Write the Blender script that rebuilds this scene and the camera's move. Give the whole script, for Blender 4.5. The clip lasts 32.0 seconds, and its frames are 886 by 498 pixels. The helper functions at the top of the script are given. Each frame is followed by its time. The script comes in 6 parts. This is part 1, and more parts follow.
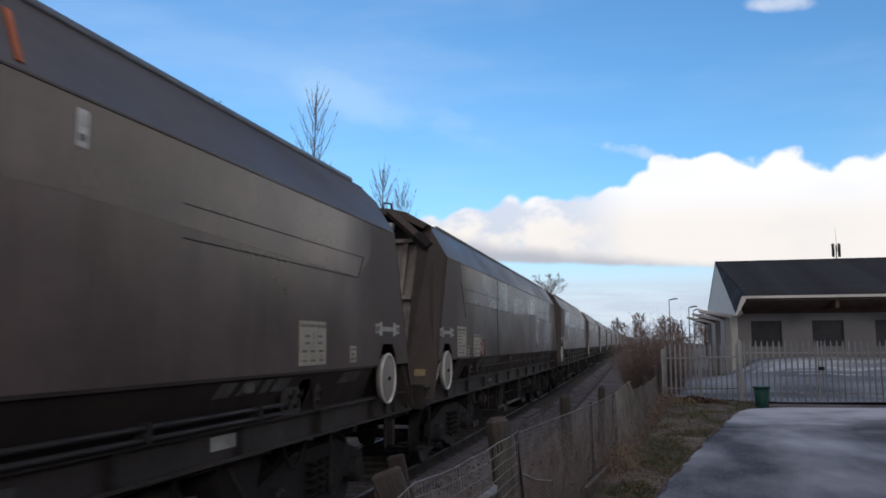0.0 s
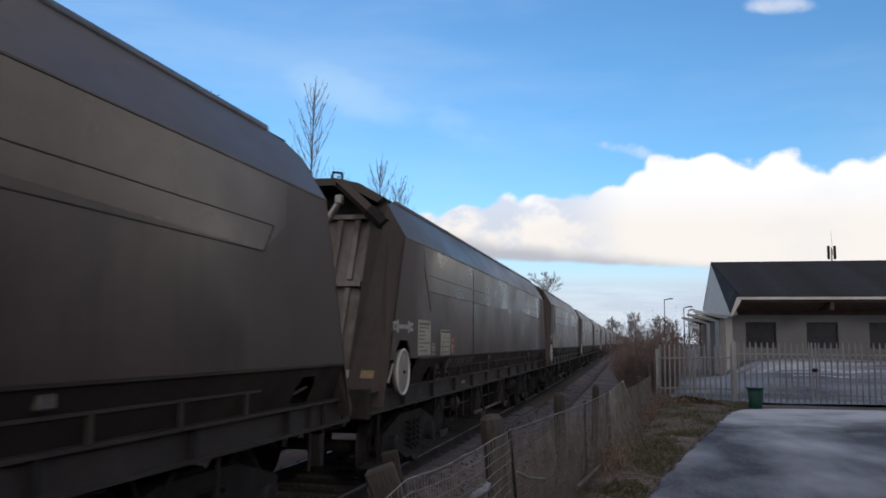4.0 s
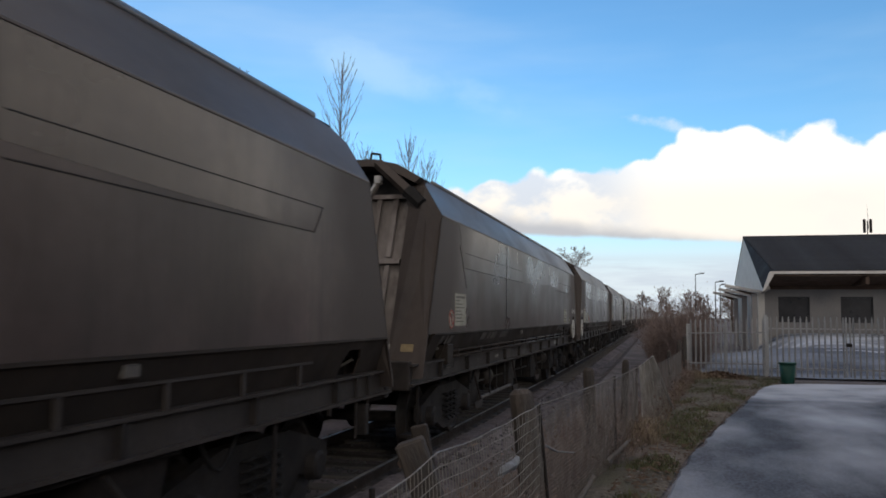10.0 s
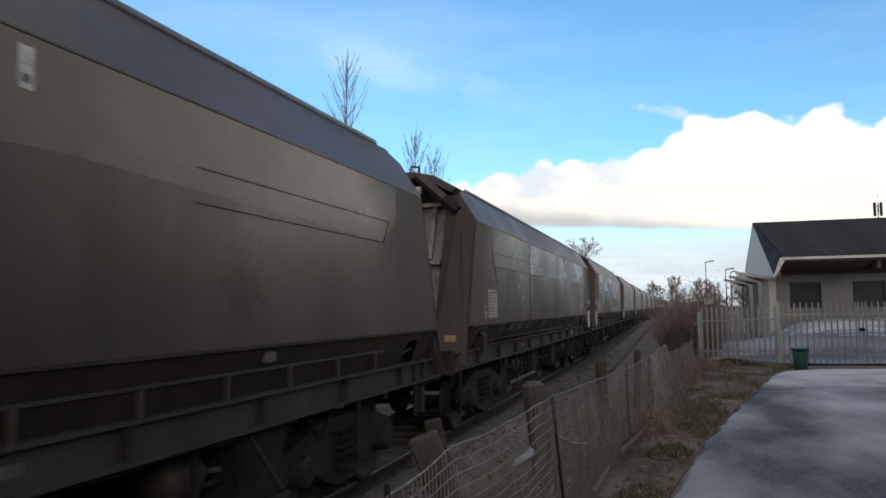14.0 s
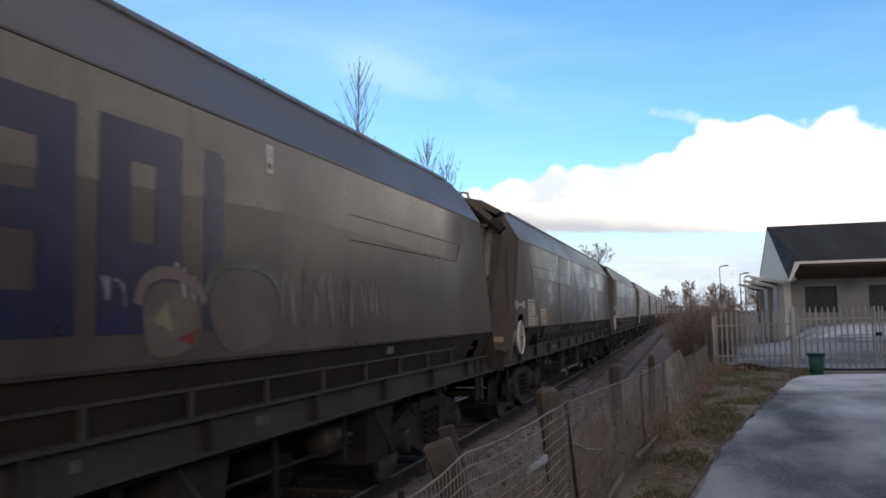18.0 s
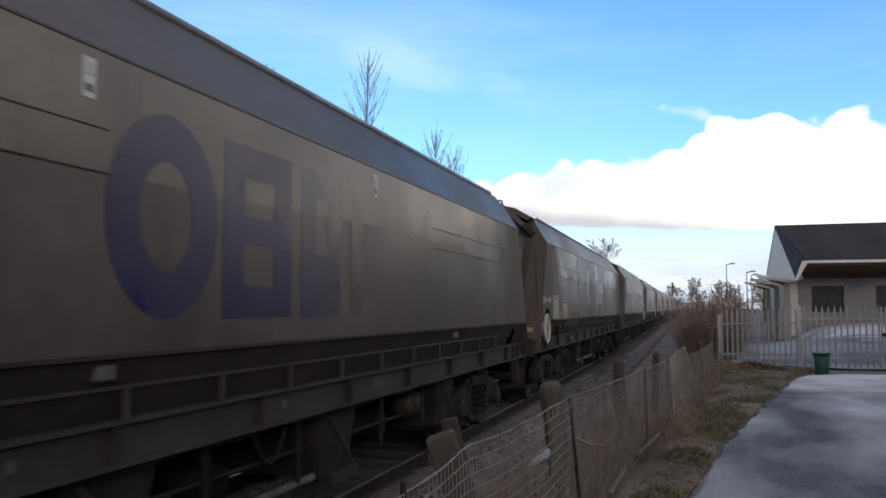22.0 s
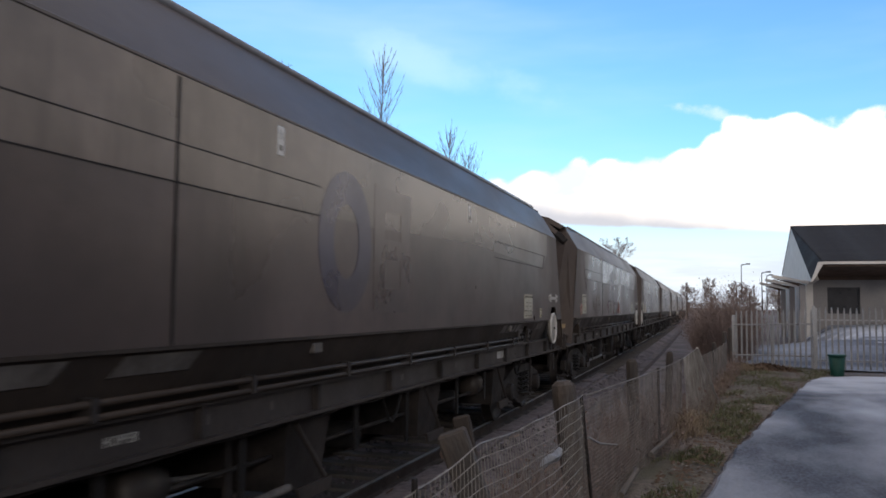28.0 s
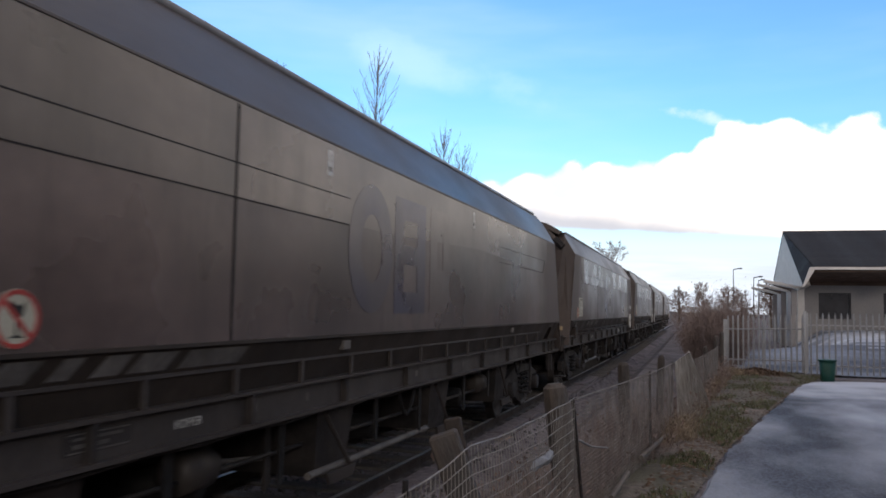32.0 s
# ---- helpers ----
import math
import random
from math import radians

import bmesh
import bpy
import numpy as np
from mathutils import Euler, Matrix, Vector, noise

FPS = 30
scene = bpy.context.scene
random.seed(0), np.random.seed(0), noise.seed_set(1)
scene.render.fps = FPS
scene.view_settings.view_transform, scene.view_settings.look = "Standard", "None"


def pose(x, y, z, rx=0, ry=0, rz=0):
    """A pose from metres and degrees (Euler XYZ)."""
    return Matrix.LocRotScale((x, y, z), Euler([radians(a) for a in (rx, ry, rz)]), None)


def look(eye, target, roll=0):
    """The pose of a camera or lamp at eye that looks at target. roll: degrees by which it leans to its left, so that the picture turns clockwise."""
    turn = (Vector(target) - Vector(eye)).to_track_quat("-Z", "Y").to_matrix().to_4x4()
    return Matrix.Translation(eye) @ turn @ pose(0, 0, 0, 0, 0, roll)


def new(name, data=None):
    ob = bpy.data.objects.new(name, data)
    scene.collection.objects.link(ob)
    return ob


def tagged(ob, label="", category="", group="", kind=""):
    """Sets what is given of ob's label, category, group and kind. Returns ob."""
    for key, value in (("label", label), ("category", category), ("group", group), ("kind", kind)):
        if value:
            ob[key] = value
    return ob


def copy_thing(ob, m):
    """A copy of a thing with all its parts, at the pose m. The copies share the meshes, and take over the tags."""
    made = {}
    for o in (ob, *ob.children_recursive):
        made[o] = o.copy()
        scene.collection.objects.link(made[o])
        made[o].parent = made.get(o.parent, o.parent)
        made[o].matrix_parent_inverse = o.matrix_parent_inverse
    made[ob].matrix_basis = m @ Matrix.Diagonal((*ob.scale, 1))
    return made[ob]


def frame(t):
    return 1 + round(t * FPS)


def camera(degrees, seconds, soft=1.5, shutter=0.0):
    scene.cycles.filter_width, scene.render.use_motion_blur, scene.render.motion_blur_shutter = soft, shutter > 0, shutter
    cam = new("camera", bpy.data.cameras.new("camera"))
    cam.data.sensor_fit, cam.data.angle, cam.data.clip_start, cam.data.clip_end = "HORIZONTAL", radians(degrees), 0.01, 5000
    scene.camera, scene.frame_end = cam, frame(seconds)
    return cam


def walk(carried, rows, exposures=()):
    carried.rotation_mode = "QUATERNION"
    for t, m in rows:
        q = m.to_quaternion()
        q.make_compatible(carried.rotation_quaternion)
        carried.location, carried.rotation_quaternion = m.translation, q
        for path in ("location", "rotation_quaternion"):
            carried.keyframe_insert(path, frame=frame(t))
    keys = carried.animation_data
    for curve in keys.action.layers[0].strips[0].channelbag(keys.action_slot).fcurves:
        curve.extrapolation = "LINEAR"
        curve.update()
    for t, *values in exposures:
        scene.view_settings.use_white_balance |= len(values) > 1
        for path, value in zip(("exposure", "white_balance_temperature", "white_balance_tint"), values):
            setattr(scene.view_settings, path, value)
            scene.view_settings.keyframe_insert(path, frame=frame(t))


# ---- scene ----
import itertools

EYE = (0.0, 0.0, 1.68)
# seconds, yaw, pitch, roll of the hand-held camera, which stands in one place
TURNS = (
    (0, 13.55, 6.49, 0.21), (0.5, 13.67, 6.28, 0.01), (1, 13.73, 6.19, 0.06), (1.5, 13.66, 6.07, -0.01),
    (2, 13.77, 5.95, 0.04), (2.5, 13.66, 5.99, -0.25), (3, 13.45, 6.13, -0.35), (3.5, 13.2, 6.27, -0.57),
    (5.5, 13.35, 6.25, -0.65), (6, 13.65, 6.27, -0.45), (6.5, 14.27, 6.14, -0.02), (7, 14.85, 6.1, -0.1),
    (7.5, 14.8, 6.0, -0.13), (8, 14.38, 5.77, -0.73), (8.5, 14.32, 5.52, -0.8), (9, 14.88, 4.98, -0.22),
    (9.5, 15.01, 4.73, -0.51), (10, 15.21, 4.55, -0.52), (10.5, 15.27, 4.61, -0.36), (11, 14.86, 4.69, -0.45),
    (11.5, 14.88, 4.64, -0.23), (12, 15.83, 4.35, 0.94), (12.5, 16.02, 4.3, 0.89), (13, 15.72, 4.46, 0.68),
    (13.5, 15.62, 4.35, 1.12), (14, 15.92, 4.16, 0.87), (14.5, 16.1, 4.15, 0.86), (15, 15.79, 4.45, 1.14),
    (15.5, 15.17, 4.67, 1.38), (17.5, 16.13, 4.83, 1.4), (18, 16.81, 4.6, 1.15), (18.5, 17.52, 4.28, 1.23),
    (19, 17.52, 4.23, 0.65), (19.5, 17.33, 4.16, 0.3), (20, 17.17, 4.08, 0.45), (20.5, 17.14, 4.07, 0.08),
    (21, 17.15, 4.08, 0.08), (21.5, 17.25, 4.1, -0.02), (22, 17.17, 4.09, 0.06), (22.5, 17.3, 3.99, -0.06),
    (23, 17.56, 3.98, -0.18), (23.5, 17.86, 3.9, -0.35), (24, 18.16, 3.85, -0.07), (24.5, 18.42, 3.9, 0.22),
    (25, 18.35, 3.93, -0.18), (25.5, 18.2, 3.96, -0.3), (27.5, 18.13, 3.89, -0.3), (28, 18.06, 3.93, -0.5),
    (28.5, 18.16, 3.85, -0.54), (29, 18.38, 3.88, -0.56), (29.5, 18.34, 3.68, -0.77), (30, 18.06, 3.85, -0.67),
    (30.5, 17.77, 3.78, -1.06), (31, 17.51, 3.79, -1.07), (31.5, 17.37, 3.95, -1.06), (32, 17.55, 4.05, -1.04))
cam = camera(56.0, 32.0, soft=1.7, shutter=0.15)
walk(cam, [(t, pose(*EYE, 90 + p, r, y)) for t, y, p, r in TURNS],
     exposures=[(0.0, -0.08, 6150, 12), (3.0, -0.08, 6200, 12), (7.0, -0.06, 6250, 12), (9.5, 0.03, 6450, 10), (13.0, 0.15, 6600, 8), (18.0, 0.28, 6450, 11), (25.0, 0.34, 6450, 12), (32.0, 0.42, 6450, 14)])

WAGON = 18.899          # coupled length of a wagon
BEND = -1.7e-4         # the line bends gently to the left
TRACK_X, RAIL_Z = -4.11, -0.12
STEP = 0.5             # seconds between the entries of GONE
GONE = (
    6.92, 12.01, 17.07, 22.11, 27.11, 32.09, 37.03, 41.94, 46.82, 51.67, 56.48, 61.25, 65.99,
    70.70, 75.38, 80.05, 84.69, 89.32, 93.93, 98.54, 103.13, 107.71, 112.28, 116.84, 121.39, 125.93,
    130.46, 134.97, 139.47, 143.96, 148.43, 152.88, 157.33, 161.77, 166.20, 170.64, 175.08, 179.52, 183.96,
    188.41, 192.87, 197.33, 201.80, 206.27, 210.75, 215.23, 219.72, 224.21, 228.72, 233.23, 237.77, 242.31,
    246.87, 251.45, 256.04, 260.64, 265.26, 269.88, 274.50, 279.14, 283.78, 288.42, 293.07, 297.72, 302.38)


# ---------------------------------------------------------------- world and sun
def sky_world():
    world = bpy.data.worlds.new("winter_sky")
    scene.world = world
    world.use_nodes = True
    nt = world.node_tree
    nt.nodes.clear()
    N, K = nt.nodes.new, nt.links.new

    def mth(op, a, b=None, c=None, clamp=False):
        n = N("ShaderNodeMath")
        n.operation, n.use_clamp = op, clamp
        for i, v in enumerate((a, b, c)):
            if v is None:
                continue
            if isinstance(v, (int, float)):
                n.inputs[i].default_value = v
            else:
                K(v, n.inputs[i])
        return n.outputs[0]

    def step(v, lo, hi):
        n = N("ShaderNodeMapRange")
        n.interpolation_type = "SMOOTHSTEP"
        K(v, n.inputs[0])
        n.inputs[1].default_value, n.inputs[2].default_value = lo, hi
        return n.outputs[0]

    def mix(f, a, b):
        n = N("ShaderNodeMix")
        n.data_type = "RGBA"
        K(f, n.inputs[0])
        for s, v in ((6, a), (7, b)):
            if isinstance(v, tuple):
                n.inputs[s].default_value = (*v, 1)
            else:
                K(v, n.inputs[s])
        return n.outputs[2]

    def noise_tex(scale, detail, stretch, rough=0.55):
        m = N("ShaderNodeMapping")
        m.inputs["Scale"].default_value = stretch
        K(co.outputs["Generated"], m.inputs[0])
        n = N("ShaderNodeTexNoise")
        n.inputs["Scale"].default_value, n.inputs["Detail"].default_value = scale, detail
        n.inputs["Roughness"].default_value = rough
        K(m.outputs[0], n.inputs["Vector"])
        return n.outputs["Fac"]

    co = N("ShaderNodeTexCoord")
    sep = N("ShaderNodeSeparateXYZ")
    K(co.outputs["Generated"], sep.inputs[0])
    x, y, z = sep.outputs
    sky = N("ShaderNodeTexSky")
    sky.sky_type, sky.sun_disc = "NISHITA", False
    sky.sun_elevation, sky.sun_rotation = radians(SUN_EL), radians(SUN_ROT)
    sky.altitude, sky.air_density, sky.dust_density, sky.ozone_density = 50, 1.0, 0.4, 1.6
    tint = N("ShaderNodeMix")
    tint.data_type, tint.blend_type = "RGBA", "MULTIPLY"
    tint.inputs[0].default_value = 1.0
    K(sky.outputs[0], tint.inputs[6])
    tint.inputs[7].default_value = (*SKY_TINT, 1)
    blue = tint.outputs[2]
    # thin high veil
    veil = mth("MULTIPLY", step(noise_tex(2.2, 5, (0.6, 0.6, 3.0)), 0.42, 0.75), 0.35)
    base = mix(veil, blue, (0.62, 0.80, 0.98))
    # pale haze towards the horizon
    base = mix(mth("MULTIPLY", step(z, 0.125, 0.04), 0.88), base, (0.77, 0.81, 0.88))
    # unseen broken cream cloud, added overhead and behind the eye to warm the light
    cover = mth("MAXIMUM", step(y, 0.30, -0.20), step(z, 0.62, 0.88))
    cover = mth("MULTIPLY", cover, step(noise_tex(1.6, 6, (1, 1, 1.6)), 0.30, 0.55))
    base = mix(mth("MULTIPLY", cover, 0.92), base, (0.86, 0.745, 0.655))
    # bank of cumulus: u runs sideways and v upwards on a plane ahead
    ahead = mth("MAXIMUM", y, 0.08)
    u, v = mth("DIVIDE", x, ahead), mth("DIVIDE", z, ahead)
    front = step(y, 0.10, 0.25)
    puff = noise_tex(9.0, 7, (1, 1, 1.3), 0.55)
    curl = noise_tex(30.0, 5, (1, 1, 1.2), 0.6)
    heads = N("ShaderNodeTexVoronoi")
    heads.feature = "SMOOTH_F1"
    heads.inputs["Scale"].default_value, heads.inputs["Smoothness"].default_value = 30.0, 0.5
    K(co.outputs["Generated"], heads.inputs["Vector"])
    crest = N("ShaderNodeValToRGB")
    crest.color_ramp.interpolation = "B_SPLINE"
    K(mth("MULTIPLY_ADD", u, 1.0, 0.5, clamp=True), crest.inputs[0])
    # the last two heights lie out of view, raised to warm the reflections
    swell = ((-0.40, 0.135), (-0.30, 0.152), (-0.23, 0.170), (-0.15, 0.181), (-0.121, 0.165), (-0.095, 0.179), (-0.045, 0.188), (-0.005, 0.190),
             (0.015, 0.210), (0.05, 0.221), (0.10, 0.222), (0.125, 0.214), (0.155, 0.224), (0.180, 0.216), (0.200, 0.186), (0.225, 0.204), (0.27, 0.214), (0.33, 0.22), (0.39, 0.36), (0.48, 0.62))
    stops = crest.color_ramp.elements
    while len(stops) < len(swell):
        stops.new(0.5)
    for e, (a, h) in zip(stops, swell):
        e.position = a + 0.5
        e.color = (h, h, h, 1)
    top = mth("ADD", crest.outputs[0], mth("MULTIPLY_ADD", puff, 0.030, -0.015))
    top = mth("ADD", top, mth("MULTIPLY_ADD", curl, 0.022, -0.011))
    top = mth("MULTIPLY_ADD", heads.outputs["Distance"], -0.030, mth("ADD", top, 0.014))
    above = step(mth("SUBTRACT", top, v), -0.003, 0.007)
    base_v = mth("MULTIPLY_ADD", puff, 0.014, mth("MULTIPLY_ADD", u, -0.05, 0.080))
    floor_ = step(mth("SUBTRACT", v, base_v), 0.0, 0.006)
    bank = mth("MULTIPLY", mth("MULTIPLY", above, floor_, clamp=True), front)
    # grey underside, white billows, and a soft blue hollow in the thin end of the bank
    lift = mth("SUBTRACT", v, mth("MULTIPLY_ADD", u, -0.14, 0.078))
    light = step(mth("MULTIPLY_ADD", puff, 0.030, lift), 0.022, 0.045)
    cloud = mix(light, (0.55, 0.56, 0.59), (1.04, 0.97, 0.87))
    white = step(v, 0.13, 0.19)
    cloud = mix(mth("MULTIPLY", white, light), cloud, (1.08, 1.07, 1.05))
    cloud = mix(mth("MULTIPLY", step(u, 0.30, 0.45), light), cloud, (0.90, 0.82, 0.72))
    thin = mth("MULTIPLY", step(u, 0.0, -0.10), step(noise_tex(14.0, 6, (1, 1, 1.5)), 0.40, 0.58))
    cloud = mix(mth("MULTIPLY", mth("MULTIPLY", thin, light), 0.60), cloud, (0.52, 0.64, 0.82))
    soft = mth("MULTIPLY", step(noise_tex(7.0, 6, (1, 1, 2.0)), 0.50, 0.72), 0.22)
    cloud = mix(soft, cloud, (0.78, 0.79, 0.82))
    base = mix(bank, base, cloud)
    # a wisp over the shoulder of the bank, a pale streak across the blue, and a stray scrap high above
    def shred(cu, cv, wu, wv, tilt, edge, amount, tone, base):
        du, dv = mth("SUBTRACT", u, cu), mth("SUBTRACT", v, cv)
        p = mth("DIVIDE", mth("MULTIPLY_ADD", dv, tilt, du), wu)
        q = mth("DIVIDE", mth("MULTIPLY_ADD", du, -tilt, dv), wv)
        far = mth("ADD", mth("MULTIPLY", p, p), mth("MULTIPLY", q, q))
        got = step(mth("SUBTRACT", mth("MULTIPLY_ADD", curl if edge > 1 else puff, 3.0, -0.75), far), 0.0, edge)
        return mix(mth("MULTIPLY", mth("MULTIPLY", got, front), amount), base, tone)

    base = shred(0.00, 0.226, 0.060, 0.010, -0.25, 1.2, 0.55, (0.82, 0.89, 0.95), base)
    base = shred(-0.33, 0.310, 0.260, 0.040, -0.36, 0.95, 0.30, (0.62, 0.85, 1.0), base)
    base = shred(0.165, 0.393, 0.055, 0.016, -0.10, 0.9, 0.75, (0.92, 0.93, 0.95), base)
    # broken low stratus under the bank
    strat = mth("MULTIPLY", step(noise_tex(5.0, 5, (1, 1, 9.0)), 0.36, 0.60), step(z, 0.078, 0.056))
    base = mix(mth("MULTIPLY", strat, 0.75), base, (0.58, 0.65, 0.74))
    bg = N("ShaderNodeBackground")
    bg.inputs[1].default_value = 1.0
    K(base, bg.inputs[0])
    out = N("ShaderNodeOutputWorld")
    K(bg.outputs[0], out.inputs[0])


SUN_EL, SUN_ROT = 14.0, 150.0
SKY_TINT = (0.094, 0.146, 0.185)
sky_world()
sun = new("sun", bpy.data.lights.new("sun", "SUN"))
sun.data.energy, sun.data.angle, sun.data.color = 0.5, radians(12), (1.0, 0.93, 0.82)
sun.matrix_world = look((0, 0, 0), (-math.sin(radians(SUN_ROT)), -math.cos(radians(SUN_ROT)), -math.tan(radians(SUN_EL))))


# ---------------------------------------------------------------- materials
def material(name, color, rough=0.7, metal=0.0, vary=(0.25, 3.0), fine=(0.15, 40.0), bump=0.15, dirt=None, dirt_amount=0.5,
             dirt_scale=1.2, stretch=(1, 1, 1), spec=0.22, per_object=0.0, bump_scale=60.0, rough_vary=0.1, drips=None, each=False, end_grime=None):
    """A surface with broad and fine variation of its colour, dirt in patches, and fine relief."""
    m = bpy.data.materials.new(name)
    m.use_nodes = True
    nt = m.node_tree
    N, K = nt.nodes.new, nt.links.new
    b = nt.nodes["Principled BSDF"]
    co = N("ShaderNodeTexCoord")
    mp = N("ShaderNodeMapping")
    mp.inputs["Scale"].default_value = stretch
    place = co.outputs["Object"]
    if each:
        # every wagon wears its own pattern of dirt
        own = N("ShaderNodeObjectInfo")
        far = N("ShaderNodeVectorMath")
        far.operation = "SCALE"
        far.inputs[0].default_value = (37.0, 61.0, 23.0)
        K(own.outputs["Random"], far.inputs["Scale"])
        add = N("ShaderNodeVectorMath")
        K(place, add.inputs[0])
        K(far.outputs[0], add.inputs[1])
        place = add.outputs[0]
    K(place, mp.inputs[0])

    def tex(scale, detail):
        n = N("ShaderNodeTexNoise")
        n.inputs["Scale"].default_value, n.inputs["Detail"].default_value = scale, detail
        K(mp.outputs[0], n.inputs["Vector"])
        return n.outputs["Fac"]

    def ranged(v, lo, hi, a, c):
        n = N("ShaderNodeMapRange")
        K(v, n.inputs[0])
        for i, q in enumerate((lo, hi, a, c)):
            n.inputs[1 + i].default_value = q
        return n.outputs[0]

    hsv = N("ShaderNodeHueSaturation")
    hsv.inputs["Color"].default_value = (*color, 1)
    mul = N("ShaderNodeMath")
    mul.operation = "MULTIPLY"
    K(ranged(tex(vary[1], 4), 0.3, 0.7, 1 - vary[0], 1 + vary[0]), mul.inputs[0])
    K(ranged(tex(fine[1], 3), 0.3, 0.7, 1 - fine[0], 1 + fine[0]), mul.inputs[1])
    val = mul.outputs[0]
    if per_object:
        info = N("ShaderNodeObjectInfo")
        m2 = N("ShaderNodeMath")
        m2.operation = "MULTIPLY"
        K(ranged(info.outputs["Random"], 0, 1, 1 - per_object, 1 + per_object), m2.inputs[0])
        K(val, m2.inputs[1])
        val = m2.outputs[0]
    K(val, hsv.inputs["Value"])
    col = hsv.outputs[0]
    if dirt:
        n = N("ShaderNodeMix")
        n.data_type = "RGBA"
        grime = ranged(tex(dirt_scale, 6), 0.42, 0.68, 0, dirt_amount)
        K(grime, n.inputs[0])
        K(col, n.inputs[6])
        n.inputs[7].default_value = (*dirt, 1)
        col = n.outputs[2]
    if drips:
        # runs of dirty water down the sheet
        tint, amount, across, down = drips
        run = N("ShaderNodeMapping")
        run.inputs["Scale"].default_value = (across, across, down)
        K(place, run.inputs[0])
        nz = N("ShaderNodeTexNoise")
        nz.inputs["Scale"].default_value, nz.inputs["Detail"].default_value, nz.inputs["Roughness"].default_value = 1.0, 5, 0.65
        K(run.outputs[0], nz.inputs["Vector"])
        n = N("ShaderNodeMix")
        n.data_type = "RGBA"
        K(ranged(nz.outputs["Fac"], 0.50, 0.72, 0, amount), n.inputs[0])
        K(col, n.inputs[6])
        n.inputs[7].default_value = (*tint, 1)
        col = n.outputs[2]
    crust = None
    if end_grime:
        # matt brake dust caked on the sheet near both ends of a body, thinning out unevenly
        tint, reach = end_grime
        sep = N("ShaderNodeSeparateXYZ")
        K(co.outputs["Object"], sep.inputs[0])
        ends = N("ShaderNodeMath")
        ends.operation = "PINGPONG"
        K(sep.outputs["Y"], ends.inputs[0])
        ends.inputs[1].default_value = 8.1
        off = N("ShaderNodeMath")
        off.operation = "MULTIPLY_ADD"
        K(tex(0.9, 5), off.inputs[0])
        off.inputs[1].default_value = -2.4
        K(ends.outputs[0], off.inputs[2])
        crust = ranged(off.outputs[0], reach - 1.2, reach - 2.6, 0.0, 0.92)
        n = N("ShaderNodeMix")
        n.data_type = "RGBA"
        K(crust, n.inputs[0])
        K(col, n.inputs[6])
        n.inputs[7].default_value = (*tint, 1)
        col = n.outputs[2]
    K(col, b.inputs["Base Color"])
    K(ranged(tex(vary[1] * 1.7, 4), 0.3, 0.7, max(0.02, rough - rough_vary), min(1, rough + rough_vary)), b.inputs["Roughness"])
    if crust:
        n = N("ShaderNodeMix")
        n.data_type = "FLOAT"
        K(crust, n.inputs[0])
        K(b.inputs["Roughness"].links[0].from_socket, n.inputs[2])
        n.inputs[3].default_value = 0.68
        K(n.outputs[0], b.inputs["Roughness"])
    b.inputs["Metallic"].default_value = metal
    b.inputs["Specular IOR Level"].default_value = spec
    if bump:
        n = N("ShaderNodeBump")
        n.inputs["Strength"].default_value, n.inputs["Distance"].default_value = bump, 0.02
        K(tex(bump_scale, 4), n.inputs["Height"])
        K(n.outputs[0], b.inputs["Normal"])
    return m


BODY = material("grimy_wagon_paint", (0.082, 0.060, 0.054), 0.34, 0.0, (0.42, 0.55), (0.12, 9.0), 0.03, (0.034, 0.025, 0.023), 0.75, 0.8, (1, 0.7, 0.9), spec=0.52, rough_vary=0.10, bump_scale=2.0, per_object=0.10, drips=((0.030, 0.022, 0.020), 0.75, 2.6, 0.45), each=True, end_grime=((0.064, 0.048, 0.040), 1.9))
# paler tone of the upper sides stands for the sky mirrored in them
PANEL = material("mirrored_sky_upper_panel", (0.104, 0.083, 0.072), 0.29, 0.0, (0.38, 0.6), (0.12, 7.0), 0.03, (0.054, 0.043, 0.039), 0.75, 0.7, (1, 0.6, 1.0), spec=0.60, rough_vary=0.09, bump_scale=1.5, per_object=0.18, drips=((0.044, 0.034, 0.030), 0.7, 2.2, 0.5), each=True, end_grime=((0.064, 0.048, 0.040), 1.9))
UPPER = material("dusty_upper_sheet", (0.088, 0.072, 0.064), 0.46, 0.0, (0.3, 0.6), (0.1, 10.0), 0.03, (0.100, 0.080, 0.069), 0.6, 0.8, (1, 0.4, 1), spec=0.34, per_object=0.12, each=True)
ENDS = material("brown_end_plate", (0.047, 0.038, 0.035), 0.62, 0.0, (0.3, 1.2), (0.12, 14.0), 0.08, (0.056, 0.044, 0.036), 0.6, 1.5, (1, 1, 0.5))
SLOPE = material("worn_slope_sheet", (0.138, 0.122, 0.114), 0.55, 0.1, (0.40, 1.0), (0.2, 8.0), 0.1, (0.060, 0.046, 0.040), 0.8, 1.8, (1, 1, 0.35), drips=((0.045, 0.035, 0.030), 0.8, 5.0, 0.4))
FRAME = material("dirty_underframe", (0.017, 0.0148, 0.0145), 0.65, 0.0, (0.35, 2.0), (0.2, 20.0), 0.2, (0.050, 0.041, 0.037), 0.6, 2.5)
SOLE = material("dusty_solebar_paint", (0.040, 0.034, 0.032), 0.5, 0.0, (0.25, 1.2), (0.15, 18.0), 0.08, (0.046, 0.038, 0.032), 0.6, 1.6)
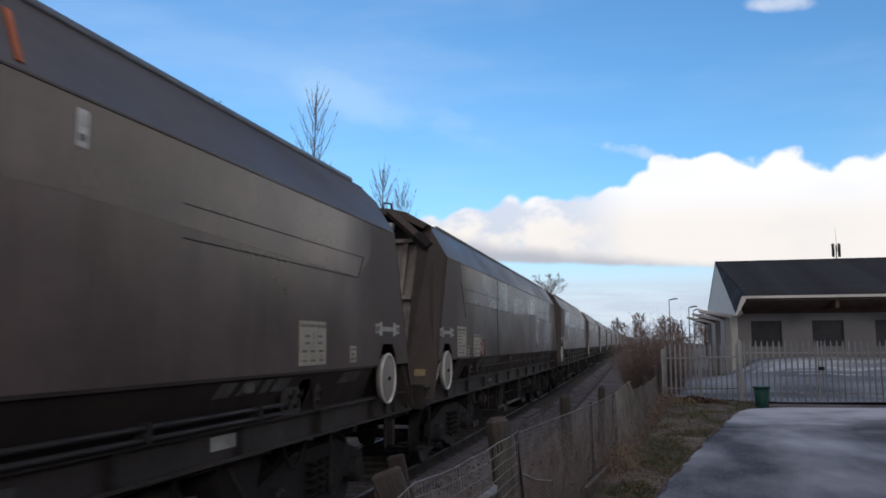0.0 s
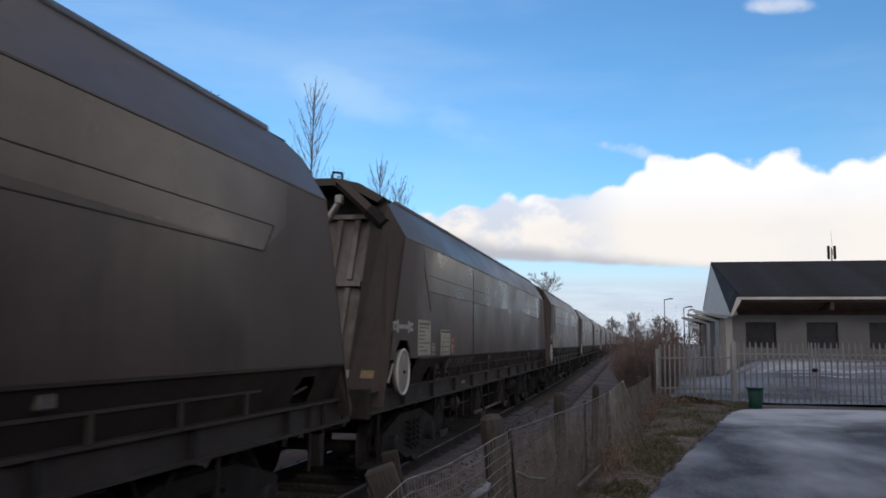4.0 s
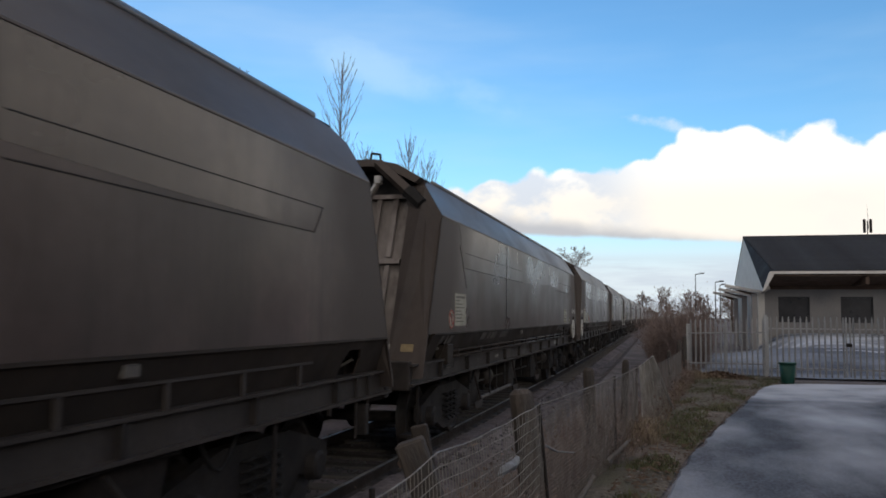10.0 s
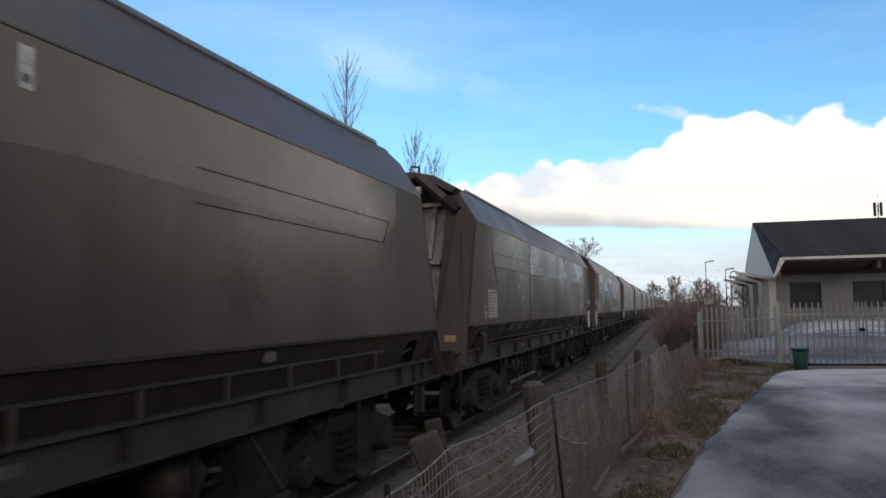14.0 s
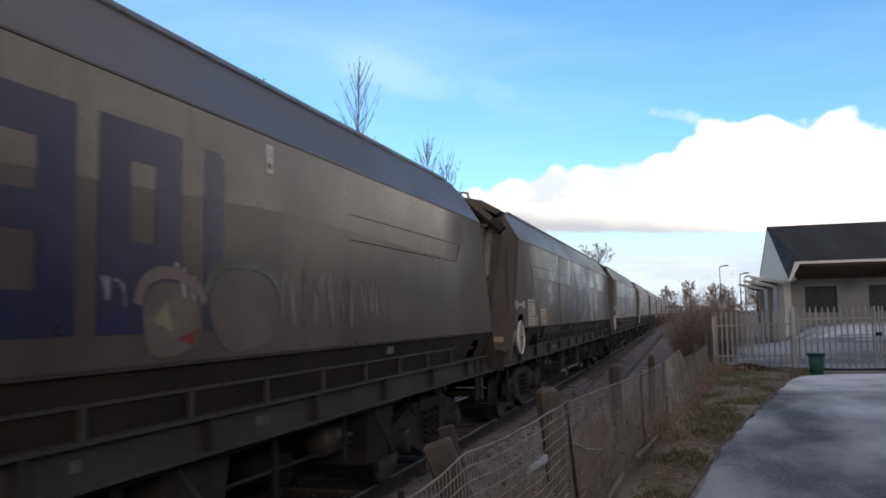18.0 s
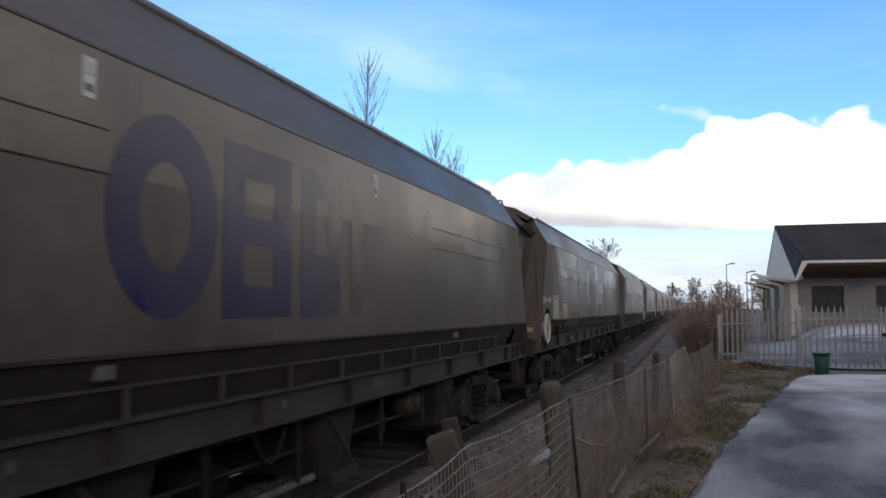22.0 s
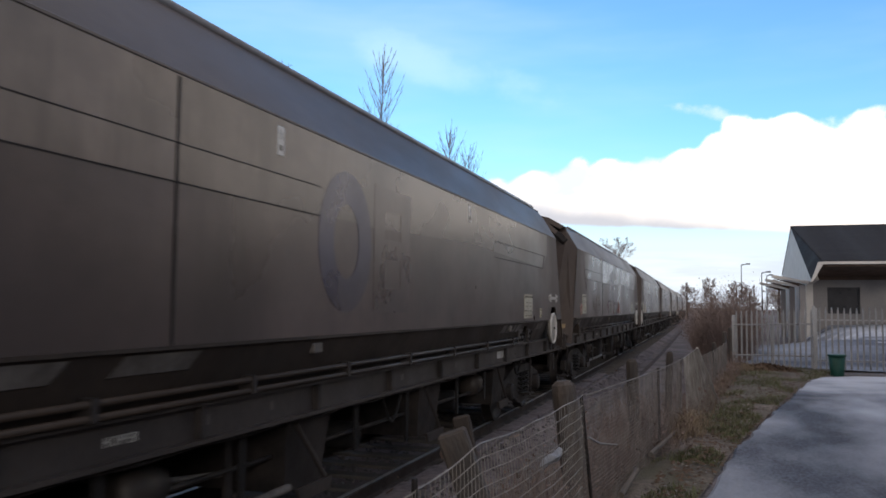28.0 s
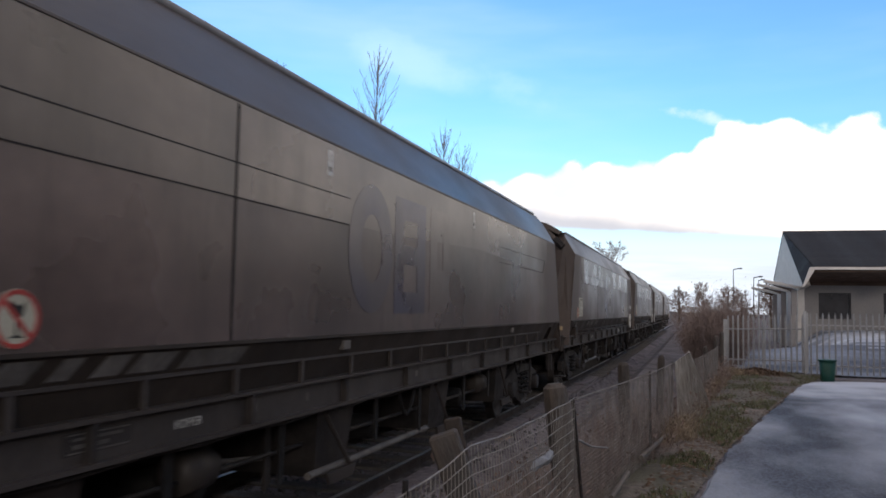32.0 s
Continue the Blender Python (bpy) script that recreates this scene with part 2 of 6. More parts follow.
# black of sooty parts; in recesses and cavities it stands for shade
BLACK = material("soot_and_shade_black", (0.012, 0.011, 0.011), 0.75, 0.0, (0.4, 3.0), (0.2, 20.0), 0.2)
STEEL = material("greased_steel", (0.36, 0.345, 0.32), 0.30, 0.65, (0.15, 3.0), (0.08, 25.0), 0.01, (0.10, 0.085, 0.07), 0.7, 3.0)
WHEEL = material("off_white_disc_paint", (0.25, 0.235, 0.21), 0.5, 0.0, (0.15, 3.0), (0.1, 20.0), 0.05, (0.30, 0.27, 0.23), 0.5, 4.0)
PLATE = material("cream_notice_plate", (0.37, 0.355, 0.285), 0.5, 0.0, (0.12, 3.0), (0.1, 30.0), 0.02, (0.26, 0.23, 0.19), 0.5, 6.0)
WHITE = material("dull_white_marking", (0.38, 0.37, 0.345), 0.55, 0.0, (0.2, 6.0), (0.15, 40.0), 0.02, (0.2, 0.18, 0.15), 0.5, 8.0)
FADED = material("faded_print", (0.15, 0.14, 0.12), 0.6, bump=0)
PALEWIRE = material("dull_galvanised_net", (0.30, 0.285, 0.265), 0.75, 0.0, (0.3, 6.0), (0.2, 40.0), 0, (0.16, 0.13, 0.11), 0.6, 4.0)
RUSTWIRE = material("rust_browned_wire", (0.160, 0.147, 0.135), 0.75, 0.1, (0.3, 6.0), (0.2, 40.0), 0, (0.07, 0.05, 0.04), 0.6, 4.0)
INK = material("black_ink", (0.02, 0.02, 0.02), 0.6, bump=0)
RED = material("faded_red", (0.30, 0.045, 0.04), 0.55, bump=0.02)
YELLOW = material("grimy_yellow_label", (0.19, 0.145, 0.080), 0.55, 0.0, (0.25, 8.0), (0.1, 30.0), 0.02, (0.12, 0.09, 0.05), 0.6, 9.0)
NAVY = material("navy_vinyl", (0.011, 0.013, 0.056), 0.31, 0.0, (0.3, 0.9), (0.15, 10.0), 0.02, (0.024, 0.023, 0.044), 0.45, 1.4, spec=0.44, rough_vary=0.08, each=True)
NAVYWORN = material("faded_navy_vinyl", (0.026, 0.025, 0.054), 0.31, 0.0, (0.35, 0.9), (0.15, 10.0), 0.02, (0.060, 0.047, 0.048), 0.75, 1.1, spec=0.56, rough_vary=0.08, each=True)
NAVYGHOST = material("ghost_of_old_vinyl", (0.068, 0.052, 0.050), 0.31, 0.0, (0.35, 0.8), (0.15, 10.0), 0.02, (0.078, 0.058, 0.050), 0.9, 0.9, spec=0.56, rough_vary=0.08, each=True)
SKIRT = material("sooty_brown_skirt", (0.033, 0.025, 0.020), 0.6, 0.0, (0.3, 1.0), (0.15, 12.0), 0.05, (0.024, 0.020, 0.018), 0.6, 1.2)
RIMPAINT = material("white_rim_paint", (0.58, 0.57, 0.54), 0.45, 0.0, (0.1, 4.0), (0.1, 30.0), 0.02, (0.35, 0.33, 0.30), 0.5, 5.0)
RAILPAINT = material("dusty_pale_rail_paint", (0.20, 0.20, 0.21), 0.4, 0.2, (0.2, 2.0), (0.15, 20.0), 0.05, (0.10, 0.09, 0.085), 0.5, 2.0)
BUFFER = material("dusty_buffer_steel", (0.075, 0.067, 0.063), 0.55, 0.1, (0.3, 2.0), (0.2, 20.0), 0.1, (0.040, 0.034, 0.030), 0.6, 3.0)
SCUFF = material("scuffed_grey_plate", (0.11, 0.10, 0.092), 0.6, 0.0, (0.3, 3.0), (0.2, 25.0), 0.05, (0.05, 0.043, 0.038), 0.7, 4.0)
# dark tone of the unseen wall that dims the wagons' reflections
UNSEENWALL = material("unseen_wall_dark", (0.075, 0.05, 0.038), 0.9, 0.0, (0.3, 0.4), (0.25, 10.0), 0.3)
RUST = material("rusted_rail_side", (0.030, 0.022, 0.019), 0.75, 0.2, (0.3, 3.0), (0.2, 30.0), 0.2)
RAILTOP = material("polished_rail_head", (0.30, 0.29, 0.28), 0.38, 0.6, (0.1, 3.0), (0.05, 30.0), 0.02)
SLEEPER = material("sooty_sleeper", (0.085, 0.076, 0.069), 0.85, 0.0, (0.25, 2.0), (0.2, 25.0), 0.3, (0.03, 0.027, 0.024), 0.6, 2.0)
STONE = material("dark_ballast_stone", (0.050, 0.047, 0.048), 0.85, 0.0, (0.35, 6.0), (0.3, 30.0), 0.3, (0.15, 0.14, 0.14), 0.4, 9.0, per_object=0.2)
CESS = material("cinder_cess", (0.132, 0.112, 0.116), 0.95, 0.0, (0.4, 0.8), (0.35, 14.0), 0.9, (0.035, 0.03, 0.025), 0.6, 0.5, bump_scale=25.0)
GROUND = material("bare_winter_soil_and_turf", (0.112, 0.099, 0.102), 0.95, 0.0, (0.45, 0.9), (0.6, 14.0), 1.0, (0.13, 0.125, 0.12), 0.45, 5.0, bump_scale=30.0)
TROUGH = material("weathered_concrete_trough", (0.155, 0.145, 0.138), 0.85, 0.0, (0.25, 1.5), (0.2, 20.0), 0.25, (0.10, 0.09, 0.08), 0.6, 2.0, per_object=0.15)
TIMBER = material("weathered_fence_timber", (0.070, 0.063, 0.059), 0.85, 0.0, (0.3, 3.0), (0.25, 30.0), 0.35, (0.08, 0.06, 0.045), 0.6, 4.0, (3, 3, 0.5), per_object=0.15)
DARKTIMBER = material("dark_split_timber", (0.050, 0.040, 0.035), 0.85, 0.0, (0.3, 3.0), (0.25, 30.0), 0.35, (0.03, 0.025, 0.02), 0.6, 4.0, (3, 3, 0.5))
PALETIMBER = material("pale_dry_timber", (0.125, 0.112, 0.098), 0.85, 0.0, (0.3, 3.0), (0.25, 30.0), 0.3, (0.10, 0.085, 0.07), 0.6, 4.0, (3, 0.5, 3))
WIRE = material("dull_galvanised_wire", (0.20, 0.188, 0.17), 0.6, 0.2, (0.2, 6.0), (0.2, 40.0), 0, (0.10, 0.07, 0.05), 0.5, 5.0)
VERGE = material("verge_soil_and_moss", (0.108, 0.090, 0.076), 0.95, 0.0, (0.45, 0.9), (0.5, 14.0), 1.0, (0.082, 0.078, 0.052), 0.9, 0.8, bump_scale=30.0)
STRAW = material("dead_straw_grass", (0.21, 0.165, 0.115), 0.85, 0.0, (0.4, 4.0), (0.2, 30.0), 0)
GRASS = material("frosty_winter_grass", (0.098, 0.106, 0.055), 0.9, 0.0, (0.4, 2.0), (0.2, 30.0), 0)
TWIG = material("bare_brown_twigs", (0.172, 0.132, 0.118), 0.9, 0.0, (0.3, 2.0), (0.2, 20.0), 0)
BARK = material("grey_brown_bark", (0.075, 0.060, 0.050), 0.9, 0.0, (0.3, 2.0), (0.2, 25.0), 0.2)
HEDGE_LEAF = material("dry_russet_leaf", (0.190, 0.138, 0.116), 0.85, 0.0, (0.4, 3.0), (0.2, 20.0), 0)
LEAF = material("withered_brown_leaf", (0.088, 0.060, 0.043), 0.85, 0.0, (0.4, 3.0), (0.2, 20.0), 0, per_object=0.2)
GALV = material("galvanised_palisade_steel", (0.34, 0.345, 0.35), 0.55, 0.35, (0.15, 2.0), (0.1, 30.0), 0.05, (0.24, 0.23, 0.22), 0.5, 3.0, per_object=0.10)
BIN = material("green_plastic", (0.013, 0.058, 0.044), 0.45, 0.0, (0.15, 4.0), (0.1, 40.0), 0.05)
SLATE = material("dark_slate_roof", (0.024, 0.023, 0.024), 0.8, 0.0, (0.25, 0.6), (0.25, 9.0), 0.3, (0.035, 0.034, 0.034), 0.6, 0.8, per_object=0.15, spec=0.1)
RENDER_ = material("off_white_wall_render", (0.185, 0.178, 0.182), 0.85, 0.0, (0.12, 0.5), (0.08, 14.0), 0.2, (0.22, 0.205, 0.19), 0.6, 0.5)
SOFFIT = material("brown_stained_soffit", (0.075, 0.048, 0.035), 0.7, 0.0, (0.25, 2.0), (0.15, 20.0), 0.1)
FASCIA = material("white_painted_fascia", (0.46, 0.44, 0.42), 0.5, 0.0, (0.1, 2.0), (0.05, 20.0), 0.05)
DARKGLASS = material("dark_window_boarding", (0.025, 0.025, 0.03), 0.35, 0.0, (0.3, 2.0), (0.1, 20.0), 0.05)
SNOW = material("thin_lying_snow", (0.40, 0.43, 0.49), 0.8, 0.0, (0.25, 1.0), (0.3, 6.0), 0.3, (0.085, 0.095, 0.115), 1.3, 0.45, (0.5, 0.9, 1))
FROST = material("frosted_yard_gravel", (0.085, 0.098, 0.128), 0.9, 0.0, (0.3, 0.7), (0.4, 6.0), 0.4, (0.34, 0.38, 0.45), 0.6, 0.5, (0.5, 0.9, 1))
BRICK = material("red_brick_and_tile", (0.26, 0.085, 0.05), 0.85, 0.0, (0.2, 1.2), (0.25, 18.0), 0.3)
LITTER = material("torn_white_plastic", (0.20, 0.20, 0.205), 0.5, 0.0, (0.1, 8.0), (0.1, 40.0), 0.2)
COAL = material("coal_dust", (0.02, 0.02, 0.02), 0.9, 0.0, (0.3, 4.0), (0.3, 30.0), 0.8)
TEAL = material("teal_spray_paint", (0.045, 0.085, 0.080), 0.5, 0.0, (0.25, 2.0), (0.1, 20.0), 0, (0.08, 0.07, 0.06), 0.6, 1.6)
CREAM = material("cream_spray_paint", (0.19, 0.175, 0.115), 0.5, 0.0, (0.25, 2.0), (0.1, 20.0), 0, (0.09, 0.08, 0.07), 0.6, 1.6)
REDSPRAY = material("dull_red_spray_paint", (0.16, 0.035, 0.03), 0.5, 0.0, (0.25, 2.0), (0.1, 20.0), 0, (0.08, 0.07, 0.06), 0.6, 1.6)
GREYSPRAY = material("grey_white_spray_paint", (0.30, 0.29, 0.28), 0.5, 0.0, (0.25, 2.0), (0.1, 20.0), 0, (0.09, 0.08, 0.07), 0.7, 1.6)
SAGE = material("grey_green_spray_paint", (0.130, 0.145, 0.122), 0.5, 0.0, (0.3, 2.0), (0.1, 20.0), 0, (0.06, 0.052, 0.046), 0.7, 1.6)
DULLPINK = material("dull_pinkish_spray_paint", (0.17, 0.125, 0.112), 0.45, 0.0, (0.3, 2.0), (0.1, 20.0), 0, (0.10, 0.075, 0.066), 0.7, 2.0, spec=0.4)
DULLFILM = material("thin_brown_spray_film", (0.105, 0.080, 0.070), 0.42, 0.0, (0.3, 2.0), (0.1, 20.0), 0, (0.072, 0.055, 0.048), 0.8, 1.8, spec=0.42)
GREYFILM = material("faint_grey_spray_film", (0.155, 0.140, 0.132), 0.45, 0.0, (0.35, 3.0), (0.15, 20.0), 0, (0.10, 0.080, 0.072), 0.9, 2.5, spec=0.4)
ORANGE = material("orange_spray_paint", (0.42, 0.11, 0.03), 0.5, bump=0)


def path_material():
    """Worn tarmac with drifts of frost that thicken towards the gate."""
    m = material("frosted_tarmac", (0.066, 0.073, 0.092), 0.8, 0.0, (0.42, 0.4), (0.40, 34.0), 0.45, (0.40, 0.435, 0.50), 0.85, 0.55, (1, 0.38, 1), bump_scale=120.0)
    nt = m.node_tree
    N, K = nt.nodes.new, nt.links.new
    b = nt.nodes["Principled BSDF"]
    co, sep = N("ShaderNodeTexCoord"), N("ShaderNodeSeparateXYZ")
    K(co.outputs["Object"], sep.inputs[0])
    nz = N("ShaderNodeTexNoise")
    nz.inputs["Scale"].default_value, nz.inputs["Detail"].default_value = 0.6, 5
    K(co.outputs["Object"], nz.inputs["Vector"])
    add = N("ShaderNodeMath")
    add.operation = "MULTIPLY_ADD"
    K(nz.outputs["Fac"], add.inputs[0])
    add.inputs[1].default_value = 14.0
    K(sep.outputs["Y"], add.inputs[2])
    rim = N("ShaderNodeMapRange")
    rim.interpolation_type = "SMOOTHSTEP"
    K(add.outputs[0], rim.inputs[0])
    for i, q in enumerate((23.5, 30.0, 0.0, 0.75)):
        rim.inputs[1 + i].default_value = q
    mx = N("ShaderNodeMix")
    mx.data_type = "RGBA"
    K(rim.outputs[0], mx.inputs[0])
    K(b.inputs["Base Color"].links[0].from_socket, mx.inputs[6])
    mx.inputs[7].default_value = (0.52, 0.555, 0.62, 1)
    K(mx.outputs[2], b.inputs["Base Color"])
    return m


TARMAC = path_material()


# ---------------------------------------------------------------- mesh tools
def box(bm, x0, x1, y0, y1, z0, z1, bevel=0.0):
    made = bmesh.ops.create_cube(bm, size=1.0, matrix=Matrix.Translation(((x0 + x1) / 2, (y0 + y1) / 2, (z0 + z1) / 2))
                                 @ Matrix.Diagonal((abs(x1 - x0), abs(y1 - y0), abs(z1 - z0), 1)))
    if bevel:
        edges = {e for v in made["verts"] for e in v.link_edges}
        bmesh.ops.bevel(bm, geom=list(edges), offset=bevel, segments=1, affect="EDGES")
    return bm


def slab(bm, corners, depth):
    """A plate: a polygon of corners, thickened by the vector depth."""
    d = Vector(depth)
    a = [bm.verts.new(c) for c in corners]
    b = [bm.verts.new(Vector(c) + d) for c in corners]
    bm.faces.new(a)
    bm.faces.new(b[::-1])
    for i in range(len(a)):
        j = (i + 1) % len(a)
        bm.faces.new((a[j], a[i], b[i], b[j]))
    return bm


def rod(bm, p, q, r0, r1=None, n=8):
    """A tapered rod from p to q."""
    p, q = Vector(p), Vector(q)
    r1 = r0 if r1 is None else r1
    d = q - p
    rot = d.to_track_quat("Z", "Y").to_matrix()
    rings = []
    for c, r in ((p, r0), (q, r1)):
        rings.append([bm.verts.new(c + rot @ Vector((r * math.cos(2 * math.pi * i / n), r * math.sin(2 * math.pi * i / n), 0))) for i in range(n)])
    for i in range(n):
        j = (i + 1) % n
        bm.faces.new((rings[0][i], rings[0][j], rings[1][j], rings[1][i]))
    bm.faces.new(rings[0][::-1])
    bm.faces.new(rings[1])
    return bm


def tube(bm, pts, r, n=6):
    """A bent tube of even thickness along pts."""
    prev = None
    for i, p in enumerate(pts):
        d = (pts[min(i + 1, len(pts) - 1)] - pts[max(i - 1, 0)]).normalized()
        u = d.orthogonal().normalized() if i == 0 else (u - d * u.dot(d)).normalized()
        v = d.cross(u)
        ring = [bm.verts.new(p + (u * math.cos(2 * math.pi * k / n) + v * math.sin(2 * math.pi * k / n)) * r) for k in range(n)]
        if prev:
            for k in range(n):
                m = (k + 1) % n
                bm.faces.new((prev[k], prev[m], ring[m], ring[k]))
        else:
            bm.faces.new(ring[::-1])
        prev = ring
    bm.faces.new(prev)
    return bm


def lathe(bm, profile, axis, at, n=28):
    """A turned piece: profile of (distance along axis, radius) round the axis 'x' or 'y' or 'z'."""
    rings = []
    for a, r in profile:
        ring = []
        for i in range(n):
            c, s = r * math.cos(2 * math.pi * i / n), r * math.sin(2 * math.pi * i / n)
            v = {"x": (a, c, s), "y": (c, a, s), "z": (c, s, a)}[axis]
            ring.append(bm.verts.new(Vector(at) + Vector(v)))
        rings.append(ring)
    for r0, r1 in zip(rings, rings[1:]):
        for i in range(n):
            j = (i + 1) % n
            bm.faces.new((r0[i], r0[j], r1[j], r1[i]))
    bm.faces.new(rings[0])
    bm.faces.new(rings[-1][::-1])
    return bm


def finish(bm, name, mat, smooth=False):
    bmesh.ops.recalc_face_normals(bm, faces=bm.faces)
    me = bpy.data.meshes.new(name)
    bm.to_mesh(me)
    bm.free()
    me.materials.append(mat)
    if smooth:
        me.shade_smooth()
    return me


def part(name, bm, mat, parent, label="", smooth=False):
    ob = new(name, finish(bm, name, mat, smooth))
    ob.parent = parent
    return tagged(ob, label) if label else ob


def thing(name, bm, mat, label, category, kind="", group="", smooth=False):
    return tagged(new(name, finish(bm, name, mat, smooth)), label, category, group, kind)


def holder(name, label, category, at=(0, 0, 0), group="", kind=""):
    ob = new(name)
    ob.empty_display_size = 0.2
    ob.matrix_world = Matrix.Translation(at)
    return tagged(ob, label, category, group, kind)


def bend_x(y):
    """How far the line has swung aside at a distance y ahead."""
    y = max(y, 0.0)
    a, b, c = 45.0, 85.0, 130.0          # the curve ends, runs straight, and swings back to the first heading
    slope = 2 * BEND * a
    out = BEND * min(y, a) ** 2
    if y > a:
        out += slope * (min(y, b) - a)
    if y > b:
        d = min(y, c) - b
        out += slope * (d - d * d / (2 * (c - b)))
    return out


# ---------------------------------------------------------------- setting: ground, line, path
def ground_sheet():
    """One sheet of ground to the horizon; it dips to the track bed."""
    xs = [-3000, -600, -150, -60, -25, -12, -7.5, -6.6, -6.3, -2.6, -2.2, -1.7, -1.2, -0.6, 0, 0.8, 1.6, 3, 6, 10, 20, 50, 150, 600, 3000]
    ys = [-3000, -600, -100, -30, -10, 0, 4, 8, 12, 16, 20, 24, 28, 34, 42, 55, 80, 120, 200, 400, 900, 3000]
    bm = bmesh.new()
    grid = []
    for y in ys:
        row = []
        for x in xs:
            z = -0.02
            if -6.5 < x < -2.0 and abs(y) < 900:
                z = -0.40
            # unseen bank beyond the track, added to keep it dark under the wagons
            elif x <= -6.5:
                z = 1.9 if x < -7.0 else -0.35
            px = x + (bend_x(y) if abs(x) < 150 and x < -1 else 0)
            row.append(bm.verts.new((px, y, z)))
        grid.append(row)
    for a, b in zip(grid, grid[1:]):
        for i in range(len(xs) - 1):
            bm.faces.new((a[i], a[i + 1], b[i + 1], b[i]))
    thing("ground", bm, GROUND, "bare winter ground of brown soil and thin turf", "ground", "structure")


def track():
    ys = [-40 + 4 * i for i in range(110)]
    # shoulder of ballast
    bm = bmesh.new()
    prof = [(-2.6, -0.42), (-2.0, -0.19), (-1.3, -0.165), (1.3, -0.165), (1.55, -0.24), (1.95, -0.42)]
    prev = None
    for y in ys:
        row = [bm.verts.new((TRACK_X + u + bend_x(y), y, w + RAIL_Z + 0.0)) for u, w in prof]
        if prev:
            for i in range(len(prof) - 1):
                bm.faces.new((prev[i], prev[i + 1], row[i + 1], row[i]))
        prev = row
    bed = thing("track_bed", bm, CESS, "bed of dark sooty ballast under the rails", "track bed", "structure")
    for side in (-1, 1):
        bm = bmesh.new()
        for prof, in (([(-0.07, -0.16), (0.07, -0.16), (0.07, -0.145), (0.012, -0.12), (0.012, -0.04), (0.036, -0.03), (0.036, -0.004), (0.028, 0.0),
                        (-0.028, 0.0), (-0.036, -0.004), (-0.036, -0.03), (-0.012, -0.04), (-0.012, -0.12), (-0.07, -0.145)],),):
            prev = None
            for y in ys:
                row = [bm.verts.new((TRACK_X + side * 0.7525 + u + bend_x(y), y, w + RAIL_Z)) for u, w in prof]
                if prev:
                    for i in range(len(prof)):
                        j = (i + 1) % len(prof)
                        bm.faces.new((prev[i], prev[j], row[j], row[i]))
                prev = row
        rail = thing("rail", bm, RUST, "rusty flat-bottom steel rail with a shining head", "rail", "structure")
        bm = bmesh.new()
        prev = None
        for y in ys:
            row = [bm.verts.new((TRACK_X + side * 0.7525 + u + bend_x(y), y, RAIL_Z + w)) for u, w in ((-0.026, 0.001), (-0.024, 0.003), (0.024, 0.003), (0.026, 0.001))]
            if prev:
                for i in range(3):
                    bm.faces.new((prev[i], prev[i + 1], row[i + 1], row[i]))
            prev = row
        part("rail_head", bm, RAILTOP, rail, "polished running surface")
    # sleepers: one mesh shared by all
    bm = bmesh.new()
    box(bm, -1.25, 1.25, -0.125, 0.125, -0.30, -0.132, 0.02)
    me = finish(bm, "sleeper", SLEEPER)
    for i in range(150):
        y = -6 + 0.65 * i
        ob = new("sleeper", me)
        ob.parent = bed
        ob.matrix_basis = pose(TRACK_X + bend_x(y), y, RAIL_Z)
    # loose stones on the shoulder towards the fence
    bm = bmesh.new()
    rnd = random.Random(5)
    for i in range(5200):
        y = 2 + 34 * rnd.random() ** 1.5
        u = rnd.uniform(-0.6, 1.75)
        zz = RAIL_Z - 0.165 if u < 1.3 else RAIL_Z - 0.165 - (u - 1.3) * 0.38
        r = rnd.uniform(0.018, 0.04)
        c = Vector((TRACK_X + u + bend_x(y), y, zz + r * 0.3))
        vs = [bm.verts.new(c + Vector((rnd.uniform(.6, 1.2) * r * a, rnd.uniform(.6, 1.2) * r * b, rnd.uniform(.5, 1.0) * r * d)))
              for a, b, d in ((1, 0, 0), (-1, 0, 0), (0, 1, 0), (0, -1, 0), (0, 0, 1), (0, 0, -1))]
        for a, b, d in ((0, 2, 4), (2, 1, 4), (1, 3, 4), (3, 0, 4), (2, 0, 5), (1, 2, 5), (3, 1, 5), (0, 3, 5)):
            bm.faces.new((vs[a], vs[b], vs[d]))
    thing("ballast_stones", bm, STONE, "loose dark ballast stones along the rail", "ballast", "stuff")
    # cable trough with separate lids
    run = holder("cable_trough", "concrete cable trough with dirt-covered lids beside the track", "cable trough", kind="structure")
    bm = bmesh.new()
    box(bm, -0.13, 0.13, -0.49, 0.49, -0.03, 0.03, 0.008)
    buried = finish(bm, "lid", CESS)
    rnd = random.Random(8)
    for i in range(24):
        y = 1.0 + i
        ob = new("lid", buried)
        ob.parent = run
        ob.matrix_basis = pose(-3.05 + bend_x(y) + rnd.uniform(-.015, .015), y, -0.23 + rnd.uniform(-.012, .012), rnd.uniform(-1, 1), rnd.uniform(-2, 2), rnd.uniform(-.8, .8))
    bm = bmesh.new()
    box(bm, -0.15, 0.15, 0.5, 24.5, -0.16, -0.032)
    ob = part("channel", bm, CESS, run)
    ob.matrix_basis = pose(-3.05, 0, -0.23)


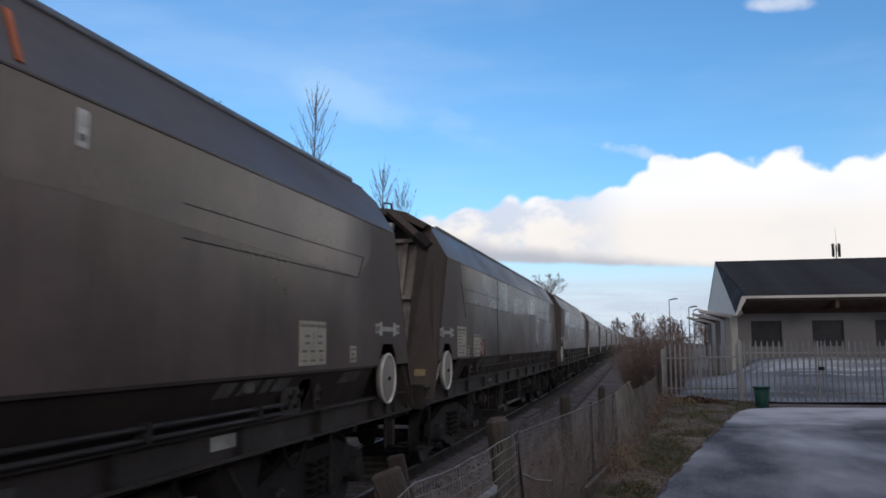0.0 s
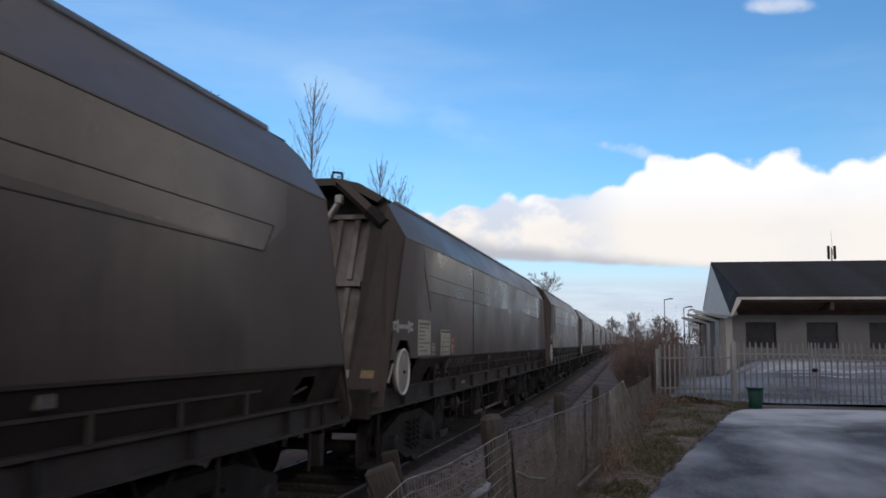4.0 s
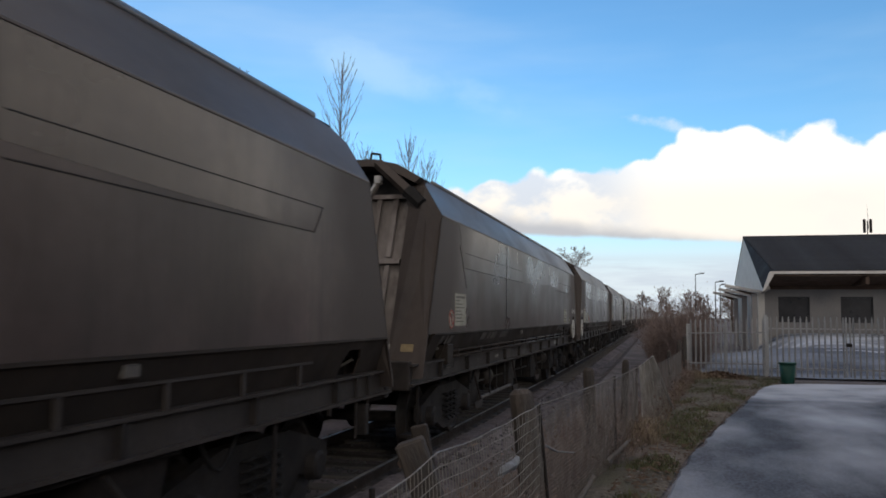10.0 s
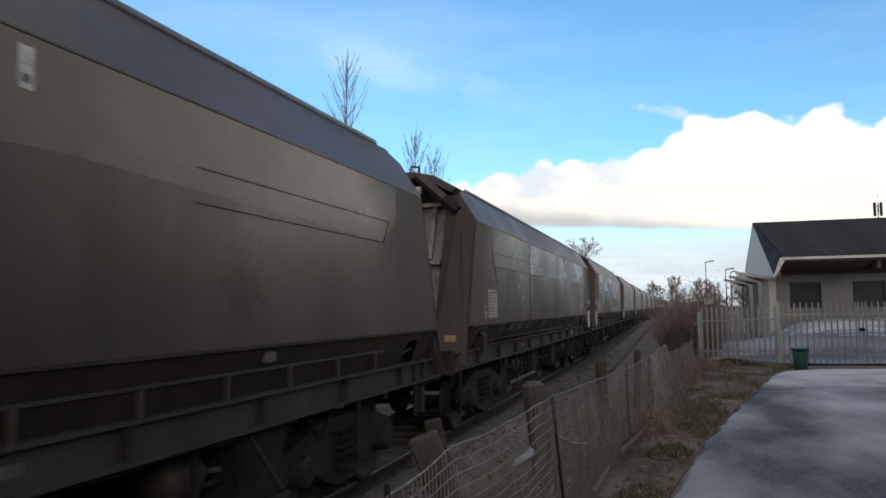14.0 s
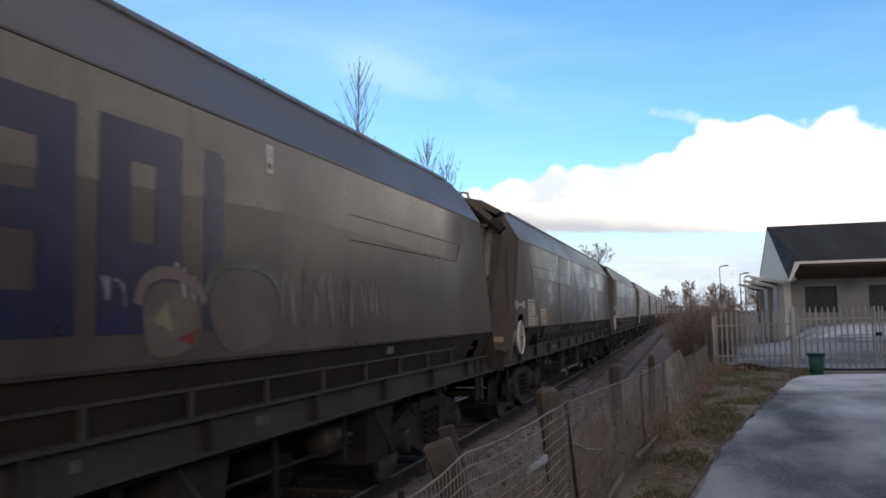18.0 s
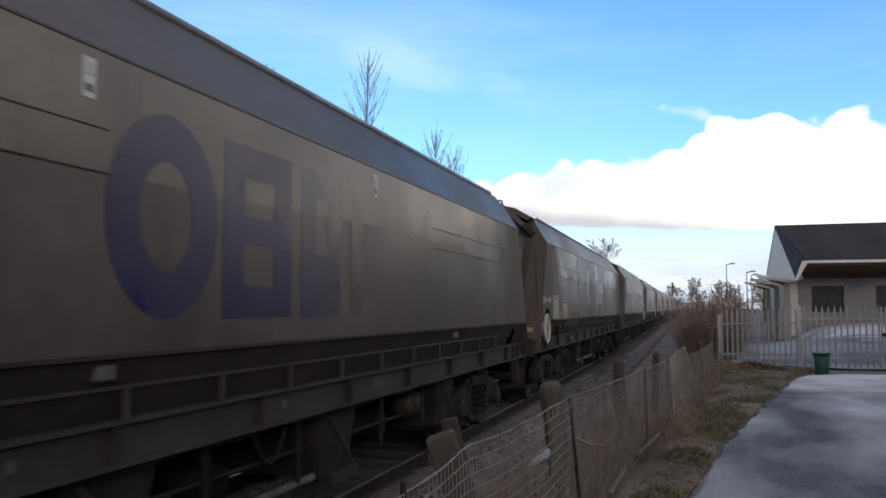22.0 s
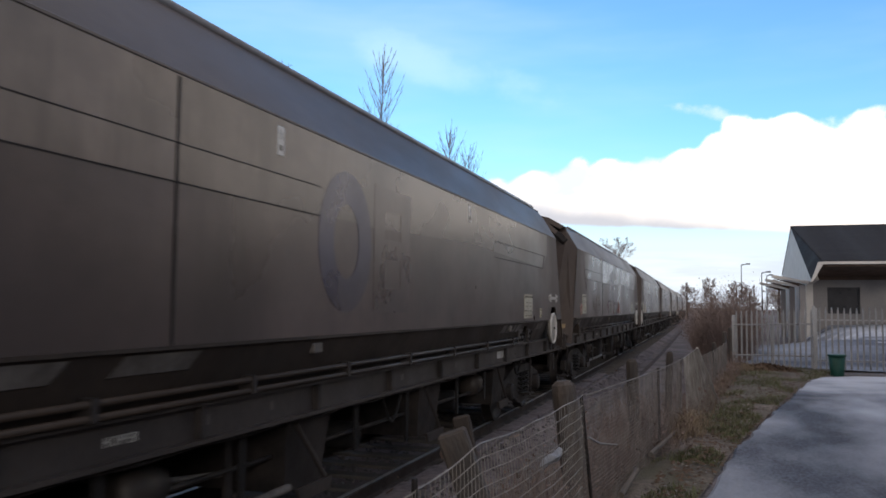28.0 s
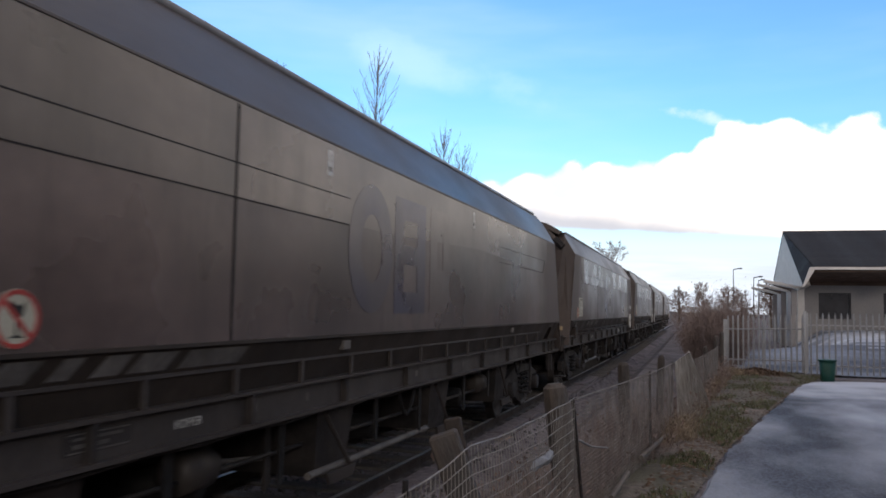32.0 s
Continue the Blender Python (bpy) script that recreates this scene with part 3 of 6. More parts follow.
def lane():
    """The tarmac lane, its frayed edge along the verge and the yard behind the gate."""
    edge = [(-0.7, -12), (-0.55, 0), (-0.38, 5), (-0.15, 7.9), (0.2, 10.8), (0.8, 14.4), (1.45, 18.0), (2.1, 21.6), (2.35, 22.5), (2.9, 23.1)]
    pts = []
    rnd = random.Random(3)
    for (x0, y0), (x1, y1) in zip(edge, edge[1:]):
        n = max(2, int((y1 - y0) / 0.35))
        for i in range(n):
            f = i / n
            pts.append((x0 + (x1 - x0) * f + rnd.uniform(-0.04, 0.04), y0 + (y1 - y0) * f))
    pts.append((3.3, 23.3))
    bm = bmesh.new()
    prev = None
    for x, y in pts:
        cols = [x, x + 0.05, x + 1.5, x + 3.5, 9.0, 14.0]
        row = [bm.verts.new((c, y, -0.03 if k == 0 else 0.012 + 0.03 * min(1, (c - x) / 3))) for k, c in enumerate(cols)]
        if prev:
            for a in range(len(cols) - 1):
                bm.faces.new((prev[a], prev[a + 1], row[a + 1], row[a]))
        prev = row
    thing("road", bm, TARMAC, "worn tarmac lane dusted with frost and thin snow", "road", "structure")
    bm = bmesh.new()
    ys = [25.2, 26.5, 28, 29, 30, 31, 31.6]
    prev = None
    for y in ys:
        row = [bm.verts.new((x, y, 0.02 + 0.03 * ((i * 7 + int(y)) % 3) + 0.62 * max(0.0, (y - 27.5) / 4) * min(1, max(0.55, (x - 2.0) / 2)))) for i, x in enumerate((0.3, 2.0, 4, 6, 9, 12, 16, 24))]
        if prev:
            for a in range(7):
                bm.faces.new((prev[a], prev[a + 1], row[a + 1], row[a]))
        prev = row
    thing("yard", bm, FROST, "goods yard surface under thin patchy snow", "yard", "structure")
    # bank of lying snow behind the yard, rising to the building
    bm = bmesh.new()
    prev = None
    rnd = random.Random(17)
    for y in (30.4, 31.0, 32.0, 33.2, 34.5, 36, 38, 40, 42.6):
        row = [bm.verts.new((x + rnd.uniform(-.1, .1), y + (rnd.uniform(-.2, .2) if y < 42 else 0), (0.62 if y > 30.5 else 0.2) + 0.28 * (y - 31) / 9 + rnd.uniform(-.05, .05))) for x in [4.3 + 0.8 * i for i in range(25)]]
        row[0].co.z, row[0].co.x = -0.01, 3.5
        if prev:
            for i in range(24):
                bm.faces.new((prev[i], prev[i + 1], row[i + 1], row[i]))
        prev = row
    thing("snow_bank", bm, SNOW, "bank of lying snow between yard and building", "snow", "structure", smooth=True)


def verge():
    """Rough turf between fence and lane: a low bank of soil, tufts of grass and dead straw."""
    bm = bmesh.new()
    rnd = random.Random(11)
    prev = None
    for i in range(60):
        y = -2 + 0.47 * i
        xf = -1.36 + 0.074 * y
        xe = np.interp(y, [-12, 0, 5, 7.9, 10.8, 14.4, 18, 21.6, 24.6], [-0.7, -0.55, -0.38, -0.15, 0.2, 0.8, 1.45, 2.1, 3.2])
        row = [bm.verts.new((xf - 0.7, y, -0.25 + rnd.uniform(-.03, .03)))]
        for k in range(1, 8):
            f = k / 7
            row.append(bm.verts.new((xf - 0.25 + (xe - xf + 0.25) * f, y, 0.07 * math.sin(math.pi * f) + rnd.uniform(-.015, .03) - 0.01)))
        if prev:
            for a in range(len(row) - 1):
                bm.faces.new((prev[a], prev[a + 1], row[a + 1], row[a]))
        prev = row
    thing("verge", bm, VERGE, "verge of trodden soil and rough turf beside the lane", "verge", "structure", smooth=True)

    def blades(name, spots, mat, label, tall, width):
        bm = bmesh.new()
        for x, y, z, h in spots:
            a = rnd.uniform(0, 6.28)
            lean = Vector((math.cos(a), math.sin(a), 0)) * rnd.uniform(0.1, 0.75) * h
            w = Vector((-math.sin(a), math.cos(a), 0)) * rnd.uniform(0.5, 1.0) * width
            p = Vector((x, y, z))
            q = p + lean * 0.4 + Vector((0, 0, h * 0.65))
            r = p + lean + Vector((0, 0, h * rnd.uniform(0.7, 1.0)))
            v = [bm.verts.new(p - w), bm.verts.new(p + w), bm.verts.new(q + w * .7), bm.verts.new(q - w * .7), bm.verts.new(r)]
            bm.faces.new(v[:4])
            bm.faces.new((v[3], v[2], v[4]))
        thing(name, bm, mat, label, "grass", "stuff")

    turf, straw = [], []
    for i in range(20000):
        y = 6 + 19 * rnd.random()
        xf = -1.36 + 0.074 * y
        xe = float(np.interp(y, [5, 7.9, 10.8, 14.4, 18, 21.6, 24.6], [-0.38, -0.15, 0.2, 0.8, 1.45, 2.1, 3.2]))
        f = rnd.random()
        if noise.noise(Vector((xf + (xe - xf) * f, y * 0.8, 0.3)) * 1.3) < -0.08 + max(0.0, (14 - y) * 0.03):
            continue
        turf.append((xf + (xe - xf) * f * 0.98, y, 0.05 * math.sin(math.pi * f), rnd.uniform(0.03, 0.10)))
    for i in range(3600):
        y = rnd.choice((rnd.gauss(11.3, 0.28), rnd.gauss(24.3, 0.6), rnd.uniform(12, 25), rnd.gauss(11.5, 0.4), rnd.gauss(24.5, 0.4)))
        if y < 5 or y > 25.4:
            continue
        x = -1.36 + 0.074 * y + abs(rnd.gauss(0, 0.16)) + (abs(rnd.gauss(0, 0.5)) if y > 23 else 0)
        straw.append((x, y, 0.0, rnd.uniform(0.08, 0.42) * (0.6 if y > 23 else 1)))
    # fallen leaves, frosted clods and pebbles strewn over the verge
    for name, mat, n, label, size in (("leaf_litter", LEAF, 1900, "fallen brown leaves strewn over the verge", 0.03), ("frosted_clods", TROUGH, 700, "frosted clods and pebbles on the verge", 0.022)):
        bm = bmesh.new()
        for i in range(n):
            y = 5.0 + 19.8 * rnd.random() ** 1.3
            xf = -1.36 + 0.074 * y
            xe = float(np.interp(y, [5, 7.9, 10.8, 14.4, 18, 21.6, 24.6], [-0.38, -0.15, 0.2, 0.8, 1.45, 2.1, 3.2]))
            f = rnd.random()
            c = Vector((xf + (xe - xf) * f * 1.03, y, 0.07 * math.sin(math.pi * min(1, f)) + 0.012))
            r = size * rnd.uniform(0.4, 1.2)
            vs = [bm.verts.new(c + Vector((r * a * rnd.uniform(.6, 1.2), r * b * rnd.uniform(.6, 1.2), r * d * rnd.uniform(.3, .9)))) for a, b, d in ((1, 0, 0.1), (0, 1, 0.2), (-1, 0, 0.1), (0, -1, 0), (0, 0, 0.9))]
            for a, b in ((0, 1), (1, 2), (2, 3), (3, 0)):
                bm.faces.new((vs[a], vs[b], vs[4]))
        thing(name, bm, mat, label, "litter" if mat is LEAF else "stones", "stuff")
    bm = bmesh.new()
    ring = []
    for j in range(5):
        f = j / 4
        ring.append([bm.verts.new((1.25 + 0.85 * (1 - f) * math.cos(a * 0.524) + rnd.uniform(-.04, .04), 23.95 + 0.42 * (1 - f) * math.sin(a * 0.524), 0.015 + 0.20 * f * (1.6 - 0.6 * f) + rnd.uniform(-.02, .02))) for a in range(12)])
    for lo, hi in zip(ring, ring[1:]):
        for a in range(12):
            bm.faces.new((lo[a], lo[(a + 1) % 12], hi[(a + 1) % 12], hi[a]))
    for i in range(900):
        f, a = rnd.random() ** 0.6, rnd.uniform(0, 6.283)
        c = Vector((1.25 + 0.95 * f * math.cos(a), 23.95 + 0.46 * f * math.sin(a), 0.03 + 0.21 * (1 - f)))
        p = Vector((rnd.uniform(-1, 1), rnd.uniform(-1, 1), rnd.uniform(-.2, 1))).normalized() * rnd.uniform(0.03, 0.08)
        q = Vector((p.z, p.x, p.y)) * 0.5
        bm.faces.new([bm.verts.new(c + v) for v in (p, q, -p * 0.6, -q)])
    thing("leaf_heap", bm, LEAF, "heap of swept brown leaves against the palisade", "leaves", "stuff")
    for i in range(420):
        a, f = rnd.uniform(0, 6.283), rnd.random()
        straw.append((0.70 + 0.5 * f * math.cos(a), 23.7 + 0.4 * f * math.sin(a), 0.08 * (1 - f), rnd.uniform(0.08, 0.26)))
    blades("turf", turf, GRASS, "short rough winter turf on the verge", 0.08, 0.006)
    blades("dead_grass", straw, STRAW, "tangle of dead straw-coloured grass along the fence", 0.4, 0.006)


ground_sheet()
track()
lane()
verge()


# ---------------------------------------------------------------- the train
HALF, EAVE, TOP_X, TOP_Z, FOOT = 1.31, 3.09, 1.0, 3.60, 1.57
SHOULDER = 3.48                  # height at which the ends of the upper sheets turn over
LEN = 16.2                       # between the eave corners of a body


def rake(z):
    """How far an end leans out (towards its buffers) at height z."""
    return -(EAVE - z) * 0.40


def sheet_x(z):
    """Half width of the sloping upper sheets at height z."""
    return HALF - (z - EAVE) * (HALF - TOP_X) / (TOP_Z - EAVE)


def flat(bm, pts, x, depth=0.004):
    """A thin sheet of paint or a plate on the body side: pts of (y, z)."""
    return slab(bm, [(x, y, z) for y, z in pts], (depth, 0, 0))


def oval(cy, cz, ry, rz, n=24, a0=0.0, a1=360.0):
    return [(cy + ry * math.cos(radians(a0 + (a1 - a0) * i / n)), cz + rz * math.sin(radians(a0 + (a1 - a0) * i / n))) for i in range(n + (a1 - a0 < 360))]


def band(bm, pts, width, x, depth=0.004, closed=False):
    """A brush stroke of even width along pts of (y, z) on the plane x."""
    n = len(pts)
    left, right = [], []
    for i, (y, z) in enumerate(pts):
        a = pts[(i - 1) % n] if closed or i else pts[0]
        b = pts[(i + 1) % n] if closed or i < n - 1 else pts[-1]
        d = Vector((b[0] - a[0], b[1] - a[1]))
        d = d.normalized() if d.length else Vector((1, 0))
        w = width / 2
        left.append((x, y - d.y * w, z + d.x * w))
        right.append((x, y + d.y * w, z - d.x * w))
    vl = [bm.verts.new(p) for p in left]
    vr = [bm.verts.new(p) for p in right]
    fl = [bm.verts.new((p[0] + depth, p[1], p[2])) for p in left]
    fr = [bm.verts.new((p[0] + depth, p[1], p[2])) for p in right]
    for i in range(n if closed else n - 1):
        j = (i + 1) % n
        bm.faces.new((fl[i], fl[j], fr[j], fr[i]))
        bm.faces.new((vl[i], vl[j], fl[j], fl[i]))
        bm.faces.new((vr[j], vr[i], fr[i], fr[j]))
    return bm


def words(text, size, y, z, x, parent, mat=FADED, name="lettering", label=""):
    """Lettering on the body side, read from outside, its lower left corner at (y, z)."""
    cu = bpy.data.curves.new(name, "FONT")
    cu.body, cu.size, cu.extrude, cu.resolution_u = text, size, 0.0015, 2
    tmp = bpy.data.objects.new(name, cu)
    me = bpy.data.meshes.new_from_object(tmp)
    bpy.data.objects.remove(tmp)
    me.materials.clear()
    me.materials.append(mat)
    ob = new(name, me)
    ob.parent = parent
    ob.matrix_basis = pose(x, y, z, 90, 0, 90)
    return tagged(ob, label) if label else ob


def notice(parent, y0, y1, z0, z1, lines, heading=False, name="notice_plate", label="cream notice plate with lines of small print"):
    """A plate on the side with rows of print that is too small to read."""
    bm = bmesh.new()
    flat(bm, [(y0, z0), (y1, z0), (y1, z1), (y0, z1)], HALF, 0.006)
    p = part(name, bm, PLATE, parent, label)
    bm = bmesh.new()
    rnd = random.Random(int(y0 * 100))
    h = (z1 - z0) / (lines + 1.2)
    for i in range(lines):
        z = z1 - h * (i + 1.0)
        t = h * (0.30 if heading and i == 0 else 0.16)
        w = (y1 - y0) * (0.88 if heading and i == 0 else rnd.uniform(0.35, 0.85))
        flat(bm, [(y0 + (y1 - y0) * 0.06, z - t), (y0 + (y1 - y0) * 0.06 + w * 0.95, z - t), (y0 + (y1 - y0) * 0.06 + w * 0.95, z + t), (y0 + (y1 - y0) * 0.06, z + t)], HALF + 0.006, 0.002)
    part("print", bm, FADED, p, "rows of small dark print")
    return p


def no_glass_sign(parent, y, z, r=0.13):
    bm = bmesh.new()
    flat(bm, oval(y, z, r, r), HALF, 0.006)
    s = part("warning_disc", bm, PLATE, parent, "round cream warning disc with red ring and bar over a broken glass")
    bm = bmesh.new()
    band(bm, oval(y, z, r * 0.9, r * 0.9, 28), r * 0.16, HALF + 0.006, 0.003, True)
    band(bm, [(y - r * 0.6, z + r * 0.62), (y + r * 0.6, z - r * 0.62)], r * 0.17, HALF + 0.006, 0.004)
    part("red_ring", bm, RED, s)
    bm = bmesh.new()
    flat(bm, [(y - r * .34, z + r * .6), (y - r * .22, z + r * .1), (y - r * .05, z), (y + r * .05, z), (y + r * .22, z + r * .1), (y + r * .34, z + r * .6), (y + r * .1, z + r * .42)], HALF + 0.006, 0.002)
    flat(bm, [(y - r * .05, z), (y - r * .05, z - r * .5), (y - r * .3, z - r * .62), (y + r * .3, z - r * .62), (y + r * .05, z - r * .5), (y + r * .05, z)], HALF + 0.006, 0.002)
    part("glass_symbol", bm, INK, s)


def wheelset_mesh():
    bm = bmesh.new()
    for s in (-1, 1):
        lathe(bm, [(s * 0.68, 0.02), (s * 0.68, 0.40), (s * 0.685, 0.46), (s * 0.72, 0.445), (s * 0.82, 0.435), (s * 0.82, 0.39), (s * 0.79, 0.36),
                   (s * 0.76, 0.30), (s * 0.76, 0.15), (s * 0.83, 0.13), (s * 0.83, 0.02)], "x", (0, 0, 0), 24)
    rod(bm, (-1.02, 0, 0), (1.02, 0, 0), 0.075)
    return finish(bm, "wheelset", FRAME)


def shell(w, trail_wheel):
    """Body: two sides with an arched notch for the brake wheel, sloping upper sheets, raked ends."""
    for s in (1, -1):
        near = s == 1
        wy = (LEN - 0.22) if trail_wheel else 0.02
        notch = [(wy - 0.34, FOOT), (wy - 0.33, 1.66), (wy - 0.20, 1.80), (wy + 0.16, 1.80), (wy + 0.30, 1.66), (wy + 0.31, FOOT)]
        foot = [(rake(FOOT), FOOT)]
        back = [(LEN - rake(FOOT), FOOT)]
        if trail_wheel:
            poly = foot + (notch if near else []) + back
        else:
            poly = foot + (notch if near else []) + back
        poly = poly + [(LEN, EAVE), (0.0, EAVE)]
        bm = bmesh.new()
        slab(bm, [(s * HALF, y, z) for y, z in poly], (-s * 0.02, 0, 0))
        part("side_sheet", bm, BODY, w, "grimy dark grey-brown painted steel side")
        bm = bmesh.new()
        slab(bm, [(s * sheet_x(z), LEN - y if far else y, z) for far, y, z in
                  ((0, 0.0, EAVE), (1, 0.0, EAVE), (1, 0.03, SHOULDER), (1, 0.30, 3.565), (1, 0.68, TOP_Z), (0, 0.68, TOP_Z), (0, 0.30, 3.565), (0, 0.03, SHOULDER))],
             (-s * 0.02, 0, -0.012))
        part("upper_sheet", bm, UPPER, w, "inward-sloping upper sheet, dull grey")
        bm = bmesh.new()
        rod(bm, (s * (TOP_X - 0.012), 0.66, TOP_Z + 0.012), (s * (TOP_X - 0.012), LEN - 0.66, TOP_Z + 0.012), 0.034, None, 10)
        part("top_rail", bm, RAILPAINT, w, "pale worn round top rail", True)
        bm = bmesh.new()
        box(bm, s * (HALF - 0.012), s * (HALF + 0.006), 0.02, LEN - 0.02, EAVE - 0.016, EAVE + 0.006, 0.004)
        part("eave_bead", bm, UPPER, w)
        # lower skirt, drawn in towards the solebar
        bm = bmesh.new()
        a, b = (0.75, LEN + 0.56) if not trail_wheel else (-0.35, LEN - 0.75)
        # access holes cut into its foot, with arched heads
        holes = (((1.45, 1.80, 1.43), (2.16, 2.46, 1.49), (15.80, 16.24, 1.47)) if not trail_wheel else ((0.10, 0.46, 1.47), (13.55, 13.90, 1.50))) if near else ()
        edge = [(a, 1.22)]
        for h0, h1, hz in holes:
            edge += [(h0, 1.22), (h0, hz - 0.09), (h0 + 0.08, hz), (h1 - 0.08, hz), (h1, hz - 0.09), (h1, 1.22)]
        edge += [(b + (0.0 if trail_wheel else 0.12), 1.22), (b, FOOT), (a, FOOT)]
        slab(bm, [(s * (1.16 + (z - 1.22) * 0.417), y, z) for y, z in edge], (-s * 0.02, 0, 0))
        part("skirt", bm, SKIRT, w, "sooty brown lower skirt with access holes" if near else "")
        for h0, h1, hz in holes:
            # black box puts the shade inside the hole into its colour
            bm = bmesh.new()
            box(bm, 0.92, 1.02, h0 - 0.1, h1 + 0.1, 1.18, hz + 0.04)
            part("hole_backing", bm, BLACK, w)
            bm = bmesh.new()
            rod(bm, (1.05, h0 + 0.10, 1.26), (1.14, h0 + 0.13, 1.40), 0.03, None, 8)
            part("cock", bm, SCUFF, w, "pale worn air cock in the access hole")
            bm = bmesh.new()
            rod(bm, (1.05, h1 - 0.08, 1.30), (1.17, h1 - 0.05, 1.37), 0.016, None, 6)
            part("cock_handle", bm, SCUFF, w)
        bm = bmesh.new()
        box(bm, s * (HALF - 0.002), s * (HALF + 0.014), a, b, FOOT - 0.018, FOOT + 0.004)
        part("skirt_lip", bm, SKIRT, w)
        # solebar: a channel
        bm = bmesh.new()
        chan = [(1.08, 0.975), (1.24, 0.975), (1.24, 1.0), (1.18, 1.0), (1.18, 1.20), (1.24, 1.20), (1.24, 1.225), (1.08, 1.225)]
        slab(bm, [(s * u, -0.98, v) for u, v in chan], (0, LEN + 1.96, 0))
        part("solebar", bm, SOLE, w, "dusty grey channel-section solebar")
        # vertical weld strip in the side
        bm = bmesh.new()
        box(bm, s * HALF, s * (HALF + 0.005), 4.529, 4.551, FOOT, EAVE - 0.03)
        part("weld_strip", bm, BLACK, w)
    # black box behind the brake wheel puts the recess's shade into the colour
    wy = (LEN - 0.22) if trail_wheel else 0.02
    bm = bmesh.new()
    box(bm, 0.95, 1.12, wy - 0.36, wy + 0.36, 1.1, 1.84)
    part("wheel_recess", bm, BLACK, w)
    # interior: hopper bottom so that the open top shows nothing but coal dust
    bm = bmesh.new()
    slab(bm, [(-1.22, 0.3, 2.7), (1.22, 0.3, 2.7), (1.22, LEN - 0.3, 2.7), (-1.22, LEN - 0.3, 2.7)], (0, 0, -0.05))
    part("load", bm, COAL, w, "residue of coal dust inside the open hopper")


def end_of(w, flip, hollow):
    """One raked end: corner plates, ribbed slope sheet, cross bars, hood, rams and arms."""
    def P(x, dy, z):
        y = rake(z) + dy
        return (x * 1.05 if abs(x) < 1.2 else x, LEN - y if flip else y, z)

    for s in (1, -1):
        bm = bmesh.new()
        slab(bm, [P(s * HALF, 0, 1.05), P(s * HALF, 0, EAVE), P(s * sheet_x(SHOULDER) / 1.05, 0.0 - rake(SHOULDER) + 0.03, SHOULDER), P(s * TOP_X / 1.05, 0.05, TOP_Z - 0.02), P(s * 0.70, 0.05, TOP_Z - 0.16), P(s * 0.80, 0, 3.2), P(s * 0.80, 0, 1.05)],
             (0, -0.03 if flip else 0.03, 0))
        part("corner_plate", bm, ENDS, w, "brown grimy corner plate of the raked end")
        bm = bmesh.new()
        slab(bm, [P(s * 0.80, 0, 1.2), P(s * 0.80, 0, 3.3), P(s * 0.80, 0.22, 3.3), P(s * 0.80, 0.22, 1.2)], (s * 0.02, 0, 0))
        part("corner_return", bm, ENDS, w)
        # arm and its black foot
        bm = bmesh.new()
        a, b = Vector(P(s * 0.36, 0.0 if flip else -0.17, 3.82)), Vector(P(s * 0.86, -0.06 if flip else -0.12, 3.36))
        rod(bm, a, b, 0.075, 0.075, 4)
        part("arm", bm, ENDS, w)
        bm = bmesh.new()
        d = (b - a).normalized()
        rod(bm, b - d * 0.08, b + d * 0.20, 0.095, 0.085, 6)
        part("arm_bracket", bm, BLACK, w, "black hinge bracket")
        # hydraulic ram
        bm = bmesh.new()
        lo, hi = Vector(P(s * 0.07, -0.14, 2.86)), Vector(P(s * 0.44, -0.26, 3.55))
        mid = lo + (hi - lo) * 0.72
        rod(bm, lo, mid, 0.040, 0.040, 12)
        rod(bm, lo + (mid - lo) * 0.93, mid + (mid - lo) * 0.02, 0.047, 0.047, 12)
        ram = part("ram", bm, STEEL, w, "greasy bright steel hydraulic ram")
        bm = bmesh.new()
        rod(bm, mid, hi, 0.027, 0.027, 10)
        part("piston_rod", bm, STEEL, ram)
        bm = bmesh.new()
        off = Vector((s * 0.085, 0, -0.01))
        rod(bm, lo + off, hi + off * 0.5, 0.016, None, 6)
        part("guide_rod", bm, ENDS, ram)
        bm = bmesh.new()
        yy = sorted((hi.y - 0.05, hi.y + 0.05))
        box(bm, hi.x - 0.045, hi.x + 0.045, yy[0], yy[1], hi.z - 0.05, hi.z + 0.06, 0.012)
        part("clevis", bm, STEEL, ram)
        # loop handle on the hood
        bm = bmesh.new()
        for u0, u1 in (((0.36, 3.86), (0.34, 3.97)), ((0.34, 3.97), (0.22, 3.99)), ((0.22, 3.99), (0.22, 3.88))):
            rod(bm, P(s * u0[0], 0.1 if flip else -0.06, u0[1]), P(s * u1[0], 0.1 if flip else -0.06, u1[1]), 0.016, None, 6)
        part("handle", bm, BLACK, w)
    # slope sheet in two halves with ribs
    cut = 2.48
    bm = bmesh.new()
    slab(bm, [P(-0.80, 0.10, cut), P(0.80, 0.10, cut), P(0.80, 0.10, 3.36), P(-0.80, 0.10, 3.36)], (0, -0.02 if flip else 0.02, 0))
    part("upper_slope_sheet", bm, SLOPE, w, "worn grey slope sheet")
    if not hollow:
        bm = bmesh.new()
        slab(bm, [P(-0.80, 0.10, 1.10), P(0.80, 0.10, 1.10), P(0.80, 0.10, cut - 0.004), P(-0.80, 0.10, cut - 0.004)], (0, -0.02 if flip else 0.02, 0))
        part("lower_slope_sheet", bm, SLOPE, w, "worn grey slope sheet")
    # black puts the shade behind the end sheets into this sheet's colour
    bm = bmesh.new()
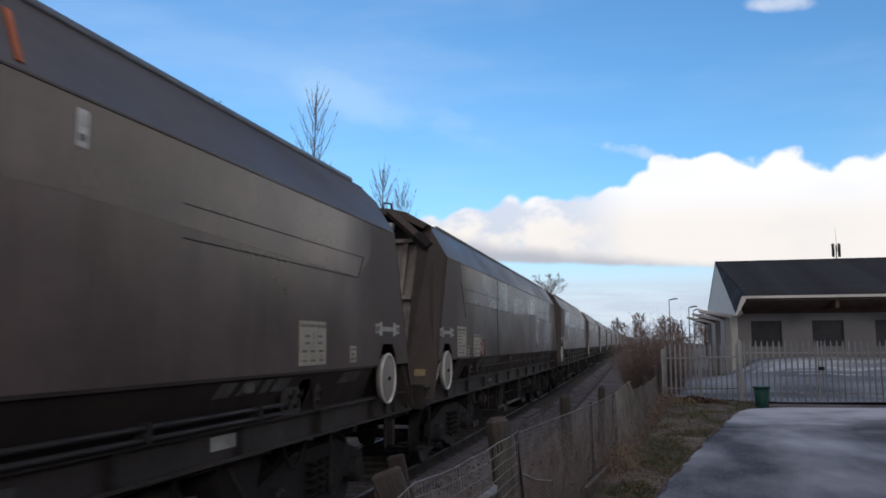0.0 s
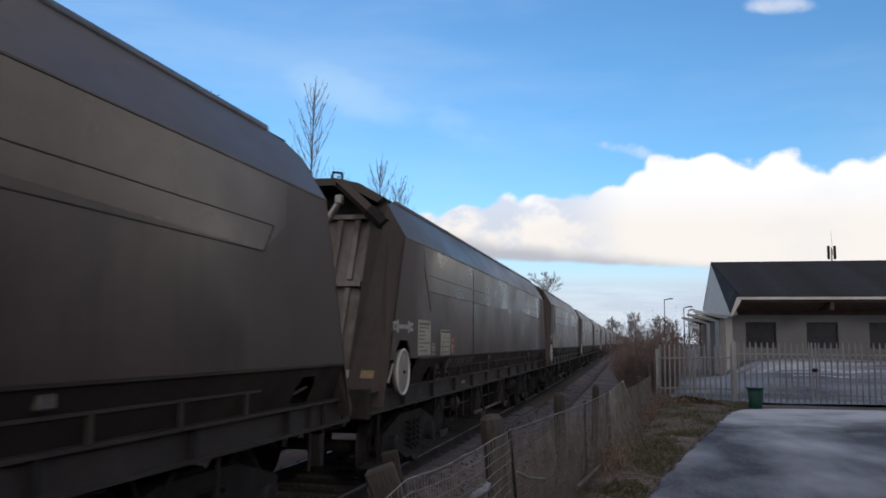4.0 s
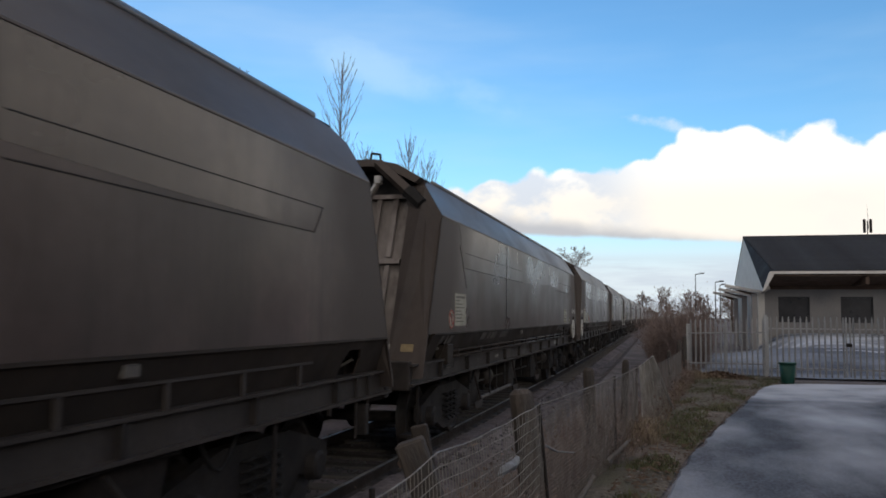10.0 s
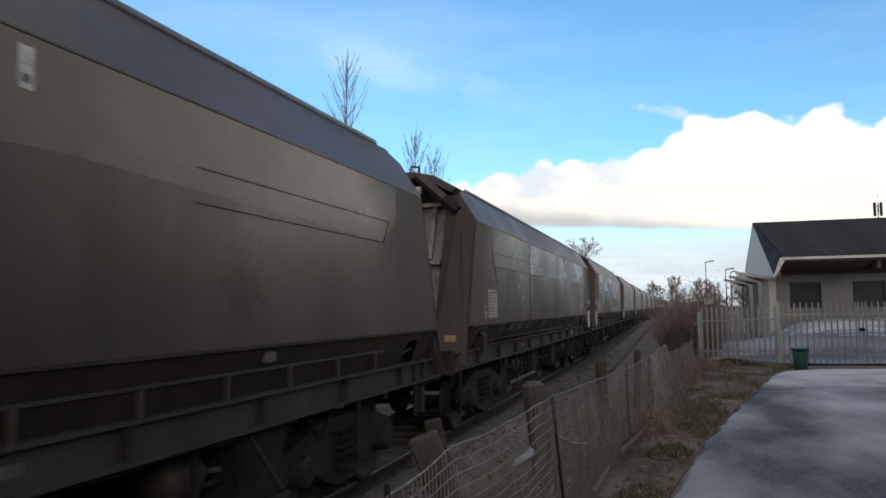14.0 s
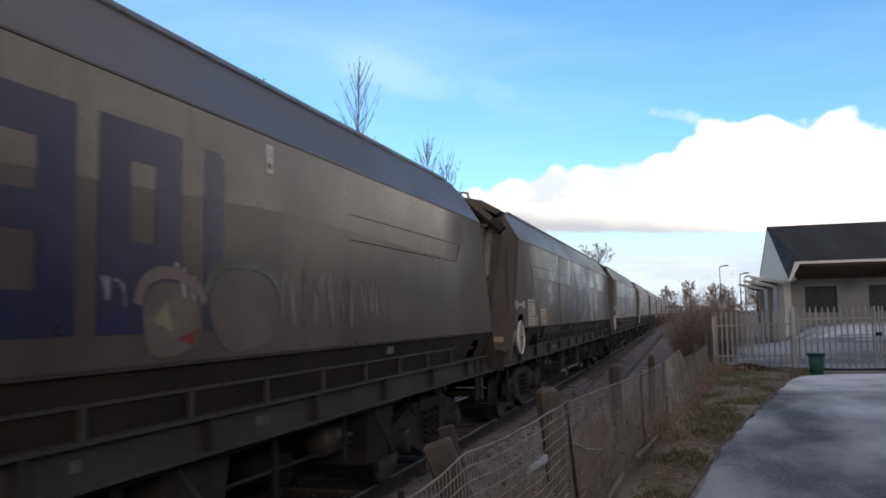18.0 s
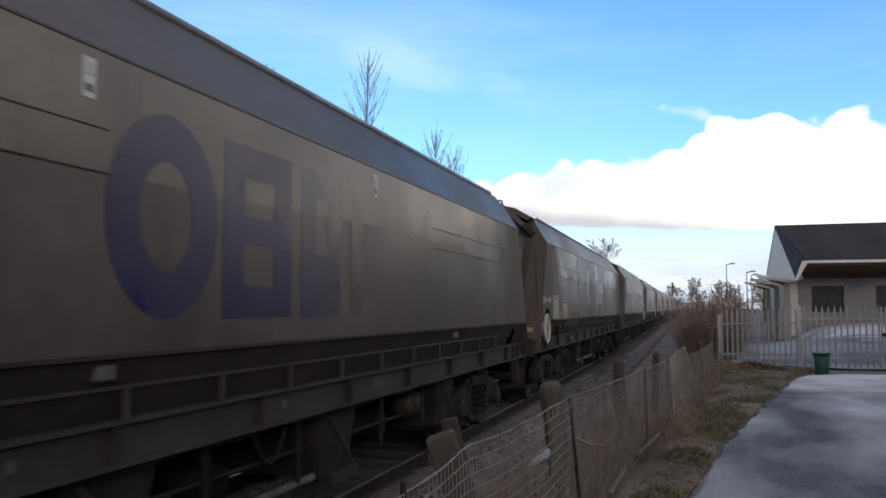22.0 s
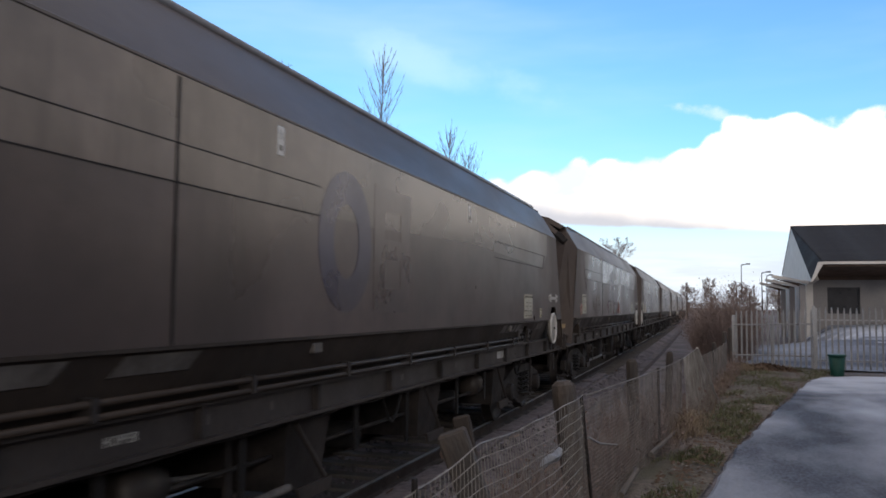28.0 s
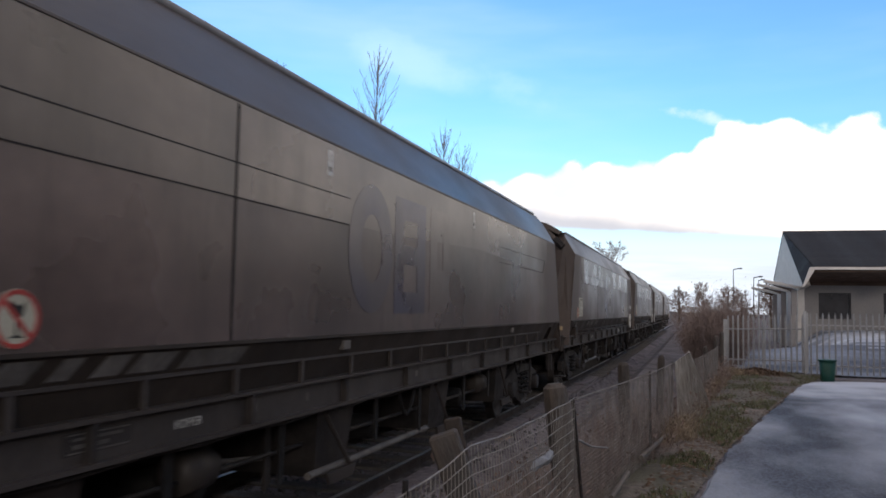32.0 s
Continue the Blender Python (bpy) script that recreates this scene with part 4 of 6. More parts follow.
    slab(bm, [P(-0.80, 0.9, 1.25), P(0.80, 0.9, 1.25), P(0.80, 0.6, 3.6), P(-0.80, 0.6, 3.6)], (0, -0.03 if flip else 0.03, 0))
    part("inner_bulkhead", bm, BLACK, w)
    # black sheet added for the shade in the hood's cavity
    bm = bmesh.new()
    slab(bm, [P(-0.90, 0.30, 3.30), P(0.90, 0.30, 3.30), P(0.90, 0.30, 3.62), P(0.60, 0.30, 3.80), P(-0.60, 0.30, 3.80), P(-0.90, 0.30, 3.62)], (0, -0.03 if flip else 0.03, 0))
    part("hood_back", bm, BLACK, w)
    for x in (-0.62, -0.40, -0.18, 0.18, 0.40, 0.62):
        for z0, z1 in ((cut + 0.06, 3.34),) + (() if hollow else ((1.12, cut - 0.05),)):
            bm = bmesh.new()
            k = 0.10 if abs(x) < 0.3 and z0 > 2.4 else 0.03
            slab(bm, [P(x - 0.03, k, z0), P(x + 0.03, k, z0), P(x + 0.03, k, z1), P(x - 0.03, k, z1)], (0, -0.075 if flip else 0.075, 0))
            part("rib", bm, SLOPE, w)
    for z, x0 in ((cut, 0.78), (3.36, 0.80)):
        bm = bmesh.new()
        slab(bm, [P(-x0, 0.0, z - 0.03), P(x0, 0.0, z - 0.03), P(x0, 0.0, z + 0.03), P(-x0, 0.0, z + 0.03)], (0, -0.12 if flip else 0.12, 0))
        part("cross_bar", bm, SLOPE, w)
    # ram anchor
    bm = bmesh.new()
    y0, y1 = P(0, -0.17, 2.80)[1], P(0, 0.11, 2.80)[1]
    box(bm, -0.11, 0.09, min(y0, y1), max(y0, y1), 2.74, 2.85, 0.03)
    part("ram_anchor", bm, BLACK, w)
    # hood: a thick arched plate over the end
    arch = [(-0.95, TOP_Z), (-0.62, 3.80), (-0.30, 3.88), (0.30, 3.88), (0.62, 3.80), (0.95, TOP_Z)]
    bm = bmesh.new()
    lower = [(x * 0.93, z - (0.10 if abs(x) < 0.9 else 0.07)) for x, z in arch]
    ring = arch + lower[::-1]
    slab(bm, [P(x, (0.02 if flip else -0.16) + (3.8 - z) * 0.1, z) for x, z in ring], (0, -0.5 if flip else 0.68, 0))
    part("hood", bm, ENDS, w, "arched brown hood plate over the end")
    # headstock, buffers, coupler
    y = LEN + 1.0 if flip else -1.0
    o = 1 if flip else -1
    bm = bmesh.new()
    box(bm, -1.2, 1.2, *sorted((y, y - o * 0.12)), 0.92, 1.26, 0.015)
    part("headstock", bm, FRAME, w)
    for x in (-0.87, 0.87):
        bm = bmesh.new()
        lathe(bm, [(0, 0.13), (o * 0.14, 0.125), (o * 0.145, 0.09), (o * 0.23, 0.09), (o * 0.235, 0.20), (o * 0.26, 0.23), (o * 0.275, 0.22), (o * 0.28, 0.02)], "y", (x, y, 1.06), 20)
        part("buffer", bm, BUFFER, w, "dusty round buffer")
    bm = bmesh.new()
    box(bm, -0.12, 0.12, *sorted((y, y + o * 0.27)), 0.86, 1.08, 0.03)
    rod(bm, (0.25, y, 1.0), (0.32, y + o * 0.24, 0.62), 0.03)
    rod(bm, (-0.25, y, 1.0), (-0.32, y + o * 0.24, 0.62), 0.03)
    part("coupler", bm, FRAME, w)
    # lamp-bracket sized labels on the near corner plate
    for x, col, ww in ((1.02, YELLOW, 0.075), (0.80, WHITE, 0.03)):
        bm = bmesh.new()
        slab(bm, [P(x - ww, -0.004, 1.36), P(x + ww, -0.004, 1.36), P(x + ww, -0.004, 1.45), P(x - ww, -0.004, 1.45)], (0, 0.003 if flip else -0.003, 0))
        part("end_label", bm, col, w)
    bm = bmesh.new()
    slab(bm, [P(0.88, -0.004, 2.52), P(1.03, -0.004, 2.52), P(1.03, -0.004, 2.74), P(0.88, -0.004, 2.74)], (0, 0.003 if flip else -0.003, 0))
    part("warning_label", bm, YELLOW, w, "weathered yellow warning label")


def bogie(w, yc, wheel_me):
    b = new("bogie")
    b.parent = w
    b.matrix_basis = pose(0, yc, 0)
    for s in (1, -1):
        x = s * 1.0
        bm = bmesh.new()
        prof = [(-1.35, 0.42), (-1.35, 0.62), (-0.95, 0.72), (-0.55, 0.82), (0.55, 0.82), (0.95, 0.72), (1.35, 0.62), (1.35, 0.42), (1.05, 0.36), (0.75, 0.42), (0.5, 0.30), (0.2, 0.20), (-0.2, 0.20), (-0.5, 0.30), (-0.75, 0.42), (-1.05, 0.36)]
        slab(bm, [(x, y, z) for y, z in prof], (-s * 0.10, 0, 0))
        part("side_frame", bm, FRAME, b, "cast steel bogie side frame caked in brake dust")
        for yy in (-1.0, 1.0):
            bm = bmesh.new()
            lathe(bm, [(s * 0.98, 0.02), (s * 0.98, 0.14), (s * 1.08, 0.13), (s * 1.10, 0.10), (s * 1.10, 0.02)], "x", (0, yy, 0.46), 16)
            part("axle_box", bm, FRAME, b)
        for yy in (-0.22, 0.0, 0.22):
            bm = bmesh.new()
            pts = [Vector((x + s * 0.03 + 0.05 * math.cos(a * 0.9), yy + 0.07 * math.sin(a * 0.9), 0.33 + 0.011 * a)) for a in range(0, 36)]
            tube(bm, pts, 0.016, 5)
            part("spring", bm, BLACK, b)
    bm = bmesh.new()
    box(bm, -0.95, 0.95, -0.2, 0.2, 0.55, 0.85, 0.03)
    part("bolster", bm, FRAME, b)
    out = []
    for yy in (-1.0, 1.0):
        ob = new("wheelset", wheel_me)
        ob.parent = b
        ob.matrix_parent_inverse = Matrix.Translation((0, yy, 0.435))
        out.append(ob)
    return out


def wagon(trail_wheel, hollow=False):
    """A bogie hopper wagon; the brake wheel stands at the leading or at the trailing corner of the near side."""
    w = holder("hopper_wagon", "grimy grey-brown bogie coal hopper wagon on the rails", "wagon", group="wagons of the train")
    shell(w, trail_wheel)
    end_of(w, False, hollow)
    end_of(w, True, False)
    me = wheelset_mesh()
    sets = bogie(w, 1.55, me) + bogie(w, LEN - 1.55, me)
    # centre sill, hopper chutes and cross members
    bm = bmesh.new()
    box(bm, -0.25, 0.25, -0.95, LEN + 0.95, 0.85, 1.18)
    part("centre_sill", bm, FRAME, w)
    for yc in (3.25, 6.75, 9.75, 13.0):
        bm = bmesh.new()
        a = [(-1.06, yc - 0.42, 1.2), (1.06, yc - 0.42, 1.2), (1.06, yc + 0.42, 1.2), (-1.06, yc + 0.42, 1.2)]
        c = [(-0.98, yc - 0.30, 0.36), (0.98, yc - 0.30, 0.36), (0.98, yc + 0.30, 0.36), (-0.98, yc + 0.30, 0.36)]
        va, vc = [bm.verts.new(p) for p in a], [bm.verts.new(p) for p in c]
        for i in range(4):
            j = (i + 1) % 4
            bm.faces.new((va[i], va[j], vc[j], vc[i]))
        bm.faces.new(va)
        bm.faces.new(vc[::-1])
        part("discharge_hopper", bm, FRAME, w, "sooty discharge chute under the body")
    # added sheet: blocks the view through, its black stands for underframe shade
    bm = bmesh.new()
    box(bm, -0.03, 0.03, 3.0, 13.2, 0.30, 0.85)
    part("centre_baffle", bm, BLACK, w)
    for yc in (5.0, 8.2, 11.4):
        bm = bmesh.new()
        rod(bm, (-0.8, yc, 0.55), (0.8, yc, 0.55), 0.13, None, 12)
        part("reservoir", bm, BLACK, w, "sooty air reservoir hung across the frame", True)
    bm = bmesh.new()
    ya, yb = (3.45, 6.4) if trail_wheel else (6.2, 9.2)
    rod(bm, (1.04, ya, 0.42), (1.04, yb, 0.42), 0.032, None, 10)
    part("brake_pipe", bm, SCUFF, w, "pale dusty air pipe under the frame")

    # brake rigging under the frame: pull rod, hangers, hoses; stiffening ribs in the solebar
    bm = bmesh.new()
    rod(bm, (0.88, 3.4, 0.66), (0.88, 12.8, 0.60), 0.02, None, 6)
    part("pull_rod", bm, FRAME, w)
    for i, y in enumerate((4.3, 5.7, 7.6, 8.9, 10.7, 12.0)):
        bm = bmesh.new()
        slab(bm, [(1.07, y - 0.05, 0.98), (1.07, y + 0.05, 0.98), (1.07, y + 0.03, 0.40 + 0.06 * (i % 3)), (1.07, y - 0.03, 0.40 + 0.06 * (i % 3))], (-0.02, 0, 0))
        part("hanger", bm, BLACK, w)
    for y, drop in ((2.35, 0.22), (8.1, 0.30), (LEN - 2.6, 0.25)):
        bm = bmesh.new()
        pts = [Vector((1.10, y + 0.09 * k, 0.97 - drop * math.sin(math.pi * k / 6))) for k in range(7)]
        tube(bm, pts, 0.018)
        part("hose", bm, BLACK, w, "black rubber air hose hanging below the solebar")
    for i in range(11):
        y = 0.4 + 1.53 * i
        bm = bmesh.new()
        box(bm, 1.182, 1.232, y - 0.022, y + 0.022, 1.002, 1.198)
        part("solebar_rib", bm, FRAME, w)

    for y in (4.65, 11.9):
        bm = bmesh.new()
        lathe(bm, [(0.0, 0.05), (0.02, 0.15), (0.34, 0.15), (0.36, 0.10), (0.46, 0.09), (0.47, 0.02)], "y", (0.84, y, 0.70), 16)
        part("brake_cylinder", bm, SOLE, w, "dusty grey brake cylinder", True)
        bm = bmesh.new()
        rod(bm, (0.84, y + 0.46, 0.70), (0.84, y + 1.15, 0.62), 0.022, None, 6)
        part("push_rod", bm, SCUFF, w)
        bm = bmesh.new()
        slab(bm, [(0.86, y + 1.12, 0.98), (0.86, y + 1.20, 0.98), (0.86, y + 1.22, 0.40), (0.86, y + 1.14, 0.38)], (0.025, 0, 0))
        part("brake_lever_arm", bm, FRAME, w)
    bm = bmesh.new()
    tube(bm, [Vector((1.125, 2.9 + 0.55 * k, 0.945 - 0.018 * (k % 2))) for k in range(20)], 0.014, 6)
    part("conduit", bm, FRAME, w, "sagging conduit under the solebar")
    for y in (3.25, 6.75, 9.75, 13.0):
        bm = bmesh.new()
        slab(bm, [(1.07, y - 0.30, 0.40), (1.07, y + 0.30, 0.40), (1.07, y + 0.24, 0.30), (1.07, y - 0.24, 0.30)], (0.03, 0, 0))
        part("door_lip", bm, SOLE, w)
        bm = bmesh.new()
        rod(bm, (1.085, y - 0.34, 0.90), (1.085, y + 0.18, 0.42), 0.02, None, 6)
        part("door_link", bm, SOLE, w)

    # walkway rail on the near side
    if not trail_wheel:
        bm = bmesh.new()
        box(bm, 1.22, 1.245, 2.75, 15.1, 1.385, 1.407)
        part("walkway_rail", bm, SOLE, w)
        for i in range(14):
            y = 2.9 + 0.92 * i
            bm = bmesh.new()
            box(bm, 1.22, 1.245, y - 0.022, y + 0.022, 1.225, 1.385)
            part("rail_post", bm, SOLE, w)
    else:
        for z in (1.245, 1.315):
            bm = bmesh.new()
            rod(bm, (1.265, 0.8, z), (1.265, 13.2, z), 0.02, None, 8)
            part("air_pipe", bm, SKIRT, w, "dusty steel air pipe along the solebar", True)
        bm = bmesh.new()
        box(bm, 1.10, 1.275, 0.48, 0.79, 1.15, 1.42, 0.012)
        part("junction_box", bm, SKIRT, w, "dark flat junction box at the head of the pipes")
        for i in range(9):
            y = 1.05 + 1.47 * i
            bm = bmesh.new()
            box(bm, 1.18, 1.292, y - 0.025, y + 0.025, 1.225, 1.345)
            part("pipe_bracket", bm, FRAME, w)
    for y in (6.35, 12.6):
        bm = bmesh.new()
        box(bm, 1.20, 1.30, y - 0.07, y + 0.07, 1.44, 1.52, 0.01)
        part("tail_lamp_bracket", bm, SCUFF, w, "small pale bracket")
    # stanchions from solebar to frame and equipment boxes
    for y, wide, n in ((2.02, 0.34, 4), (2.62, 0.14, 2)) if not trail_wheel else ((13.42, 0.36, 4), (14.0, 0.14, 2)):
        bm = bmesh.new()
        slab(bm, [(1.245, y - wide / 2, 1.232), (1.245, y + wide / 2, 1.232), (1.245, y + wide / 2, 1.40), (1.245, y + wide / 2 - 0.05, 1.45), (1.245, y - wide / 2 + 0.05, 1.45), (1.245, y - wide / 2, 1.38)], (0.02, 0, 0))
        v = part("valve_panel", bm, SOLE, w, "dusty grey upright valve panel with dark slots and handles")
        for k in range(n):
            bm = bmesh.new()
            yk = y - wide / 2 + wide * (k + 0.5) / n
            lathe(bm, [(0, 0.020), (0.03, 0.020), (0.034, 0.008)], "x", (1.265, yk, 1.29 + 0.08 * (k % 2)), 8)
            part("knob", bm, BLACK, v)
            bm = bmesh.new()
            rod(bm, (1.298, yk, 1.29 + 0.08 * (k % 2)), (1.300, yk + 0.02, 1.345 + 0.08 * (k % 2)), 0.009, None, 6)
            part("valve_handle", bm, BLACK, v)
    for y in (0.55, LEN - 0.55):
        bm = bmesh.new()
        rod(bm, (1.16, y - 1.05, 0.35), (1.16, y - 1.05, 1.22), 0.02, None, 6)
        part("step_rod", bm, FRAME, w)
        bm = bmesh.new()
        box(bm, 0.98, 1.18, y - 1.2, y - 0.9, 0.34, 0.37)
        part("step_plate", bm, FRAME, w)
    # stirrup step hung from the trailing end of the solebar
    for y in (LEN + 0.02, LEN + 0.34):
        bm = bmesh.new()
        rod(bm, (1.20, y, 0.62), (1.20, y, 1.22), 0.016, None, 6)
        part("step_rod", bm, FRAME, w)
    bm = bmesh.new()
    box(bm, 1.10, 1.22, LEN + 0.24, LEN + 0.33, 0.62, 0.92, 0.01)
    part("step_plate", bm, FRAME, w)
    # brake wheel
    wy = (LEN - 0.22) if trail_wheel else 0.02
    bm = bmesh.new()
    lathe(bm, [(1.24, 0.02), (1.24, 0.25), (1.27, 0.272), (1.295, 0.262), (1.302, 0.235), (1.312, 0.05), (1.312, 0.01)], "x", (0, wy, 1.415), 36)
    hw = part("brake_wheel", bm, WHEEL, w, "off-white disc brake handwheel", True)
    bm = bmesh.new()
    ring = oval(wy, 1.415, 0.268, 0.268, 40)
    for p, q in zip(ring, ring[1:] + ring[:1]):
        rod(bm, (1.305, *p), (1.305, *q), 0.017, None, 6)
    part("rim", bm, RIMPAINT, hw, "raised bright white rim")
    bm = bmesh.new()
    lathe(bm, [(1.31, 0.022), (1.335, 0.020), (1.338, 0.012), (1.338, 0.004)], "x", (0, wy, 1.415), 12)
    part("hub", bm, FRAME, hw)
    bm = bmesh.new()
    sy = -0.42 if not trail_wheel else 0.42
    rod(bm, (1.24, wy + sy, 1.30), (1.27, wy + sy * 0.8, 1.52), 0.016, None, 6)
    part("brake_lever", bm, WHITE, w, "short pale lever")
    # brake direction sign
    bm = bmesh.new()
    y0, z0 = wy - 0.30, 1.965
    flat(bm, [(y0, z0 - 0.025), (y0 + 0.52, z0 - 0.025), (y0 + 0.52, z0 + 0.025), (y0, z0 + 0.025)], HALF)
    for yy in (y0 - 0.03, y0 + 0.47):
        flat(bm, [(yy, z0 - 0.075), (yy + 0.08, z0 - 0.075), (yy + 0.08, z0 + 0.075), (yy, z0 + 0.075)], HALF, 0.005)
    for yy in (y0 - 0.19, y0 + 0.56):
        flat(bm, [(yy, z0 - 0.05), (yy + 0.15, z0 - 0.05), (yy + 0.15, z0 + 0.055), (yy, z0 + 0.055)], HALF, 0.0045)
    sign = part("brake_sign", bm, WHITE, w, "white brake direction sign with OFF and ON")
    words("OFF", 0.085, y0 - 0.185, z0 - 0.03, HALF + 0.006, sign)
    words("ON", 0.085, y0 + 0.575, z0 - 0.03, HALF + 0.006, sign)
    # notices
    if not trail_wheel:
        notice(w, 0.70, 1.38, 1.60, 2.07, 8, True, label="large cream owner's notice plate, small print")
        p = notice(w, 1.49, 1.66, 1.60, 1.76, 0, label="small cream door supply plate")
        for i, t in enumerate(("DOOR", "AIR", "SUPPLY")):
            words(t, 0.045, 1.505 + (0.03 if i == 1 else 0), 1.715 - 0.047 * i, HALF + 0.007, p)
        p = notice(w, 2.02, 2.62, 1.59, 1.96, 0, label="cream door control plate with a diagram")
        no_glass_sign(w, 2.84, 1.72)
        c = 2.32
    else:
        notice(w, 0.72, 1.35, 1.66, 2.10, 8, True, label="large cream owner's notice plate, small print")
        no_glass_sign(w, 0.52, 1.75)
        p = notice(w, 13.45, 14.05, 1.62, 2.0, 0, label="cream door control plate with a diagram")
        q = notice(w, 14.70, 14.87, 1.62, 1.78, 0, label="small cream door supply plate")
        for i, t in enumerate(("DOOR", "AIR", "SUPPLY")):
            words(t, 0.045, 14.715 + (0.03 if i == 1 else 0), 1.735 - 0.047 * i, HALF + 0.007, q)
        c = 13.75
    words("DOOR CONTROL OPERATION", 0.042, c - 0.28, 1.915 + (0.03 if trail_wheel else 0), HALF + 0.007, p)
    zz = 0.03 if trail_wheel else 0
    for i, dy in enumerate((-0.25, -0.06, 0.13)):
        words("HOPPER", 0.03, c + dy, 1.70 + zz, HALF + 0.007, p)
        words(str(i + 1), 0.04, c + dy + 0.05, 1.655 + zz, HALF + 0.007, p)
        words("DOORS", 0.03, c + dy, 1.62 + zz, HALF + 0.007, p)
    bm = bmesh.new()
    flat(bm, [(c - 0.004, 1.74 + zz), (c + 0.004, 1.74 + zz), (c + 0.004, 1.88 + zz), (c - 0.004, 1.88 + zz)], HALF + 0.006, 0.002)
    part("diagram_line", bm, FADED, p)
    for dy in (-0.18, 0.10):
        for dz in (1.77, 1.83):
            bm = bmesh.new()
            flat(bm, [(c + dy, dz + zz), (c + dy + 0.1, dz + zz), (c + dy + 0.1, dz + 0.02 + zz), (c + dy, dz + 0.02 + zz)], HALF + 0.006, 0.002)
            part("diagram_line", bm, FADED, p)
    for y in (5.85, 10.12) if not trail_wheel else (5.64, 10.3):
        bm = bmesh.new()
        flat(bm, [(y, 2.82), (y + 0.09, 2.82), (y + 0.09, 3.02), (y, 3.02)], HALF, 0.004)
        pl = part("placard", bm, RIMPAINT, w, "small upright white placard")
        bm = bmesh.new()
        band(bm, [(y + 0.018, 2.935), (y + 0.072, 2.935), (y + 0.045, 2.995)], 0.008, HALF + 0.004, 0.001, True)
        part("pictogram", bm, FADED, pl, "small dark triangle")
        bm = bmesh.new()
        flat(bm, [(y + 0.015, 2.85), (y + 0.072, 2.85), (y + 0.072, 2.89), (y + 0.015, 2.89)], HALF + 0.004, 0.001)
        part("print", bm, FADED, pl)
    # skirt and solebar markings
    if trail_wheel:
        plates = ((0.05, 0.10, SCUFF), (0.33, 0.07, SCUFF), (0.49, 0.17, SCUFF), (2.53, 0.34, SCUFF), (3.03, 0.16, SCUFF), (3.32, 0.40, SCUFF), (4.11, 0.66, SCUFF), (12.10, 0.24, SCUFF), (12.45, 0.26, SCUFF), (12.80, 0.14, SCUFF), (13.02, 0.26, SCUFF), (14.50, 0.50, SCUFF))
    else:
        plates = ((2.57, 0.12, SCUFF), (2.73, 0.22, SCUFF), (3.08, 0.14, SCUFF), (3.37, 0.20, SCUFF), (3.64, 0.32, SCUFF), (4.07, 0.64, SCUFF))
    for y, ww, m in plates:
        bm = bmesh.new()
        slab(bm, [(1.291, y + 0.08, 1.53), (1.291, y + ww + 0.08, 1.53), (1.248, y + ww, 1.425), (1.248, y, 1.425)], (0.008, 0, 0.004))
        part("skirt_plate", bm, m, w, "pale scuffed plate on the skirt")
    words("HOPPER", 0.075, 4.18, 1.07, 1.182, w, WHITE, "solebar_lettering")
    bm = bmesh.new()
    d0 = 0.70 if trail_wheel else 3.30
    flat(bm, [(d0, 1.05), (d0 + 0.5, 1.05), (d0 + 0.5, 1.16), (d0, 1.16)], 1.18, 0.003)
    dp = part("data_panel", bm, FRAME, w, "dark data panel with pale ruled border")
    bm = bmesh.new()
    band(bm, [(d0 + 0.02, 1.06), (d0 + 0.48, 1.06), (d0 + 0.48, 1.15), (d0 + 0.02, 1.15)], 0.008, 1.183, 0.002, True)
    band(bm, [(d0 + 0.06, 1.09), (d0 + 0.32, 1.09)], 0.02, 1.183, 0.002)
    band(bm, [(d0 + 0.06, 1.125), (d0 + 0.42, 1.125)], 0.014, 1.183, 0.002)
    part("panel_print", bm, SCUFF, dp)
    if trail_wheel:
        bm = bmesh.new()
        flat(bm, [(12.25, 1.06), (12.68, 1.06), (12.68, 1.16), (12.25, 1.16)], 1.18, 0.004)
        part("load_panel", bm, WHITE, w, "pale dirty load panel on the solebar")
        words("2A", 0.075, 13.35, 1.06, 1.184, w, SCUFF, "solebar_lettering")
    for y, ww in ((2.70, 0.09), (5.0, 0.12), (5.85, 0.05), (6.5, 0.05), (8.4, 0.08), (10.2, 0.2)):
        bm = bmesh.new()
        flat(bm, [(y, 1.07), (y + ww, 1.07), (y + ww, 1.13), (y, 1.13)], 1.18, 0.003)
        part("solebar_mark", bm, SCUFF, w, "scuffed pale mark")
    # sheets above the lower line, paler: the mirrored sky is put into their colour
    for y0, y1 in ((1.34, 4.525), (4.555, LEN - 0.9)):
        bm = bmesh.new()
        low = [(1.22, 2.476), (y1, 2.476)] if y0 < 2 else [(y0, 2.476), (7.4, 2.48), (8.7, 2.52), (10.5, 2.57), (12.6, 2.52), (14.9, 2.476), (y1, 2.72)]
        flat(bm, low + [(y1, EAVE - 0.02)] + ([(0.96, EAVE - 0.02)] if y0 < 2 else [(y0, EAVE - 0.02)]), HALF, 0.0015)
        part("upper_panel", bm, PANEL, w, "paler upper side panel, mirrored sky put into its colour")
    bm = bmesh.new()
    band(bm, [(0.98, 2.78), (1.40, 2.20)], 0.010, HALF, 0.004)
    part("diagonal_strap", bm, SKIRT, w)
    # thin dark lines along the side
    for z in (2.47, 2.69):
        bm = bmesh.new()
        box(bm, HALF, HALF + 0.004, 1.3, 6.3, z - 0.004, z + 0.004)
